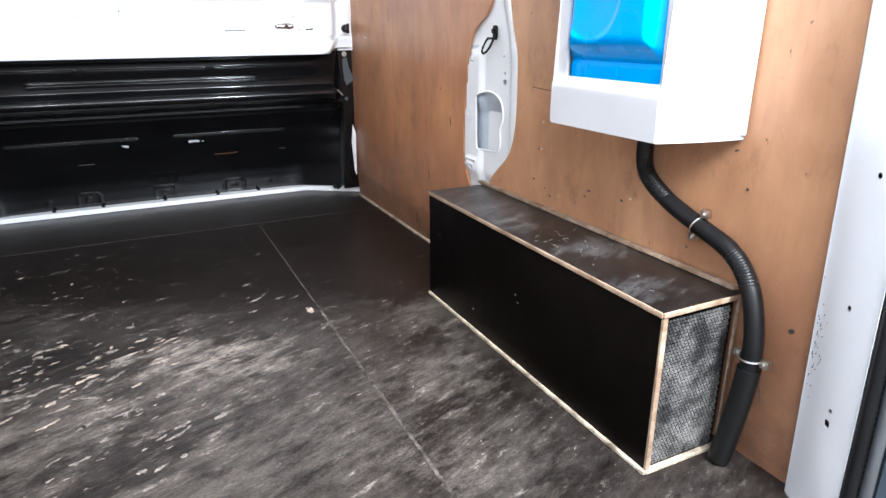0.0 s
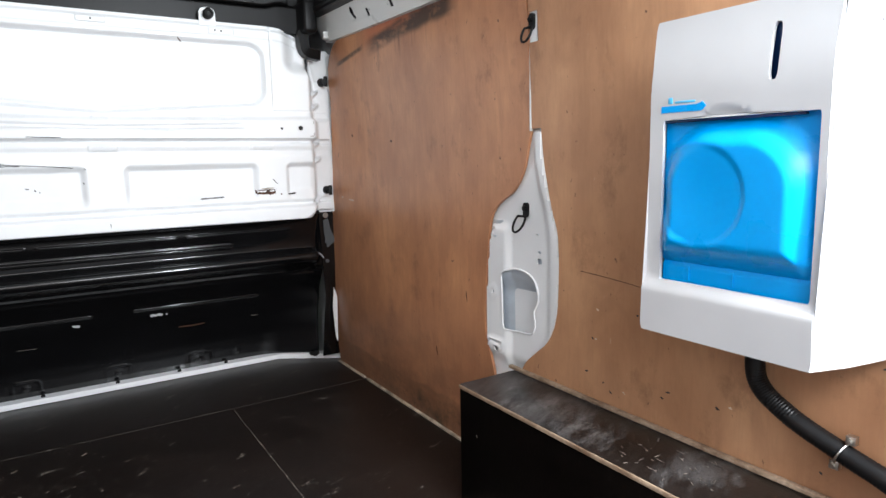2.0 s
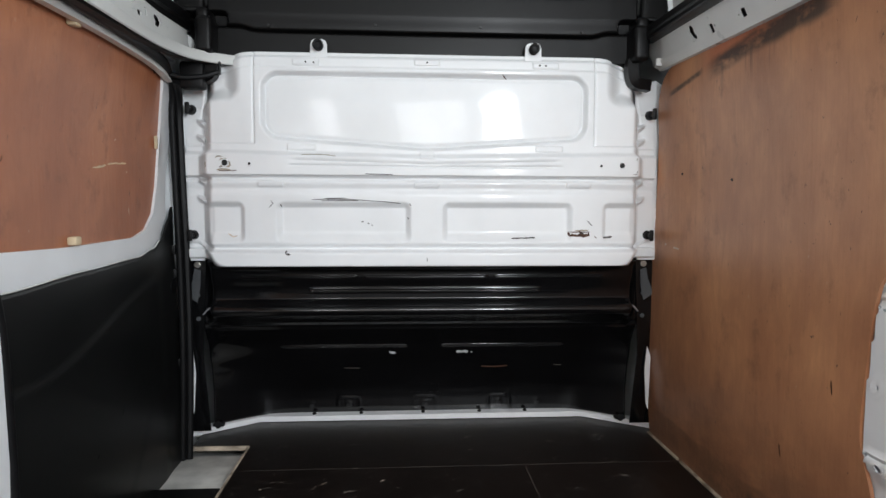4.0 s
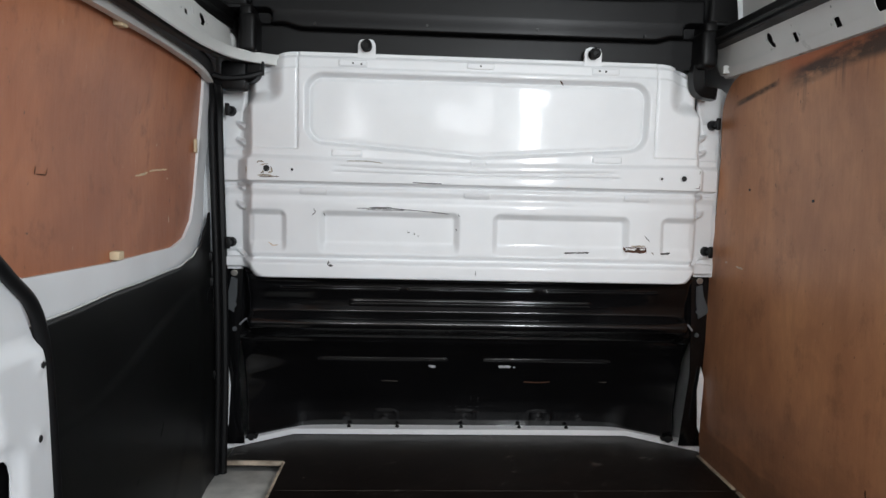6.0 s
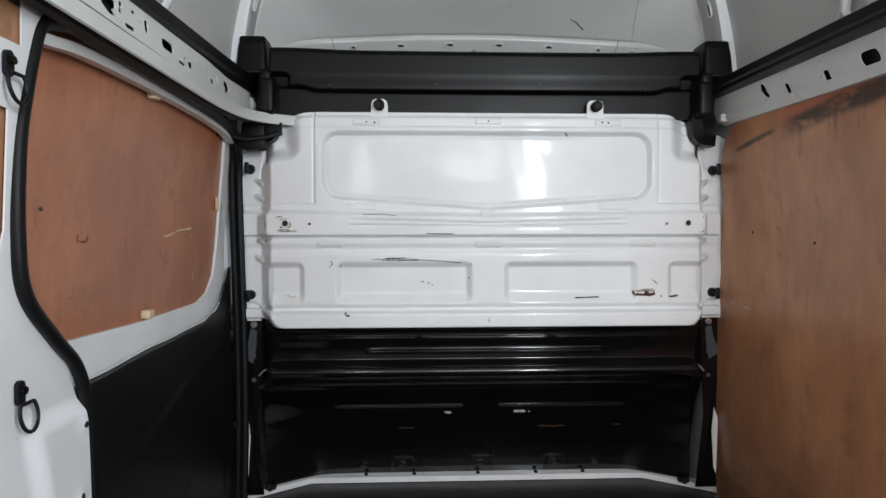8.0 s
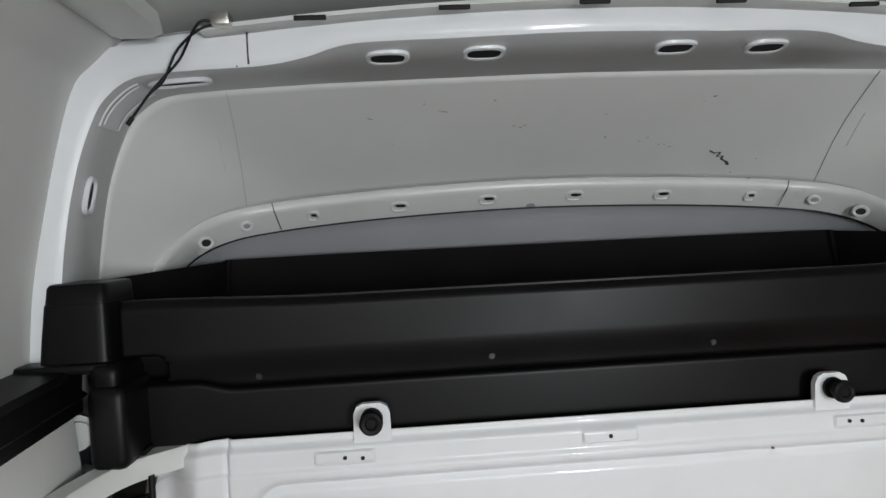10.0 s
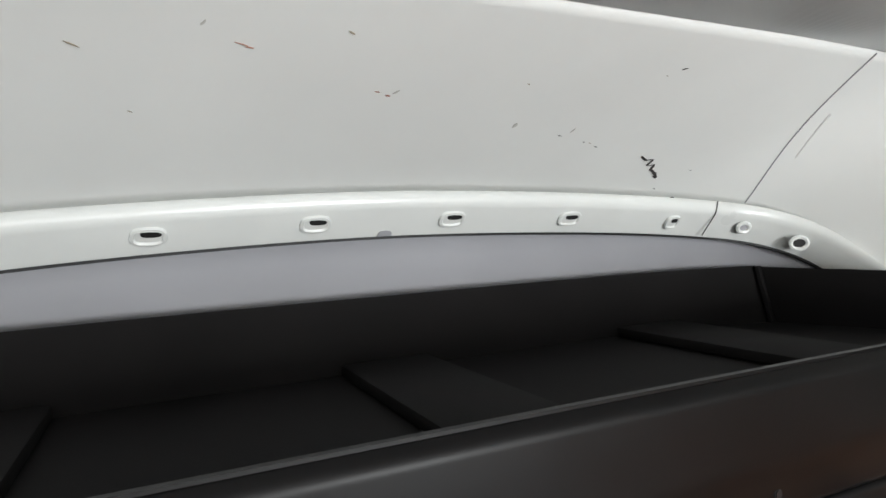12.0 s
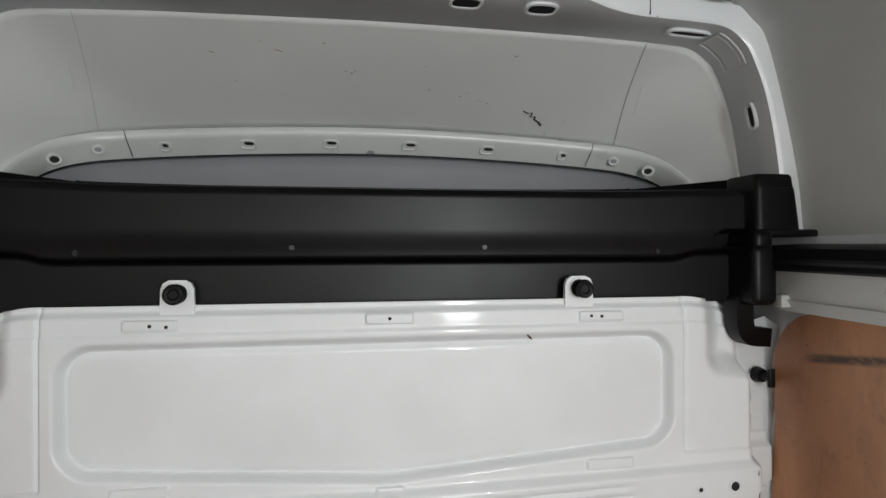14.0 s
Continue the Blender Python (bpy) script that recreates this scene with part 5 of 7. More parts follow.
part("face", plate(rounded(0.0, DZ0, 1.0, DZ1, 0.016), [win, slot], face_at, 0.006, 0.006), PLASTIC, disp)
FLARE = 0.036
for y0, rear in ((DY0, True), (DY1 - 0.006, False)):
    part("side", plate([(DX0 - 0.008, DZ0 + 0.006), (DX1, DZ0), (DX1, DZ1), (DX0 + 0.018, DZ1 - 0.006), (DX0 + 0.003, DZ1 - 0.16), (DX0 + 0.003, 0.652), (DX0 - 0.008, 0.622)], [], lambda u, v, d: (u, y0 + d - (FLARE * ((u - DX0) / (DX1 - DX0)) ** 0.7 if rear and u > DX0 else 0), v), 0.006, 0.02), PLASTIC, disp)
part("base", faces_bm([(x, y, z) for z in (DZ0 - 0.001, DZ0 + 0.005) for x, y in ((DX0 - 0.008, DY0 + 0.003), (DX0 - 0.008, DY1 - 0.002), (DX1, DY1 - 0.002), (DX1, DY0 - FLARE + 0.002), (DX0 + 0.05, DY0 - FLARE * 0.45))], [(0, 1, 2, 3, 4), (9, 8, 7, 6, 5)] + [(k, (k + 1) % 5, 5 + (k + 1) % 5, 5 + k) for k in range(5)]), PLASTIC, disp)
part("top", block((DX0 + 0.022, DY0 - FLARE * 0.5, DZ1 - 0.008), (DX1, DY1 - 0.002, DZ1), 0.003), PLASTIC, disp)
part("back_flange", block((DX1 - 0.010, DY0 - FLARE - 0.006, DZ0 + 0.006), (DX1, DY1 + 0.008, DZ1 - 0.005), 0.004, 2), PLASTIC, disp)
part("seam", block((DX0 + 0.062, DY0 - FLARE * 0.66, DZ1 - 0.045), (DX1 - 0.02, DY0 - FLARE * 0.66 + 0.004, DZ1 - 0.0435), 0), COOL, disp, "thin joint of the lid")
part("level_window", block((DX0 + 0.018, DY0 + 0.066, 0.930), (DX0 + 0.024, DY0 + 0.094, 1.018), 0.001), INKBLUE, disp, "dark blue level window")
bar = [(DY1 - 0.022, 0.9035), (DY1 - 0.094, 0.9035), (DY1 - 0.101, 0.910), (DY1 - 0.094, 0.9165), (DY1 - 0.085, 0.9135), (DY1 - 0.022, 0.9135)]
part("badge_bar", plate(bar, [], lambda u, v, d: (DX0 - 0.0008 + d, u, v), 0.003), BLUE, disp, "blue arrow-like bar on the face")
for a, b, z0, z1 in ((0.034, 0.042, 0.9165, 0.926), (0.046, 0.082, 0.9165, 0.920)):
    part("badge_mark", block((DX0 - 0.0006, DY1 - b, z0), (DX0 + 0.002, DY1 - a, z1), 0.0006), SKY, disp, "pale blue printed mark")


def tray(u, v):
    """Blue tray: a sunk field with a deep rounded hood, a round dish in it and a flat foot."""
    y = DY0 + (DY1 - DY0) * u
    r = 0.100 if v > 0.765 else 0.028
    hood = rect_dist(y, v, -1.924, 0.668, -1.668, 0.889, r)
    x = 0.016 - 0.030 * soft(-hood, -0.005, 0.042)
    ring = math.hypot(y + 1.752, v - 0.778) - 0.078
    x += 0.004 * soft(-ring, -0.003, 0.009) + 0.004 * soft(-ring, 0.0, 0.07)
    x += 0.004 * groove(v - 0.668, 0.003)
    return (DX0 + x, y, v)


part("tray", grid(steps(0.03, 0.925, 90), steps(0.634, 0.898, 84), tray), BLUE, disp, "bright blue moulded tray")
for y in (-1.725, -1.80):
    part("foot_rib", block((DX0 + 0.014, y - 0.0015, 0.642), (DX0 + 0.022, y + 0.0015, 0.664), 0.0008), BLUE, disp)
# shade under the window's head is painted as a dark blue strip
part("head_edge", block((DX0 + 0.004, DY0 + 0.034, 0.8875), (DX0 + 0.012, DY1 - 0.026, 0.8915), 0.001), INKBLUE, disp, "dark strip painting the shade at the tray's upper edge")
roll = link("blue_paper_roll", disc((0.735, -1.86, DZ1 + 0.018), (0, 0, 1), 0.042, 0.036, 24, bevel=0.004), BLUE)
tagged(roll, "bright blue lid on top of the dispenser", "blue lid")

# ---- corrugated hose with its clips ----
hose = thing("corrugated_hose", (0.785, -2.05, 0.0), "black corrugated cable hose clipped to the plywood", "hose")
line = spline([(0.775, -1.785, 0.556), (0.778, -1.788, 0.475), (0.784, -1.838, 0.430), (0.786, -1.920, 0.398), (0.784, -1.996, 0.372), (0.778, -2.044, 0.325), (0.775, -2.067, 0.25), (0.775, -2.066, 0.17), (0.772, -2.056, 0.08), (0.768, -2.046, 0.006)], 30)
part("tube", tube(line, 0.0152, 12, 0.0009), HOSE, hose)
part("taped_end", tube(line[int(len(line) * 0.74):], 0.0185, 14, 0.0006), TRIM, hose, "end wrapped in black tape")


def clip(c, along, label):
    """A plated P-clip round the hose with its screw."""
    ob = thing("hose_clip", c, label, "hose clip", "hose clips")
    a = Vector(along).normalized()
    u = a.cross(Vector((1, 0, 0))).normalized()
    ring = [Vector(c) + (u * math.cos(w) + Vector((1, 0, 0)) * math.sin(w)) * 0.0180 for w in steps(0, 2 * math.pi, 18)[:-1]]
    part("band", tube(ring, 0.0017, 6, closed=True), STEEL, ob)
    for s in (-1, 1):
        q = Vector(c) + u * 0.025 * s
        part("tab", block(tuple(q - Vector((0.002, 0.007, 0.007))), tuple(q + Vector((0.010, 0.007, 0.007))), 0.0015), STEEL, ob)
        part("screw", disc(q - Vector((0.004, 0, 0)), (-1, 0, 0), 0.0035, 0.006, 8), STEEL, ob)
    return ob


clip((0.786, -1.918, 0.398), (0, -0.9, -0.4), "zinc plated clip holding the hose to the plywood")
clip((0.775, -2.067, 0.215), (0, 0, -1), "zinc plated clip on the lower hose")

# ---- right roof rail ----
def rail(name, s, x, z0, z1, y0, y1, holes, label, fall=0.0, foot_fall=0.0, lean=0.10):
    """A white box rail along the roof side, with punched holes and a lip."""
    ob = thing(name, (s * x, (y0 + y1) / 2, z0), label, "roof rail", kind="structure")
    at = lambda u, v, d: (s * (x + d + (v - z0) * lean), u, v)
    part("web", plate([(y0, z0 + foot_fall * (y0 - y1)), (y1, z0), (y1, z1), (y0, z1 + fall * (y0 - y1))], holes, at, 0.003, 0.06), CREAM, ob)
    # dark sheet paints the shade seen through the rail's holes
    part("hollow", plate([(y0, z0 + foot_fall * (y0 - y1)), (y1, z0), (y1, z1), (y0, z1 + fall * (y0 - y1))], [], lambda u, v, d: at(u, v, d + 0.02), 0.002), HOLLOW_SHADE, ob)
    return ob


def hook_hole(y, z, s=1.0):
    """A keyhole-like punched slot."""
    return [(y + a * s * 1.7, z + b) for a, b in ((-0.012, 0.018), (-0.004, 0.026), (0.008, 0.02), (0.013, 0.004), (0.008, -0.012), (0.0, -0.024), (-0.011, -0.022), (-0.007, -0.006), (-0.012, 0.004))]


def sq(y, z, w, h):
    return rounded(y - w / 2, z - h / 2, y + w / 2, z + h / 2, min(w, h) * 0.15, 1)


def kidney(y, z, s=1.0):
    """A rounded punched hole with a tail."""
    ring = [(y + a * s, z + b * 0.95) for a, b in ((-0.004, 0.022), (0.009, 0.019), (0.015, 0.006), (0.010, -0.008), (0.0, -0.018), (-0.012, -0.019), (-0.015, -0.011), (-0.009, -0.004), (-0.012, 0.010))]
    return [(p.x, p.y) for p in spline([(a, b, 0) for a, b in ring + ring[:1]], 3)][:-1]


rh = [kidney(-0.282, 1.345), sq(-0.41, 1.332, 0.02, 0.024), sq(-0.578, 1.328, 0.022, 0.026), rounded(-0.765, 1.318, -0.705, 1.348, 0.013, 4), kidney(-0.98, 1.337, -1.6), rounded(-1.50, 1.318, -1.44, 1.348, 0.013, 4), sq(-1.25, 1.33, 0.02, 0.024)]
for y, z in ((-0.27, 1.325), (-0.265, 1.35), (-0.41, 1.36), (-0.555, 1.33), (-0.575, 1.365), (-0.72, 1.30), (-0.43, 1.335)):
    rh.append(oval(y, z, 0.006, 0.006, 6))
for y, z in ((-0.935, 1.345), (-0.94, 1.325)):
    rh.append(oval(y, z, 0.007, 0.008, 6))
# the punched pattern falls a little towards the rear
rh = [[(y - 0.065 + 0.07 * (-y - 0.28) + 0.006 + 0.020 * soft(-y, 0.30, 0.42), z - 0.018 + 0.013 * (y + 0.4)) for y, z in h] for h in rh]
rr = rail("rail_right", 1, 0.776, 1.292, 1.375, -2.12, -0.035, rh, "off-white punched steel roof rail over the plywood", 0.008, 0.0, -0.5)
part("lower_lip", sweep([(0.78, -2.12, 1.27), (0.78, -0.6, 1.282), (0.782, -0.06, 1.292)], [(-0.012, -0.012), (0.004, -0.012), (0.018, 0.012), (0.002, 0.012)], (0, 0, 1)), CREAM, rr)
part("fold", tube([(0.7735, -2.12, 1.2915), (0.7735, -0.06, 1.2915)], 0.003, 8), CREAM, rr, "folded edge of the rail")
part("end_bracket", block((0.752, -0.10, 1.288), (0.785, -0.075, 1.312), 0.002), CREAM, rr)
for s in (-1, 1):
    duct = link("trim_duct", sweep([(0.725, -2.12, 1.362), (0.725, -1.1, 1.373), (0.725, -0.09, 1.384)] if s > 0 else [(-0.768, -2.12, 1.328), (-0.768, -0.76, 1.367), (-0.767, -0.3, 1.386), (-0.764, -0.09, 1.398)], [(-0.022, -0.023), (0.018, -0.023), (0.022, -0.019), (0.022, -0.010), (0.026, -0.005), (0.022, 0.0), (0.022, 0.018), (0.016, 0.023), (-0.078, 0.027), (-0.078, 0.012), (-0.03, 0.006)] if s > 0 else [(0.022, -0.030), (-0.022, -0.030), (-0.022, -0.012), (-0.030, -0.006), (-0.022, 0.0), (-0.024, 0.024), (-0.016, 0.032), (0.05, 0.036), (0.05, -0.03)], (0, 0, 1)), SHELF)
    tagged(duct, "black plastic trim strip along the roof rail", "trim strip", kind="structure")

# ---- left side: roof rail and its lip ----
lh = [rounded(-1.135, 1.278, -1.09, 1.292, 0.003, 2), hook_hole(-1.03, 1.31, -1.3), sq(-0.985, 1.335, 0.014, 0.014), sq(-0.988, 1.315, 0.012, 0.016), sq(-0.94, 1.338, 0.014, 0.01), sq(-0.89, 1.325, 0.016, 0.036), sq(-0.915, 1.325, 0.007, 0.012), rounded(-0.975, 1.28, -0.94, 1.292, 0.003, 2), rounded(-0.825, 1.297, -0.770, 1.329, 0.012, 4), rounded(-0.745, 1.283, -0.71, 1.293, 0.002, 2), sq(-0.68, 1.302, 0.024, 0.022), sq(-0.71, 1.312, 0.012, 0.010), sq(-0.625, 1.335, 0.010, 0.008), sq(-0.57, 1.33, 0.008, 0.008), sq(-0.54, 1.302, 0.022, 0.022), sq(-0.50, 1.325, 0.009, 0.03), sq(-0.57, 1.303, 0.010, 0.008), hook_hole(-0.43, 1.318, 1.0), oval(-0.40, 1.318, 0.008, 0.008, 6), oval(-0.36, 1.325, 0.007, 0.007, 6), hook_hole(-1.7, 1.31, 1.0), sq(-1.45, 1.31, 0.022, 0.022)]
# hole pattern rescaled and shifted onto the web's plane, sloping down towards the rear
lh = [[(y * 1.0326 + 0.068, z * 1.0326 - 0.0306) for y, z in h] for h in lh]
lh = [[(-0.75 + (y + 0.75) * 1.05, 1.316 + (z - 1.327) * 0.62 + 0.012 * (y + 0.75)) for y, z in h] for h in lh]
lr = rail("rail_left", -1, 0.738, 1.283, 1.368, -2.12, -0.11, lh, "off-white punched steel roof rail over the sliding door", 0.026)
part("end_pad", disc((-0.768, -0.070, 1.335), (0.6, -0.8, 0), 0.026, 0.05, 18, bevel=0.008), ROOF, lr)
lip_line = spline([(-0.743, -2.12, 1.262), (-0.743, -1.2, 1.264), (-0.743, -0.75, 1.267), (-0.742, -0.5, 1.269), (-0.738, -0.36, 1.272), (-0.722, -0.22, 1.278), (-0.685, -0.12, 1.285), (-0.618, -0.06, 1.288)], 8)
part("track_lip", sweep(lip_line, [(-0.009, -0.015), (-0.005, -0.017), (-0.001, -0.014), (-0.001, 0.010), (0.02, 0.012), (0.02, 0.016), (-0.006, 0.015), (-0.009, 0.011)], (0, 0, 1)), CREAM, lr, "white lip of the sliding door track")
# dark strip paints the shaded void behind the lip
part("track", sweep([(p[0] - 0.018, p[1] - 0.005, p[2] - 0.012) for p in lip_line[:-4]], [(-0.01, -0.006), (0.01, -0.006), (0.01, 0.010), (-0.01, 0.010)], (0, 0, 1)), HOLLOW_SHADE, lr, "dark strip for the shaded void of the door track")
bolt_arm = thing("door_stop", (-0.66, -0.10, 1.25), "black door guide arm under the track lip", "door guide")
part("arm", tube(spline([(-0.83, -0.155, 1.238), (-0.80, -0.13, 1.232), (-0.76, -0.12, 1.222), (-0.70, -0.11, 1.228), (-0.655, -0.10, 1.243)], 6), 0.0085, 8), RUBBER, bolt_arm)
part("eye", tube([(-0.835 + 0.02 * math.cos(a), -0.16, 1.243 + 0.014 * math.sin(a)) for a in steps(0, 2 * math.pi, 14)[:-1]], 0.006, 8, closed=True), RUBBER, bolt_arm)
part("pin", tube([(-0.652, -0.10, 1.235), (-0.652, -0.10, 1.275)], 0.0045, 8), RUBBER, bolt_arm)
part("roller_block", block((-0.775, -0.11, 1.19), (-0.70, -0.06, 1.275), 0.01, 2), RUBBER, bolt_arm)

# ---- sliding door ----
DOOR_SKIN = ((-0.945, -1.21, -0.15), (-0.885, 0.012, 1.30))
door = thing("door_sliding", (-0.85, -0.5, 0), "white sliding side door, closed, with plywood window blank and black trim", "sliding door", kind="structure")


def door_x(z):
    return -table(z, ((0, 0.845), (0.35, 0.85), (0.75, 0.862), (0.95, 0.862), (1.26, 0.832)))


part("skin", block(*DOOR_SKIN, 0.01), WHITE, door)
# inner frame of the door round the plywood
ply_out = [(-1.09, 1.275), (-0.60, 1.268), (-0.115, 1.246), (-0.108, 1.20), (-0.112, 0.88), (-0.145, 0.80), (-0.205, 0.752), (-0.29, 0.732), (-0.66, 0.728), (-0.95, 0.735), (-1.045, 0.785), (-1.085, 0.85), (-1.10, 1.0), (-1.105, 1.2)]
frame_out = [(-1.20, 1.29), (-0.6, 1.285), (-0.05, 1.262), (-0.01, 1.22), (-0.035, 0.92), (-0.05, 0.78), (-0.12, 0.70), (-0.25, 0.655), (-0.50, 0.64), (-0.75, 0.635), (-0.93, 0.63), (-1.05, 0.625), (-1.2, 0.62)]
part("frame", plate(frame_out, [[(y * 1.0, z) for y, z in ply_out]], lambda u, v, d: (door_x(v) + 0.012 - d, u, v), 0.02, 0.05), WHITE, door)
part("head_strip", sweep(spline([(-0.806, -1.10, 1.226), (-0.806, -0.95, 1.241), (-0.806, -0.6, 1.247), (-0.806, -0.35, 1.244), (-0.807, -0.2, 1.236), (-0.81, -0.10, 1.220)], 6), [(-0.012, -0.011), (0.008, -0.011), (0.010, 0.004), (0.007, 0.007), (-0.012, 0.007)], (0, 0, 1)), CREAM, door)
dply = part("plywood_blank", plate(ply_out, [], lambda u, v, d: (door_x(v) + 0.004 - d, u, v), 0.006, 0.08), DOORPLY, door, "red-brown plywood over the window")
on_dply = lambda u, v: (door_x(v) + 0.0055, u, v)
for pts, w, mat in (([(-0.50, 0.92), (-0.46, 0.925), (-0.43, 0.93)], 0.006, PINE), ([(-0.42, 0.934), (-0.395, 0.937), (-0.35, 0.94), (-0.31, 0.943)], 0.006, PINE), ([(-0.31, 0.92), (-0.305, 0.917)], 0.004, CHALK), ([(-0.895, 0.911), (-0.892, 0.926)], 0.003, RUST), ([(-0.89, 0.912), (-0.862, 0.911), (-0.856, 0.922)], 0.0025, RUST), ([(-1.01, 0.97), (-1.0, 0.965)], 0.01, SOOT), ([(-0.30, 0.80), (-0.303, 0.818)], 0.003, CHALK), ([(-0.38, 1.0), (-0.375, 1.005)], 0.004, CHALK)):
    mark(pts, w, on_dply, mat, dply, rnd)
for y, z in ((-0.645, 1.238), (-0.62, 0.742), (-0.123, 1.02)):
    part("wood_block", block((door_x(z) + 0.004, y - 0.014, z - 0.010), (door_x(z) + 0.026, y + 0.014, z + 0.010), 0.004) if y < -0.2 else block((door_x(z) + 0.01, y - 0.005, z - 0.02), (door_x(z) + 0.018, y + 0.006, z + 0.02), 0.001), PINE, door, "pale pine fixing block")


def trim_x(y, z):
    """Black lower trim with a swept swage line and a step at its head."""
    x = door_x(z) + 0.024
    line = 0.60 - 0.14 * soft(-y, 0.15, 0.85)
    x += 0.005 * soft(line - z, -0.006, 0.012) * soft(-y, 0.12, 0.2)
    line2 = 0.22 - 1.2 * max(0, -y - 0.28)
    x += 0.0015 * soft(line2 - z, -0.03, 0.03) * soft(-y, 0.1, 0.2)
    return x


def trim_top(y):
    return table(y, ((-1.2, 0.644), (-0.9, 0.655), (-0.6, 0.667), (-0.3, 0.675), (-0.19, 0.692), (-0.12, 0.720), (-0.06, 0.778), (-0.03, 0.82)))


thick(part("lower_trim", grid(steps(-1.18, -0.02, 110), steps(0, 1, 70), lambda y, q: (trim_x(y, -0.04 + (trim_top(y) + 0.04) * q), y, -0.04 + (trim_top(y) + 0.04) * q)), TRIM, door, "black moulded lower trim"), 0.004, 0)
# pale tube paints the bright highlight line along the trim's head
part("trim_edge", tube([(trim_x(y, trim_top(y)) + 0.002, y, trim_top(y) + 0.003) for y in steps(-1.0, -0.14, 60)], 0.0022, 6), CREAM, door, "pale line painting the highlight on the trim's edge")
for pts in ([(-0.26, 0.40), (-0.265, 0.37)], [(-0.45, 0.30), (-0.47, 0.27)], [(-0.60, 0.22), (-0.61, 0.21)], [(-0.75, 0.12), (-0.76, 0.11)]):
    mark(pts, 0.006, lambda u, v: (trim_x(u, v) + 0.003, u, v), SHELF, door, rnd)
part("pull_cup", disc((door_x(0.6) + 0.024, -0.045, 0.56), (1, 0, 0), 0.03, 0.012, 18, bevel=0.004), RUBBER, door)
for z in (0.68, 0.60, 0.30):
    part("latch", block((door_x(z) + 0.01, -0.035, z - 0.015), (door_x(z) + 0.035, -0.015, z + 0.015), 0.004), RUBBER, door)

# rubber seal round the door opening
seal_pts = [(-0.818, -0.037, -0.03), (-0.812, -0.027, 0.30), (-0.815, -0.022, 0.60), (-0.822, -0.026, 0.90), (-0.822, -0.040, 1.10), (-0.812, -0.058, 1.18), (-0.800, -0.11, 1.228), (-0.784, -0.25, 1.254), (-0.782, -0.6, 1.263), (-0.782, -1.0, 1.266), (-0.786, -1.07, 1.258), (-0.79, -1.10, 1.247), (-0.79, -1.122, 1.220), (-0.79, -1.148, 1.141), (-0.79, -1.168, 1.05), (-0.79, -1.174, 0.92), (-0.79, -1.158, 0.836), (-0.79, -1.087, 0.762), (-0.79, -1.030, 0.710), (-0.79, -1.003, 0.650), (-0.79, -0.990, 0.55), (-0.79, -0.98, 0.36), (-0.79, -0.975, -0.03)]
line = spline(seal_pts, 8)
seal_bm = tube(line, 0.0110, 10)
# fuller along the head
for i, v in enumerate(seal_bm.verts):
    c = line[i // 10]
    v.co = c + (v.co - c) * (1 + 0.45 * soft(c.z, 1.235, 1.26))
seal = link("trim_door_seal", seal_bm, RUBBER)
tagged(seal, "black rubber seal round the sliding door opening", "door seal", kind="structure")
seal2 = link("trim_door_seal_lip", tube(spline([(x + 0.018, y + (0.012 if i < 5 else 0), z - (0.016 if 5 < i < 12 else 0)) for i, (x, y, z) in enumerate(seal_pts[:7])], 8), 0.0125, 8), RUBBER)
tagged(seal2, "black inner lip of the sliding door seal", "door seal", kind="structure")
jl = link("pillar_front_left", plate([(-0.828, -0.03), (-0.80, -0.03), (-0.80, 1.22), (-0.828, 1.22)], [], lambda u, v, d: (u, -0.012 + d, v), 0.02, 0.1), WHITE)
tagged(jl, "white painted front door pillar edge", "van pillar", kind="structure")

# pillar and panel behind the sliding door
bp = thing("pillar_left", (-0.78, -1.3, 0), "white painted steel pillar behind the sliding door with punched holes", "van pillar", kind="structure")
edge_back = [(-0.99, -0.02), (-0.993, 0.36), (-1.0, 0.54), (-1.012, 0.65), (-1.045, 0.72), (-1.10, 0.77), (-1.155, 0.83), (-1.170, 0.90), (-1.165, 1.0), (-1.158, 1.07), (-1.140, 1.141), (-1.125, 1.19), (-1.105, 1.235), (-1.07, 1.26)]


def bp_x(y, z):
    """A flat pressing with a raised block at its lower front and small bosses."""
    x = 0.799 - 0.012 * soft(z, 0.7, 1.2)
    x -= 0.015 * soft(-rect_dist(y + 0.25 * (z - 0.64), z, -1.150, -0.30, -0.90, 0.640, 0.012), -0.012, 0.014)
    x += 0.010 * soft(-rect_dist(y, z, -1.17, 0.30, -1.07, 0.505, 0.04), -0.008, 0.012)
    x -= 0.005 * groove(math.hypot((y + 1.018) / 0.8, z - 0.607), 0.016) + 0.004 * groove(math.hypot(y + 1.03, z - 0.49), 0.014)
    return -x


part("pressing", plate(edge_back + [(-1.160, 1.27), (-1.162, 1.192), (-1.225, 1.192), (-1.225, 1.10), (-1.192, 1.098), (-1.196, 0.93), (-1.22, 0.86), (-1.32, 0.80), (-1.32, -0.02)], [oval(-1.018, 0.607, 0.008, 0.014, 8), oval(-1.03, 0.49, 0.010, 0.014, 8), oval(-1.12, 0.40, 0.075, 0.17, 16, 0, 4), oval(-1.168, 0.630, 0.005, 0.009, 8)], lambda u, v, d: (bp_x(u, v) - d, u, v), 0.003, 0.010), WHITE, bp)
part("backing", plate([(-1.03, -0.02), (-1.30, -0.02), (-1.30, 0.70), (-1.08, 0.70)], [], lambda u, v, d: (bp_x(u, v) - 0.03 - d, u, v), 0.002), ROOF, bp)
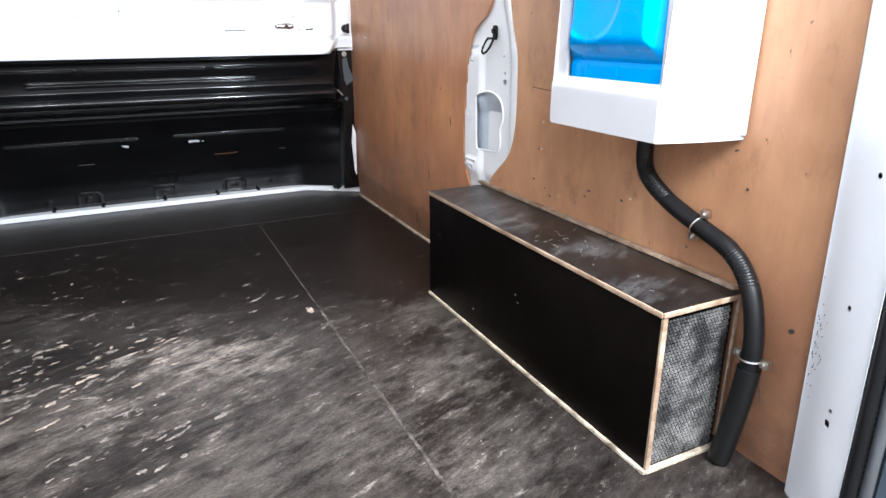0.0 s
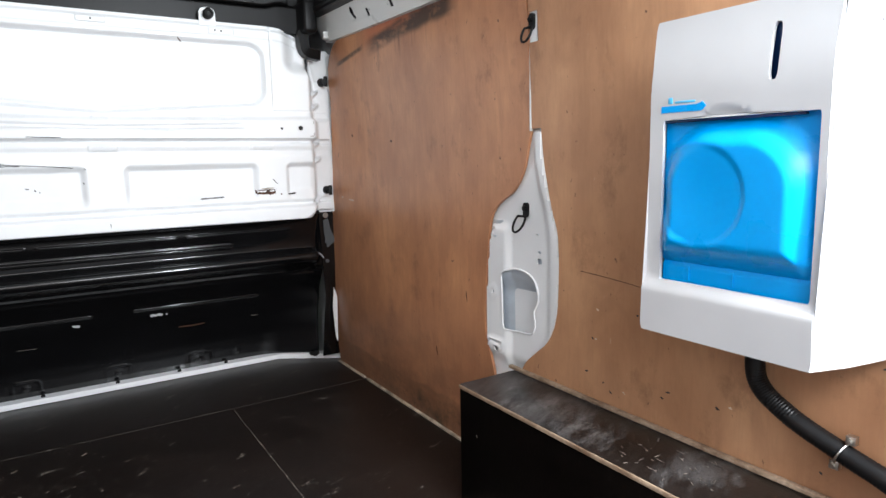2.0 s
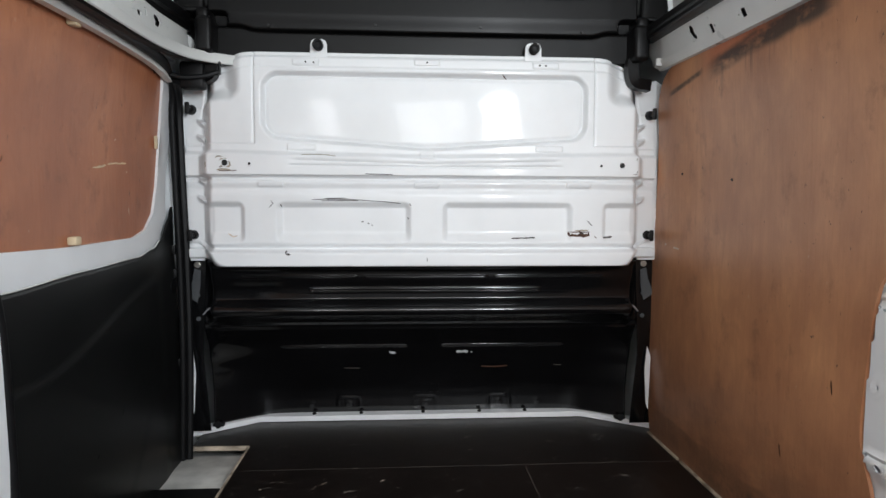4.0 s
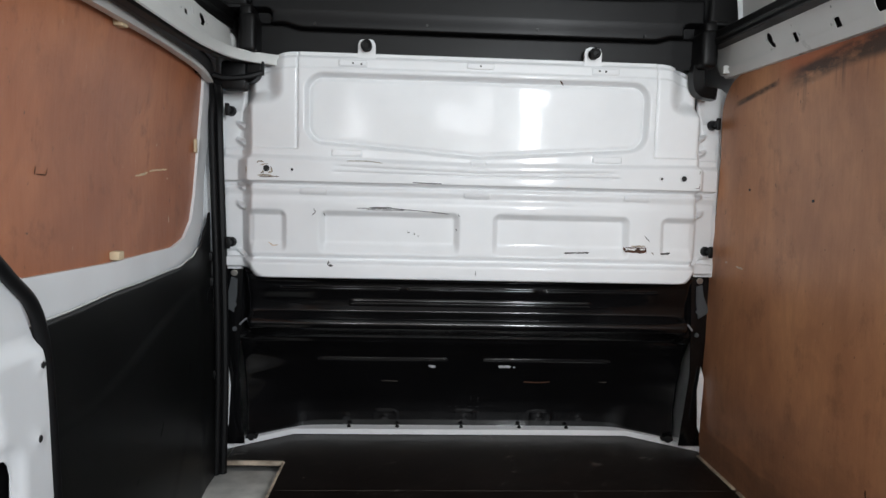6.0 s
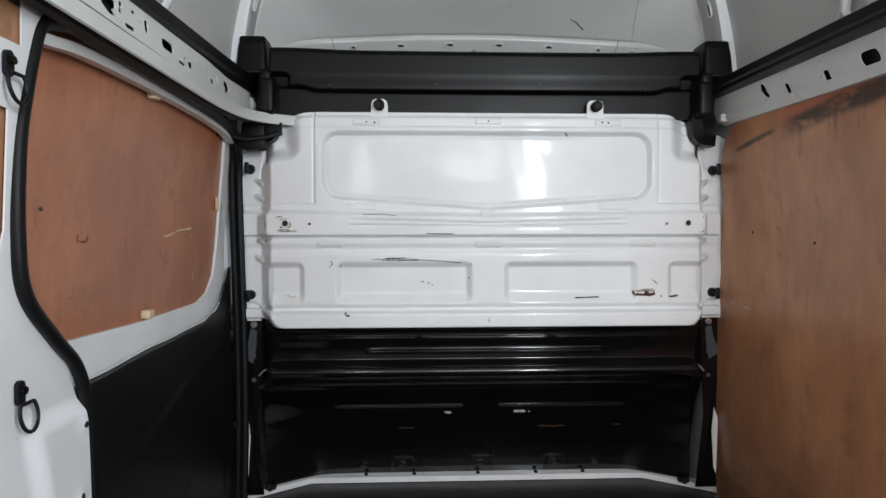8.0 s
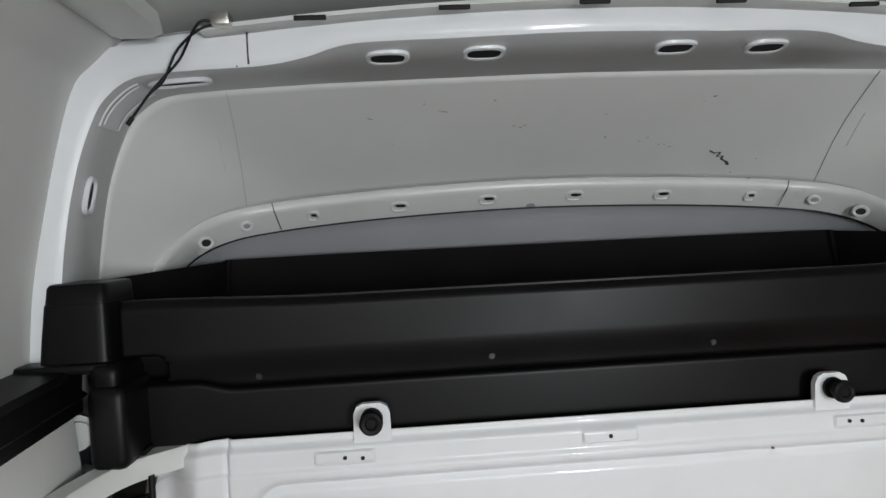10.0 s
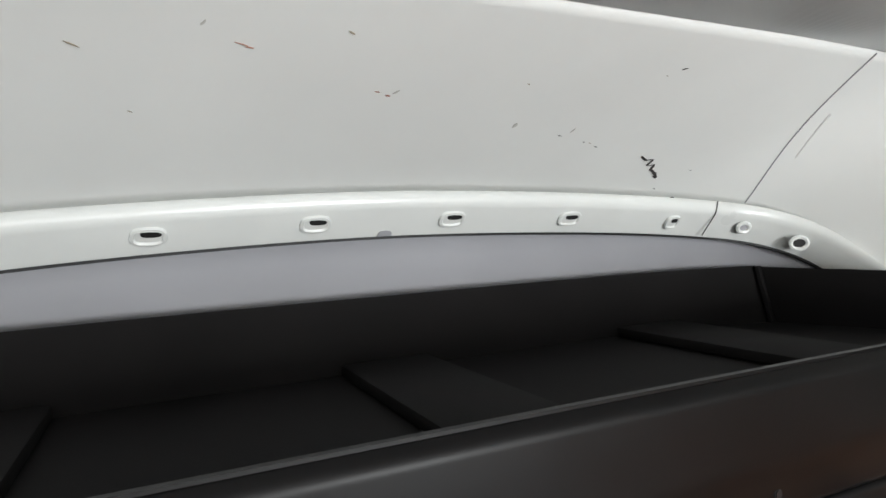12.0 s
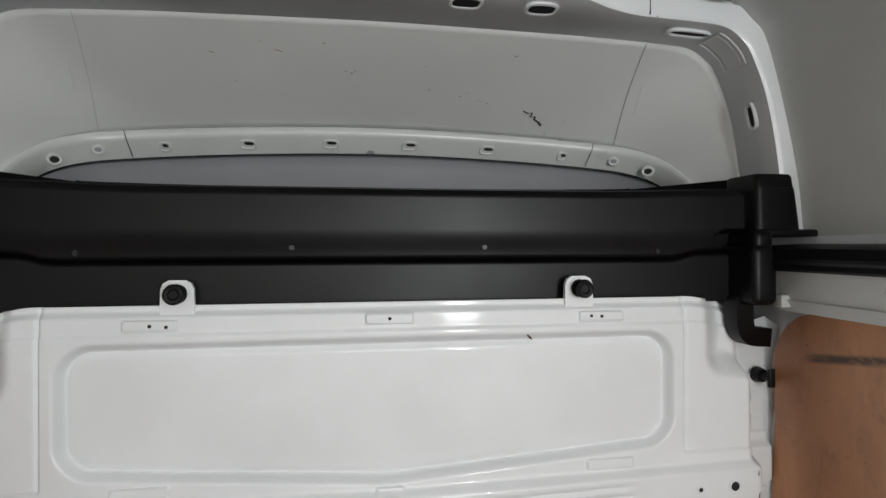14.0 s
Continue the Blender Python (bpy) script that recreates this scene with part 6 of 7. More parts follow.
# dark discs set in the holes paint the shade inside them
for y, z in ((-1.018, 0.607), (-1.03, 0.49)):
    part("plug", disc((bp_x(y, z) - 0.003, y, z), (1, 0, 0), 0.0065, 0.006, 12, bevel=0.001), HOLLOW_SHADE, bp, "dark disc for the shade inside a small hole")
tie_ring((-0.785, -1.200, 1.150), (1, 0, 0), "black steel lashing ring on the side pillar", 0.02, 0.3)
tie_ring((-0.797, -1.168, 0.690), (1, 0, 0), "black steel lashing ring on the side pillar", 0.02, 0.3)
pl = thing("plywood_lining", (-0.81, -1.7, 0), "reddish brown hardwood plywood sheet lining the side wall", "plywood panel", "side linings")
part("sheet", plate([(-1.28, 0.0), (-2.125, 0.0), (-2.10, 1.23), (-1.145, 1.25), (-1.145, 1.196), (-1.18, 1.19), (-1.18, 0.92), (-1.20, 0.84), (-1.28, 0.78)], [], lambda u, v, d: (-ply_x(v) - d, u, v), 0.008, 0.08), PLY, pl)

# ---- overhead shelf over the cab ----
shelf = thing("overhead_shelf", (0, 0.1, 1.3), "dark grey moulded plastic shelf spanning the van over the bulkhead", "overhead shelf")


def front_y(x):
    """Front of the shelf, nearly straight."""
    return -0.074 - 0.006 * min(1, (x / 0.6) ** 2)


def fascia(x, q):
    """q: height over the fascia; an upper face, a screwed band and a lower face set back under it."""
    ax = abs(x)
    top = 1.507 + 0.006 * soft(ax, 0.40, 0.66)
    bot = 1.300
    z = bot + (top - bot) * q
    mid = 1.388 + 0.012 * soft(ax, 0.54, 0.60)
    y = front_y(x) + 0.010 * (1.507 - z)
    y += 0.008 * soft(1.440 - z, 0, 0.055)
    y += 0.008 * soft(mid - z, 0, 0.003) + 0.012 * groove(z - (mid - 0.005), 0.004)
    y += 0.010 * soft(z, top - 0.014, top + 0.004) ** 1.5
    # scoop beside the end post
    y += 0.034 * soft(-rect_dist(ax, z, 0.630, 1.394, 0.80, 1.438, 0.018), -0.003, 0.006)
    return (x, y, z)


thick(part("fascia", grid(steps(-0.690, 0.690, 300), steps(0, 1, 140), fascia), SHELF, shelf), 0.005, 0)
part("top_rim", sweep([(x, front_y(x) + 0.012, fascia(x, 1)[2] - 0.001) for x in steps(-0.690, 0.690, 30)], [(-0.005, -0.006), (0.000, -0.006), (0.002, -0.003), (0.002, 0.000), (-0.005, 0.000)], (0, 1, 0)), SHELF, shelf)
for x, z in ((-0.504, 1.398), (-0.165, 1.406), (0.174, 1.406), (0.509, 1.397)):
    part("screw", disc((x, front_y(x) + 0.0065, z), (0, -1, 0), 0.0062, 0.009, 14, 0.0045, 0.001), STEELDARK, shelf, "small grey screw")
BACKX = 0.645
part("tray_floor", plate([(-0.74, -0.06), (0.74, -0.06), (0.73, 0.06), (BACKX + 0.01, 0.29), (0.45, 0.35), (-0.45, 0.35), (-BACKX - 0.01, 0.29), (-0.73, 0.06)], [], lambda u, v, d: (u, v, 1.462 - d), 0.006, 0.1), TRAY, shelf)
part("back_wall", grid(steps(-BACKX, BACKX, 40), steps(0, 1, 8), lambda x, q: (x, 0.345 - 0.06 * abs(x / BACKX) ** 4 + 0.035 * q, 1.42 + 0.136 * q)), TRAY, shelf)
for s in (-1, 1):
    part("end_wall", grid(steps(0, 1, 12), steps(0, 1, 6), lambda u, q, s=s: (s * (BACKX + (0.745 - BACKX) * u), (0.285 + 0.035 * q) * (1 - u) - 0.045 * u, 1.42 + (0.134 - 0.009 * u) * q)), TRAY, shelf)
    part("corner", tube([(s * (BACKX - 0.002), 0.282, 1.43), (s * (BACKX - 0.002), 0.315, 1.5545)], 0.006, 8), TRAY, shelf)
for x in (-0.45, -0.02, 0.42):
    part("floor_rib", block((x - 0.06, -0.05, 1.4625), (x + 0.06, 0.342, 1.478), 0.004), TRAY, shelf)
for s in (-1, 1):
    # tapered end cap: rounded sections stacked up to a soft top
    verts, faces = [], []
    for z, xa, xb, ya, yb in ((1.434, 0.694, 0.792, -0.108, 0.0), (1.47, 0.695, 0.789, -0.106, 0.0), (1.518, 0.697, 0.784, -0.103, 0.0), (1.5185, 0.698, 0.783, -0.1015, -0.001), (1.541, 0.699, 0.781, -0.099, -0.001), (1.545, 0.702, 0.778, -0.096, -0.004), (1.546, 0.707, 0.773, -0.090, -0.010)):
        verts += [Vector((s * u, v, z)) for u, v in oval((xa + xb) / 2, (ya + yb) / 2, xb - xa, yb - ya, 32, 0, 8)]
    for k in range(6):
        faces += [(k * 32 + j, k * 32 + (j + 1) % 32, k * 32 + 32 + (j + 1) % 32, k * 32 + 32 + j) for j in range(32)]
    faces += [tuple(range(32)), tuple(range(192, 224))]
    part("end_cap", faces_bm(verts, faces), SHELF, shelf)
    a, b = sorted((s * 0.664, s * 0.716))
    part("end_post", block((a, -0.140, 1.296), (b, -0.02, 1.408), 0.014, 4), SHELF, shelf)
    a, b = sorted((s * 0.676, s * 0.716))
    part("end_post_head", block((a, -0.128, 1.396), (b, -0.02, 1.436), 0.012, 4), SHELF, shelf)
    a, b = sorted((s * 0.692, s * 0.824))
    part("ledge", block((a, -0.120, 1.424), (b, -0.03, 1.438), 0.005, 2), SHELF, shelf)
    part("foot", sweep(spline([(s * 0.678, -0.075, 1.31), (s * 0.680, -0.073, 1.262), (s * 0.694, -0.07, 1.235), (s * 0.745, -0.06, 1.228)], 6), [(-0.018, -0.02), (0.018, -0.02), (0.018, 0.02), (-0.018, 0.02)], (0, 1, 0)), SHELF, shelf)

# ---- roof frame: rear-facing arch, front cross member and sloping panels ----
ARCH_OUT = [(0.832, 1.43), (0.819, 1.57), (0.794, 1.69), (0.764, 1.79), (0.737, 1.839), (0.695, 1.866), (0.610, 1.873), (0.475, 1.884), (0.40, 1.890), (0.33, 1.895), (0.2, 1.902), (0, 1.906)]
ARCH_IN = [(0.777, 1.43), (0.765, 1.57), (0.742, 1.69), (0.713, 1.770), (0.689, 1.806), (0.650, 1.831), (0.582, 1.838), (0.475, 1.842), (0.415, 1.852), (0.345, 1.870), (0.2, 1.874), (0, 1.878)]
ARCH_FWD = [(0.797, 1.43), (0.780, 1.57), (0.758, 1.69), (0.725, 1.778), (0.698, 1.812), (0.654, 1.835), (0.572, 1.842), (0.467, 1.846), (0.41, 1.848), (0.34, 1.849), (0.2, 1.851), (0, 1.853)]


def whole(half, y):
    return spline([(-x, y, z) for x, z in half] + [(x, y, z) for x, z in reversed(half[:-1])], 6)


arch_pts = whole(ARCH_FWD, 0.06)
arch = thing("roof_arch", (0, -0.05, 1.43), "white painted steel roof arch with oval holes", "roof arch", kind="structure")
po, pi, pf = whole(ARCH_OUT, -0.08), whole(ARCH_IN, -0.08), arch_pts
rows = []
for o, i, f in zip(po, pi, pf):
    e = (o - i).normalized()
    g = (f - i).normalized()
    rows.append([o + Vector((0, 0.09, 0)) + e * 0.018, o + Vector((0, 0.011, 0)) + e * 0.014, o + Vector((0, 0.009, 0)) + e * 0.002, o - e * 0.001, o - e * 0.007, i + e * 0.009, i + e * 0.003 + g * 0.002, i + g * 0.003 + e * 0.0, i + g * 0.010, f])
n = len(rows[0])
part("frame", faces_bm([v for r in rows for v in r], [(a * n + k, a * n + k + 1, (a + 1) * n + k + 1, (a + 1) * n + k) for a in range(len(rows) - 1) for k in range(n - 1)]), WHITE, arch)
thick(arch.children[0], 0.003, 1)
for x, y, z, w in ((-0.297, -0.03, 1.8605, 0.058), (-0.150, -0.03, 1.8635, 0.058), (0.150, -0.03, 1.8635, 0.058), (0.297, -0.03, 1.8605, 0.058)):
    rim = [(px, y + py, z) for px, py in oval(x, 0, w, 0.034, 20, 0, 3)]
    part("hole_rim", tube([(a, b, c - (b + 0.03) * 0.18) for a, b, c in rim], 0.005, 6, closed=True), WHITE, arch, "rolled rim of an oval hole")
    # dark oval plate paints the shade within the rim
    part("hole", plate([(a, b) for a, b, c in rim], [], lambda u, v, d, z=z: (u, v, z - 0.003 - (v + 0.03) * 0.18 + d), 0.002), HOLLOW_SHADE, arch, "dark oval hole")
for s in (-1, 1):
    # lapped joint across the underside
    k = min((q for q in range(len(pi)) if pi[q].x * s > 0.3), key=lambda q: abs(pi[q].x * s - 0.505))
    lap = [pi[k].lerp(pf[k], q) + Vector((s * 0.03 * q, 0, -0.0005)) for q in steps(0.0, 1.0, 10)]
    part("seam", tube(lap, 0.0014, 6), SOOT, arch, "lapped joint")
    # embossed pad on the inner side of the corner
    band = [k for k in range(len(pi)) if 1.768 < pi[k].z < 1.829 and pi[k].x * s > 0.6]
    pad = []
    for k in band:
        n = Vector((-s * 0.8, 0, -0.6)).normalized()
        pad.append([pi[k].lerp(pf[k], q) + n * h for q, h in ((0.26, -0.002), (0.30, 0.0045), (0.66, 0.0045), (0.70, -0.002))])
    m = len(band)
    part("stiffener", faces_bm([v for r in pad for v in r], [(a * 4 + k, a * 4 + k + 1, a * 4 + k + 5, a * 4 + k + 4) for a in range(m - 1) for k in range(3)] + [(0, 1, 2, 3), tuple(4 * m - 4 + k for k in (3, 2, 1, 0))]), WHITE, arch, "embossed stiffening pad")
    # pressed frame of the pad
    loop = [(k, 0.20) for k in band] + [(band[-1], q) for q in steps(0.26, 0.68, 4)] + [(k, 0.74) for k in reversed(band)] + [(band[0], q) for q in steps(0.68, 0.26, 4)]
    part("pad_rim", tube([pi[k].lerp(pf[k], q) + Vector((-s * 0.8, 0, -0.6)) * 0.0015 for k, q in loop], 0.0036, 8, closed=True), WHITE, arch, "pressed rim of the pad")
    # oval holes through the side and the rounded corner
    for near, w, h, q in ((Vector((s * 0.747, 1.672)), 0.022, 0.046, 0.42), (Vector((s * 0.612, 1.836)), 0.026, 0.080, 0.40)):
        k = min(range(1, len(pi) - 1), key=lambda a: (Vector((pi[a].x, pi[a].z)) - near).length)
        g, up = (pf[k] - pi[k]).normalized(), (pi[k + 1] - pi[k - 1]).normalized()
        n = g.cross(up).normalized()
        n = n if n.z < 0 else -n
        c = pi[k].lerp(pf[k], q) + n * 0.0048
        part("hole_rim", tube([c + g * a + up * b for a, b in oval(0, 0, w + 0.006, h + 0.004, 20, 0, 3)], 0.0048, 6, closed=True), WHITE, arch, "rolled rim of an oval hole")
        ring = [c + g * a + up * b for a, b in oval(0, 0, w - 0.005, h - 0.004, 20, 0, 3)]
        # dark plate on the arch carries the hole's shade
        part("hole", faces_bm([p + n * 0.001 for p in ring] + [p - n * 0.003 for p in ring], [tuple(range(20)), tuple(range(20, 40))[::-1]] + [(a, (a + 1) % 20, 20 + (a + 1) % 20, 20 + a) for a in range(20)]), HOLLOW_SHADE, arch, "dark oval hole")
    part("seam", block((s * 0.492 - 0.0012, -0.083, 1.842), (s * 0.492 + 0.0012, -0.078, 1.886), 0), SOOT, arch, "overlap seam")
    part("hole", disc((s * 0.425, -0.0805, 1.872), (0, -1, 0), 0.0045, 0.004, 10), HOLLOW_SHADE, arch)
part("sealant", tube([p + Vector((0, 0.004, 0)) + (p - q).normalized() * 0.016 for p, q in zip(po, pi)], 0.0016, 6), COOL, arch, "dark joint along the outer edge")
part("head_flange", sweep([(x, -0.088, 1.914 - 0.03 * (x / 0.55) ** 2) for x in steps(-0.55, 0.55, 24)], [(-0.003, -0.02), (0.003, -0.02), (0.003, 0.02), (-0.003, 0.02)], (0, 1, 0)), CREAM, arch)
for x in (-0.40, -0.2, 0.0, 0.2, 0.40):
    part("slot", block((x - 0.022, -0.111, 1.905 - 0.08 * x * x), (x + 0.022, -0.105, 1.911 - 0.08 * x * x), 0.001), HOLLOW_SHADE, arch)

member_half = [(0.735, 0.16, 1.53), (0.715, 0.20, 1.575), (0.682, 0.25, 1.618), (0.63, 0.295, 1.645), (0.55, 0.325, 1.660), (0.40, 0.345, 1.674), (0.2, 0.352, 1.684), (0, 0.354, 1.688)]
member_half = [(x, y - 0.009, z - 0.007) for x, y, z in member_half]
member_pts = spline([(-x, y, z) for x, y, z in member_half] + [(x, y, z) for x, y, z in reversed(member_half[:-1])], 6)
member = thing("roof_cross_member", (0, 0.34, 1.53), "white painted steel roof cross member with slotted holes", "roof member", kind="structure")


def along(path, sec, toward):
    """A section whose axes are level (towards the load space) and upright."""
    verts, faces = [], []
    n = len(sec)
    c = Vector(toward)
    for p in path:
        d = (c - p)
        d.z = 0
        d = Vector((d.x * 0.35, d.y, 0)).normalized()
        verts += [p + d * u + Vector((0, 0, 1)) * v for u, v in sec]
    for i in range(len(path) - 1):
        faces += [(i * n + k, i * n + (k + 1) % n, (i + 1) * n + (k + 1) % n, (i + 1) * n + k) for k in range(n)]
    faces += [tuple(range(n)), tuple(range((len(path) - 1) * n, len(path) * n))[::-1]]
    return faces_bm(verts, faces)


part("channel", along(member_pts, [(-0.012, 0.014), (0.000, 0.0165), (0.006, 0.013), (0.009, 0.006), (0.008, -0.004), (0.004, -0.010), (-0.026, -0.044), (-0.034, -0.044)], (0, -1.2, 1.6)), CREAM, member)
# dark strip paints the shadow gap along the channel's lower edge
part("sealant", along(member_pts, [(-0.022, -0.044), (-0.030, -0.044), (-0.030, -0.0475), (-0.022, -0.0475)], (0, -1.2, 1.6)), RUBBER, member, "dark line painting the shadow gap under the channel")


def member_at(x):
    """The member's line at a given place across the van."""
    k = next(i for i in range(len(member_pts) - 1) if member_pts[i + 1].x >= x)
    a, c = member_pts[k], member_pts[k + 1]
    return a.lerp(c, (x - a.x) / (c.x - a.x))


for x in (-0.47, -0.29, -0.10, 0.09, 0.284, 0.476):
    y, z = member_at(x).y, member_at(x).z - 0.024
    w = 0.034 if abs(x) < 0.4 else 0.022
    part("slot_rim", tube([(a, y + 0.0072 + (z - b) * 0.88, b) for a, b in oval(x, z, w, 0.016, 16, 0, 3)], 0.0034, 6, closed=True), CREAM, member)
    part("slot", plate(oval(x, z, w - 0.002, 0.0145, 16, 0, 3), [], lambda u, v, d, y=y, z=z: (u, y + 0.0058 + (z - v) * 0.88 + d, v), 0.004), ROOF, member)
    # dark oval laid on the slot paints the shade in it
    part("slot_hole", plate(oval(x + 0.003, z + 0.003, (w - 0.002) * 0.70, 0.0085, 14, 0, 3), [], lambda u, v, d, y=y, z=z: (u, y + 0.0050 + (z - v) * 0.88 + d, v), 0.004), HOLLOW_SHADE, member, "dark slit")
for s in (-1, 1):
    for c, n, r, mat in (((s * 0.60, 0.305, 1.623), (-s * 0.4, -1, -0.4), 0.008, COOL), ((s * 0.668, 0.256, 1.593), (-s * 0.8, -1, -0.2), 0.010, HOLLOW_SHADE)):
        n = Vector(n).normalized()
        side = n.cross(Vector((0, 0, 1))).normalized()
        up = side.cross(n)
        part("slot", disc(c, n, r, 0.006, 14), mat, member)
        part("slot_rim", tube([Vector(c) + n * 0.003 + (side * 1.25 * math.cos(a) + up * math.sin(a)) * r for a in steps(0, 2 * math.pi, 18)[:-1]], 0.0035, 6, closed=True), CREAM, member)
    part("seam", tube([member_at(s * (0.548 - 0.012 * q)) + Vector((0, -0.0095 + 0.034 * max(0.0, q - 0.35), 0.014 - 0.056 * q)) for q in steps(0, 1, 10)], 0.0009, 5), SOOT, member, "overlap seam")

part("notch", plate(oval(0, 0, 0.020, 0.012, 12, 0, 2.5), [], lambda u, v, d: (u - 0.004, member_at(0).y + 0.0218 - 0.88 * v + d, member_at(0).z - 0.0425 + v), 0.004), COOL, member, "rounded notch in the lower edge")
part("joint_line", tube([member_at(x) + Vector((0, 0.0015, 0.0175)) for x in steps(-0.60, 0.52, 80)], 0.0007, 5), SOOT, member, "thin dark joint along the head")
# sloping roof panel between arch and cross member, and the panel below it
def even(path, n):
    """n + 1 points at even spacing along path."""
    run = [0.0]
    for a, b in zip(path, path[1:]):
        run.append(run[-1] + (b - a).length)
    out, j = [], 0
    for k in range(n + 1):
        d = run[-1] * k / n
        while j < len(run) - 2 and run[j + 1] < d:
            j += 1
        out.append(path[j].lerp(path[j + 1], (d - run[j]) / (run[j + 1] - run[j])))
    return out


inner = even(arch_pts, 96)
member_even = even(member_pts, 96)
nose = thing("roof_front_panel", (0, 0.2, 1.6), "grey-white sloping roof panel with a scribbled mark", "roof panel", kind="structure")
K = len(inner)


def slope(i, q):
    a, b = inner[int(i)], member_even[int(i)] + Vector((0, 0, 0.014))
    p = a.lerp(b, q)
    p += Vector((0, 0.25, 1)) * 0.004 * math.sin(math.pi * q)
    return tuple(p)


thick(part("skin", grid(list(range(K)), steps(0, 1, 16), slope), NOSE, nose), 0.003, 0)
# lower skin is coloured darker for the shade it stands in
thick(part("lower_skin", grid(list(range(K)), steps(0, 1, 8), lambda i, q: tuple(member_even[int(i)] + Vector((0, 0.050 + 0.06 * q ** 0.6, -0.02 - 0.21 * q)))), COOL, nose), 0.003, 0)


def on_slope(u, v):
    """u: metres across, v: 0 at the arch, 1 at the cross member."""
    best = min(range(K - 1), key=lambda i: abs(Vector(slope(i, v)).x - u))
    j = best + 1 if Vector(slope(best, v)).x < u else max(best - 1, 0)
    a, b = Vector(slope(best, v)), Vector(slope(j, v))
    t = (u - a.x) / (b.x - a.x) if abs(b.x - a.x) > 1e-6 else 0
    p = a.lerp(b, t)
    return tuple(p + Vector((0, -0.0014, -0.0018)))


for pts, w in (([(0.35, 0.72), (0.365, 0.75)], 0.006), ([(0.362, 0.745), (0.375, 0.735), (0.372, 0.78), (0.385, 0.77), (0.385, 0.81)], 0.005), ([(0.385, 0.80), (0.40, 0.83), (0.408, 0.86)], 0.009)):
    mark(pts, w, on_slope, SOOT, nose, rnd, "black scribbled mark", "scribble")
for u, v, n, dv, w, mat in ((-0.212, 0.270, 0.012, 0.012, 0.003, REDMARK), (-0.202, 0.284, 0.007, 0.004, 0.006, REDMARK), (-0.115, 0.20, 0.006, 0.012, 0.004, STAIN), (-0.070, 0.44, 0.005, 0.004, 0.005, REDMARK), (-0.058, 0.455, 0.006, 0.005, 0.007, REDMARK), (-0.050, 0.448, 0.006, -0.018, 0.004, FAINT), (0.118, 0.59, 0.003, -0.025, 0.005, FAINT), (0.19, 0.62, 0.006, 0.004, 0.003, SOOT), (0.205, 0.60, 0.003, -0.025, 0.002, FAINT), (0.235, 0.650, 0.003, 0.008, 0.0025, SOOT), (0.245, 0.655, 0.004, 0.004, 0.003, STAIN), (0.258, 0.675, 0.006, 0.004, 0.003, SOOT), (0.29, 0.225, 0.006, -0.01, 0.004, SOOT), (0.275, 0.26, 0.003, 0.003, 0.003, STAIN), (0.10, 0.36, 0.004, 0.004, 0.003, STAIN), (0.42, 0.93, 0.004, 0.006, 0.003, SOOT), (0.455, 0.79, 0.004, 0.002, 0.002, SOOT), (-0.34, 0.30, 0.010, 0.02, 0.003, STAIN), (-0.30, 0.55, 0.004, 0.006, 0.003, STAIN), (-0.24, 0.22, 0.004, -0.02, 0.003, FAINT)):
    mark([(u, v), (u + n, v + dv)], w, on_slope, mat, nose, rnd, "", "speck")
for s in (-1, 1):
    pts = [on_slope(s * (0.562 + 0.035 * q), q) for q in steps(0.02, 0.97, 12)]
    part("seam", tube(pts, 0.0009 if s > 0 else 0.0005, 5), COOL if s > 0 else FAINT, nose, "sealed panel seam")
    part("joggle", tube([on_slope(s * (0.592 + 0.03 * q), q) for q in steps(0.35, 0.6, 12)], 0.0013, 5), NOSE, nose)
mark([(0.462, 0.995), (0.468, 0.985), (0.474, 0.995)], 0.004, on_slope, SOOT, nose, rnd, "", "scribble")

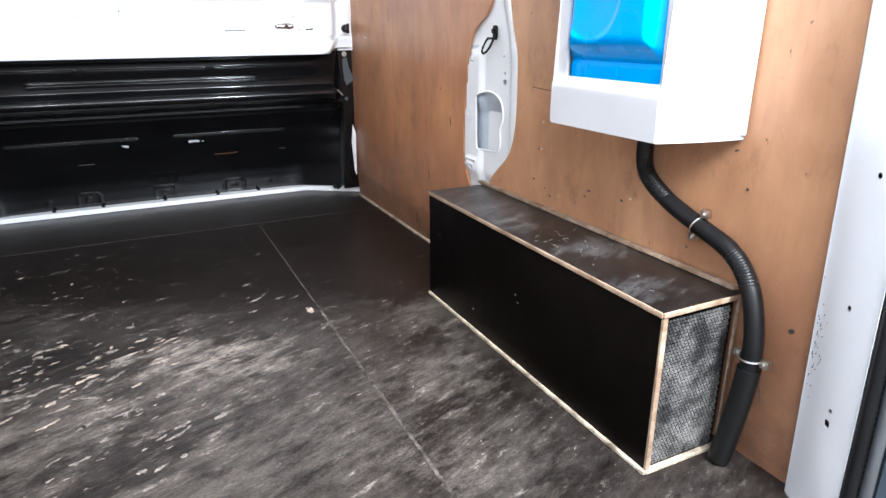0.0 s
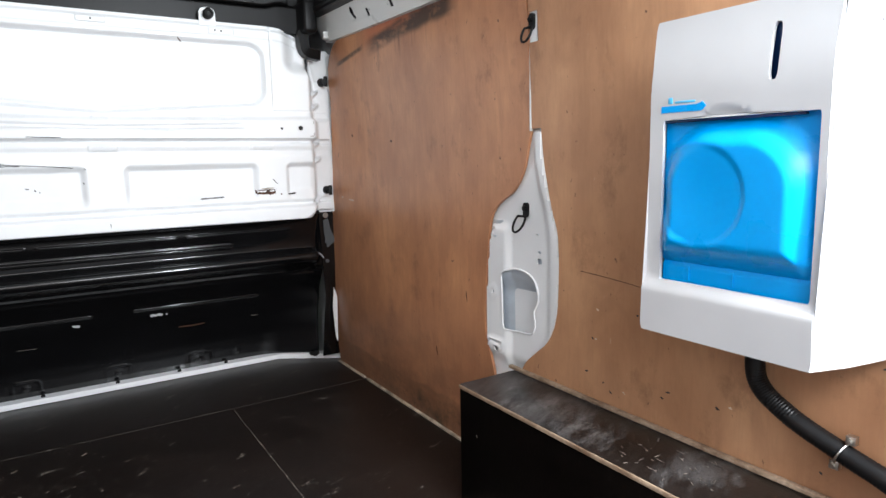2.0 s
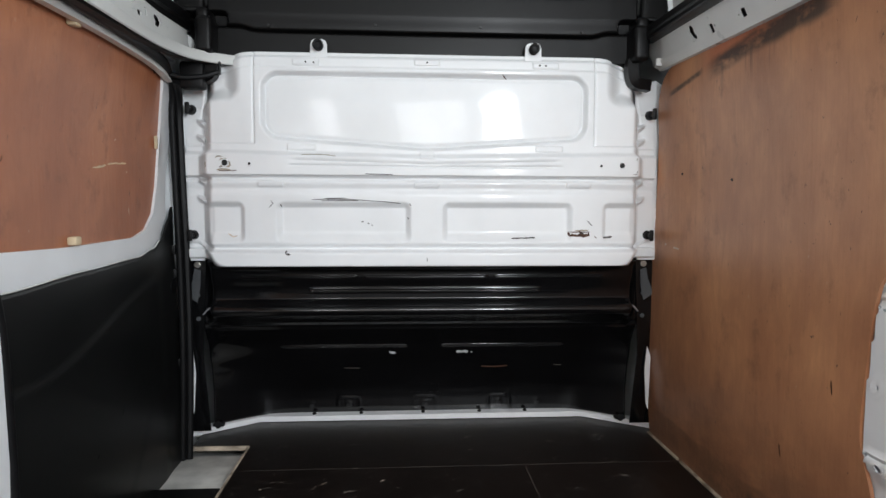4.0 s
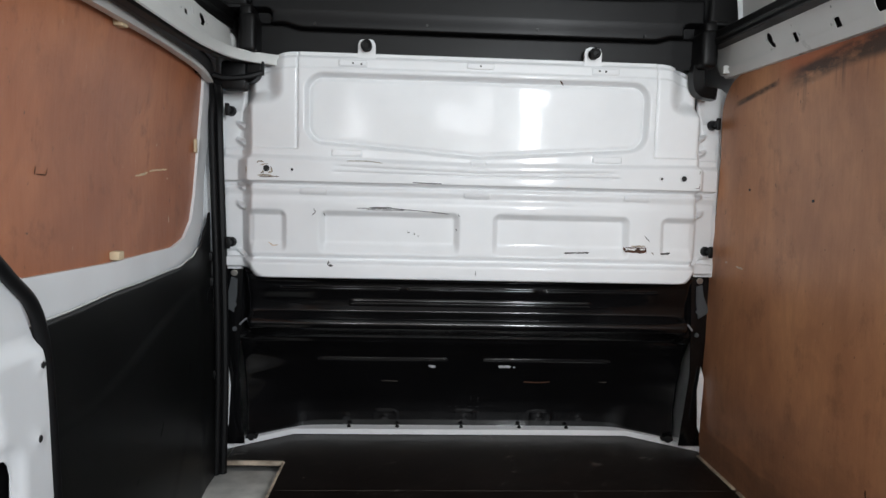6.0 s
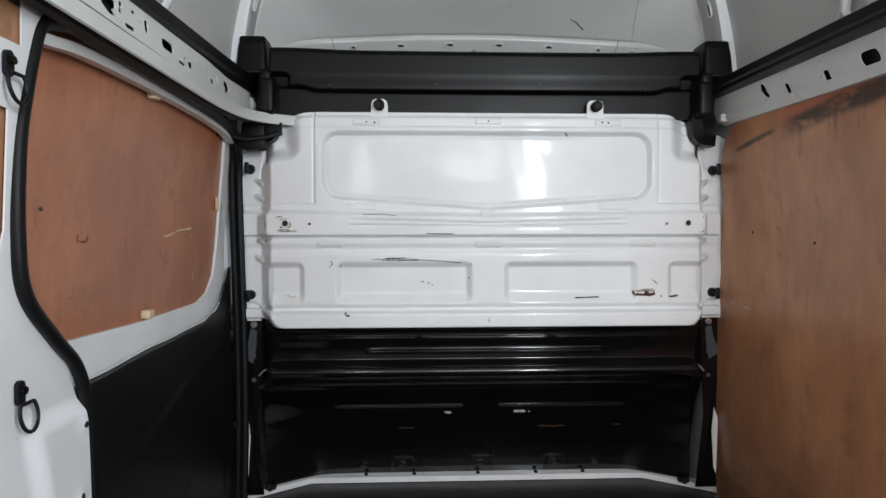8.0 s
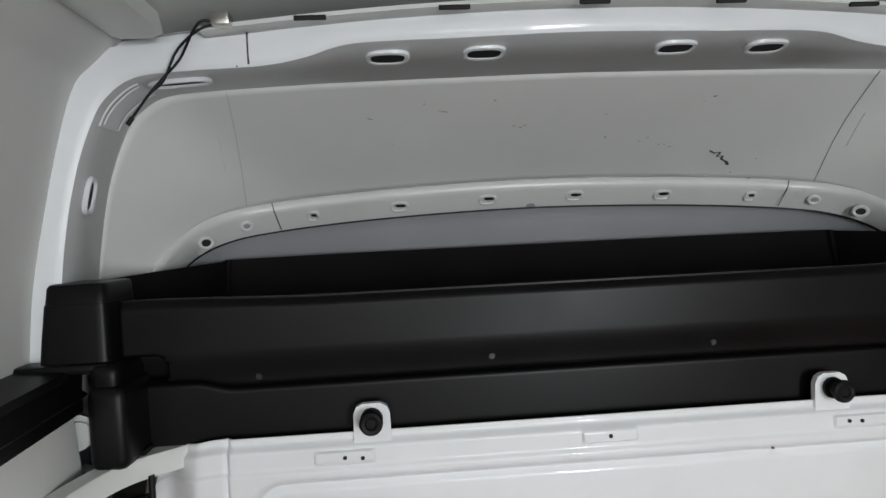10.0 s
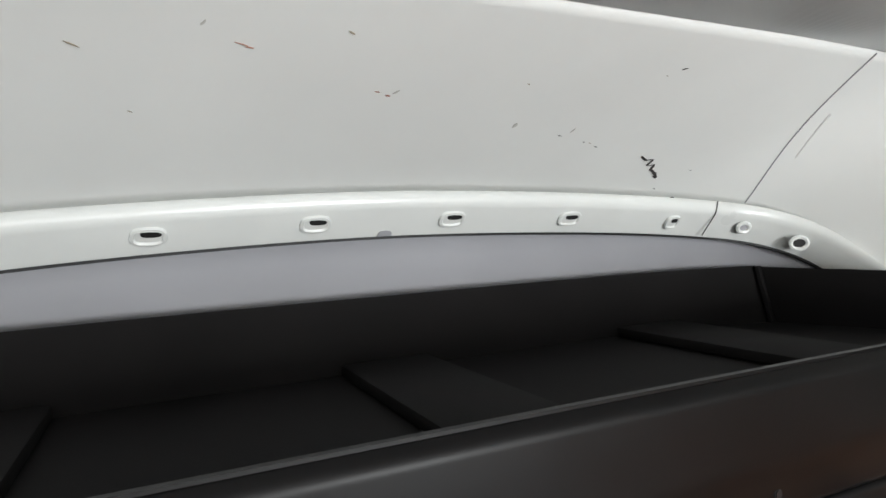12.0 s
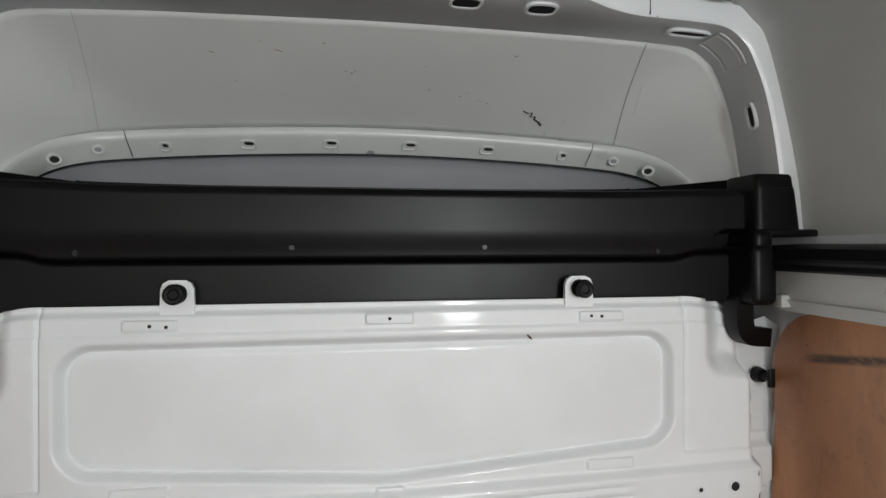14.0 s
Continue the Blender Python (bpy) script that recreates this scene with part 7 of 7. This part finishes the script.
# ---- side ribs of the high roof and rails along its shoulders ----
for s in (-1, 1):
    rib = thing("roof_side_rib", (s * 0.79, -0.7, 1.43), "white painted roof side rib with large oval holes", "roof rib", "roof side ribs", "structure")
    big = oval(-0.684, 1.480, 0.058, 0.138, 40, 0.80, 2.2)
    small = oval(-0.705, 1.70, 0.026, 0.066, 18, 0.08, 3)
    out = [(-0.545, 1.43), (-0.572, 1.452), (-0.604, 1.50), (-0.632, 1.56), (-0.650, 1.62), (-0.664, 1.70), (-0.672, 1.80), (-0.75, 1.80), (-0.765, 1.66), (-0.775, 1.58), (-0.79, 1.53), (-0.815, 1.47), (-0.83, 1.43)]
    out = [(p.x, p.y) for p in spline([(a, b, 0) for a, b in out], 4)]

    def rib_at(u, v, d, s=s, rims=(out, big, small)):
        """A pressing with rounded outer edges and lips turned up round its holes."""
        edge, lip1, lip2 = (loop_dist(u, v, ring) for ring in rims)
        h = 0.012 * (1 - soft(edge, 0.0, 0.026)) - 0.009 * groove(lip1 - 0.010, 0.010) - 0.006 * groove(lip2 - 0.006, 0.007)
        return (s * (table(v, ((1.42, 0.795), (1.57, 0.775), (1.7, 0.743), (1.8, 0.703))) + d + h), u, v)
    part("pressing", plate(out, [big, small], rib_at, 0.010, 0.0065), WHITE, rib)
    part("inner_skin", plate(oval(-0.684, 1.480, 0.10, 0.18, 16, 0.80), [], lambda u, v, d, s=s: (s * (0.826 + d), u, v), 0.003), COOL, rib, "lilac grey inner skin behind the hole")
    # shade behind the small hole is a dark sheet
    part("hollow", plate(oval(-0.705, 1.70, 0.05, 0.09, 12), [], lambda u, v, d, s=s: (s * (0.764 + d), u, v), 0.002), HOLLOW_SHADE, rib, "dark sheet painting the shade behind the hole")
    part("strap", tube([(s * 0.815, -0.685, 1.42), (s * 0.812, -0.680, 1.49), (s * 0.808, -0.672, 1.56)], 0.008, 8), RUBBER, rib, "dark strap behind the hole")
    shoulder = link("trim_roof_rail", sweep([(s * 0.632, -2.1, 1.888), (s * 0.628, -0.12, 1.883)], [(-0.035, -0.008), (-0.02, -0.014), (0.02, -0.014), (0.035, -0.008), (0.03, 0.02), (-0.03, 0.02)], (0, 0, 1)), CREAM)
    tagged(shoulder, "grey-white steel rail along the roof shoulder", "roof rail", kind="structure")
plate_ob = thing("roof_bracket", (0, -0.2, 1.93), "dark steel mounting bracket under the roof", "bracket")
part("bar", block((-0.14, -0.20, 1.926), (0.15, -0.185, 1.934), 0.002), LAMP, plate_ob)
for x in (-0.13, 0.12):
    part("leg", block((x - 0.022, -0.235, 1.922), (x + 0.022, -0.155, 1.930), 0.003), LAMP, plate_ob)
    for y in (-0.175, -0.215):
        part("rivet", disc((x, y, 1.921), (0, 0, -1), 0.005, 0.006, 10), STEEL, plate_ob)

# loose wire hanging from the arch
wire = thing("hanging_wire", (-0.52, -0.1, 1.885), "black twin wire hanging loose from the roof arch", "wire")
part("socket", block((-0.53, -0.125, 1.884), (-0.505, -0.10, 1.902), 0.003), STEEL, wire)
for k in (0, 1):
    part("strand", tube(spline([(-0.518, -0.112, 1.888), (-0.545, -0.115 - 0.008 * k, 1.882 + 0.005 * k), (-0.578, -0.112 + 0.008 * k, 1.856 - 0.010 * k), (-0.600, -0.11, 1.815 + 0.004 * k), (-0.62, -0.112, 1.796), (-0.645, -0.11, 1.765)], 6), 0.0018, 6), RUBBER, wire)
part("tip", disc((-0.647, -0.11, 1.762), (-0.6, 0, -0.8), 0.0035, 0.012, 8), RUBBER, wire)
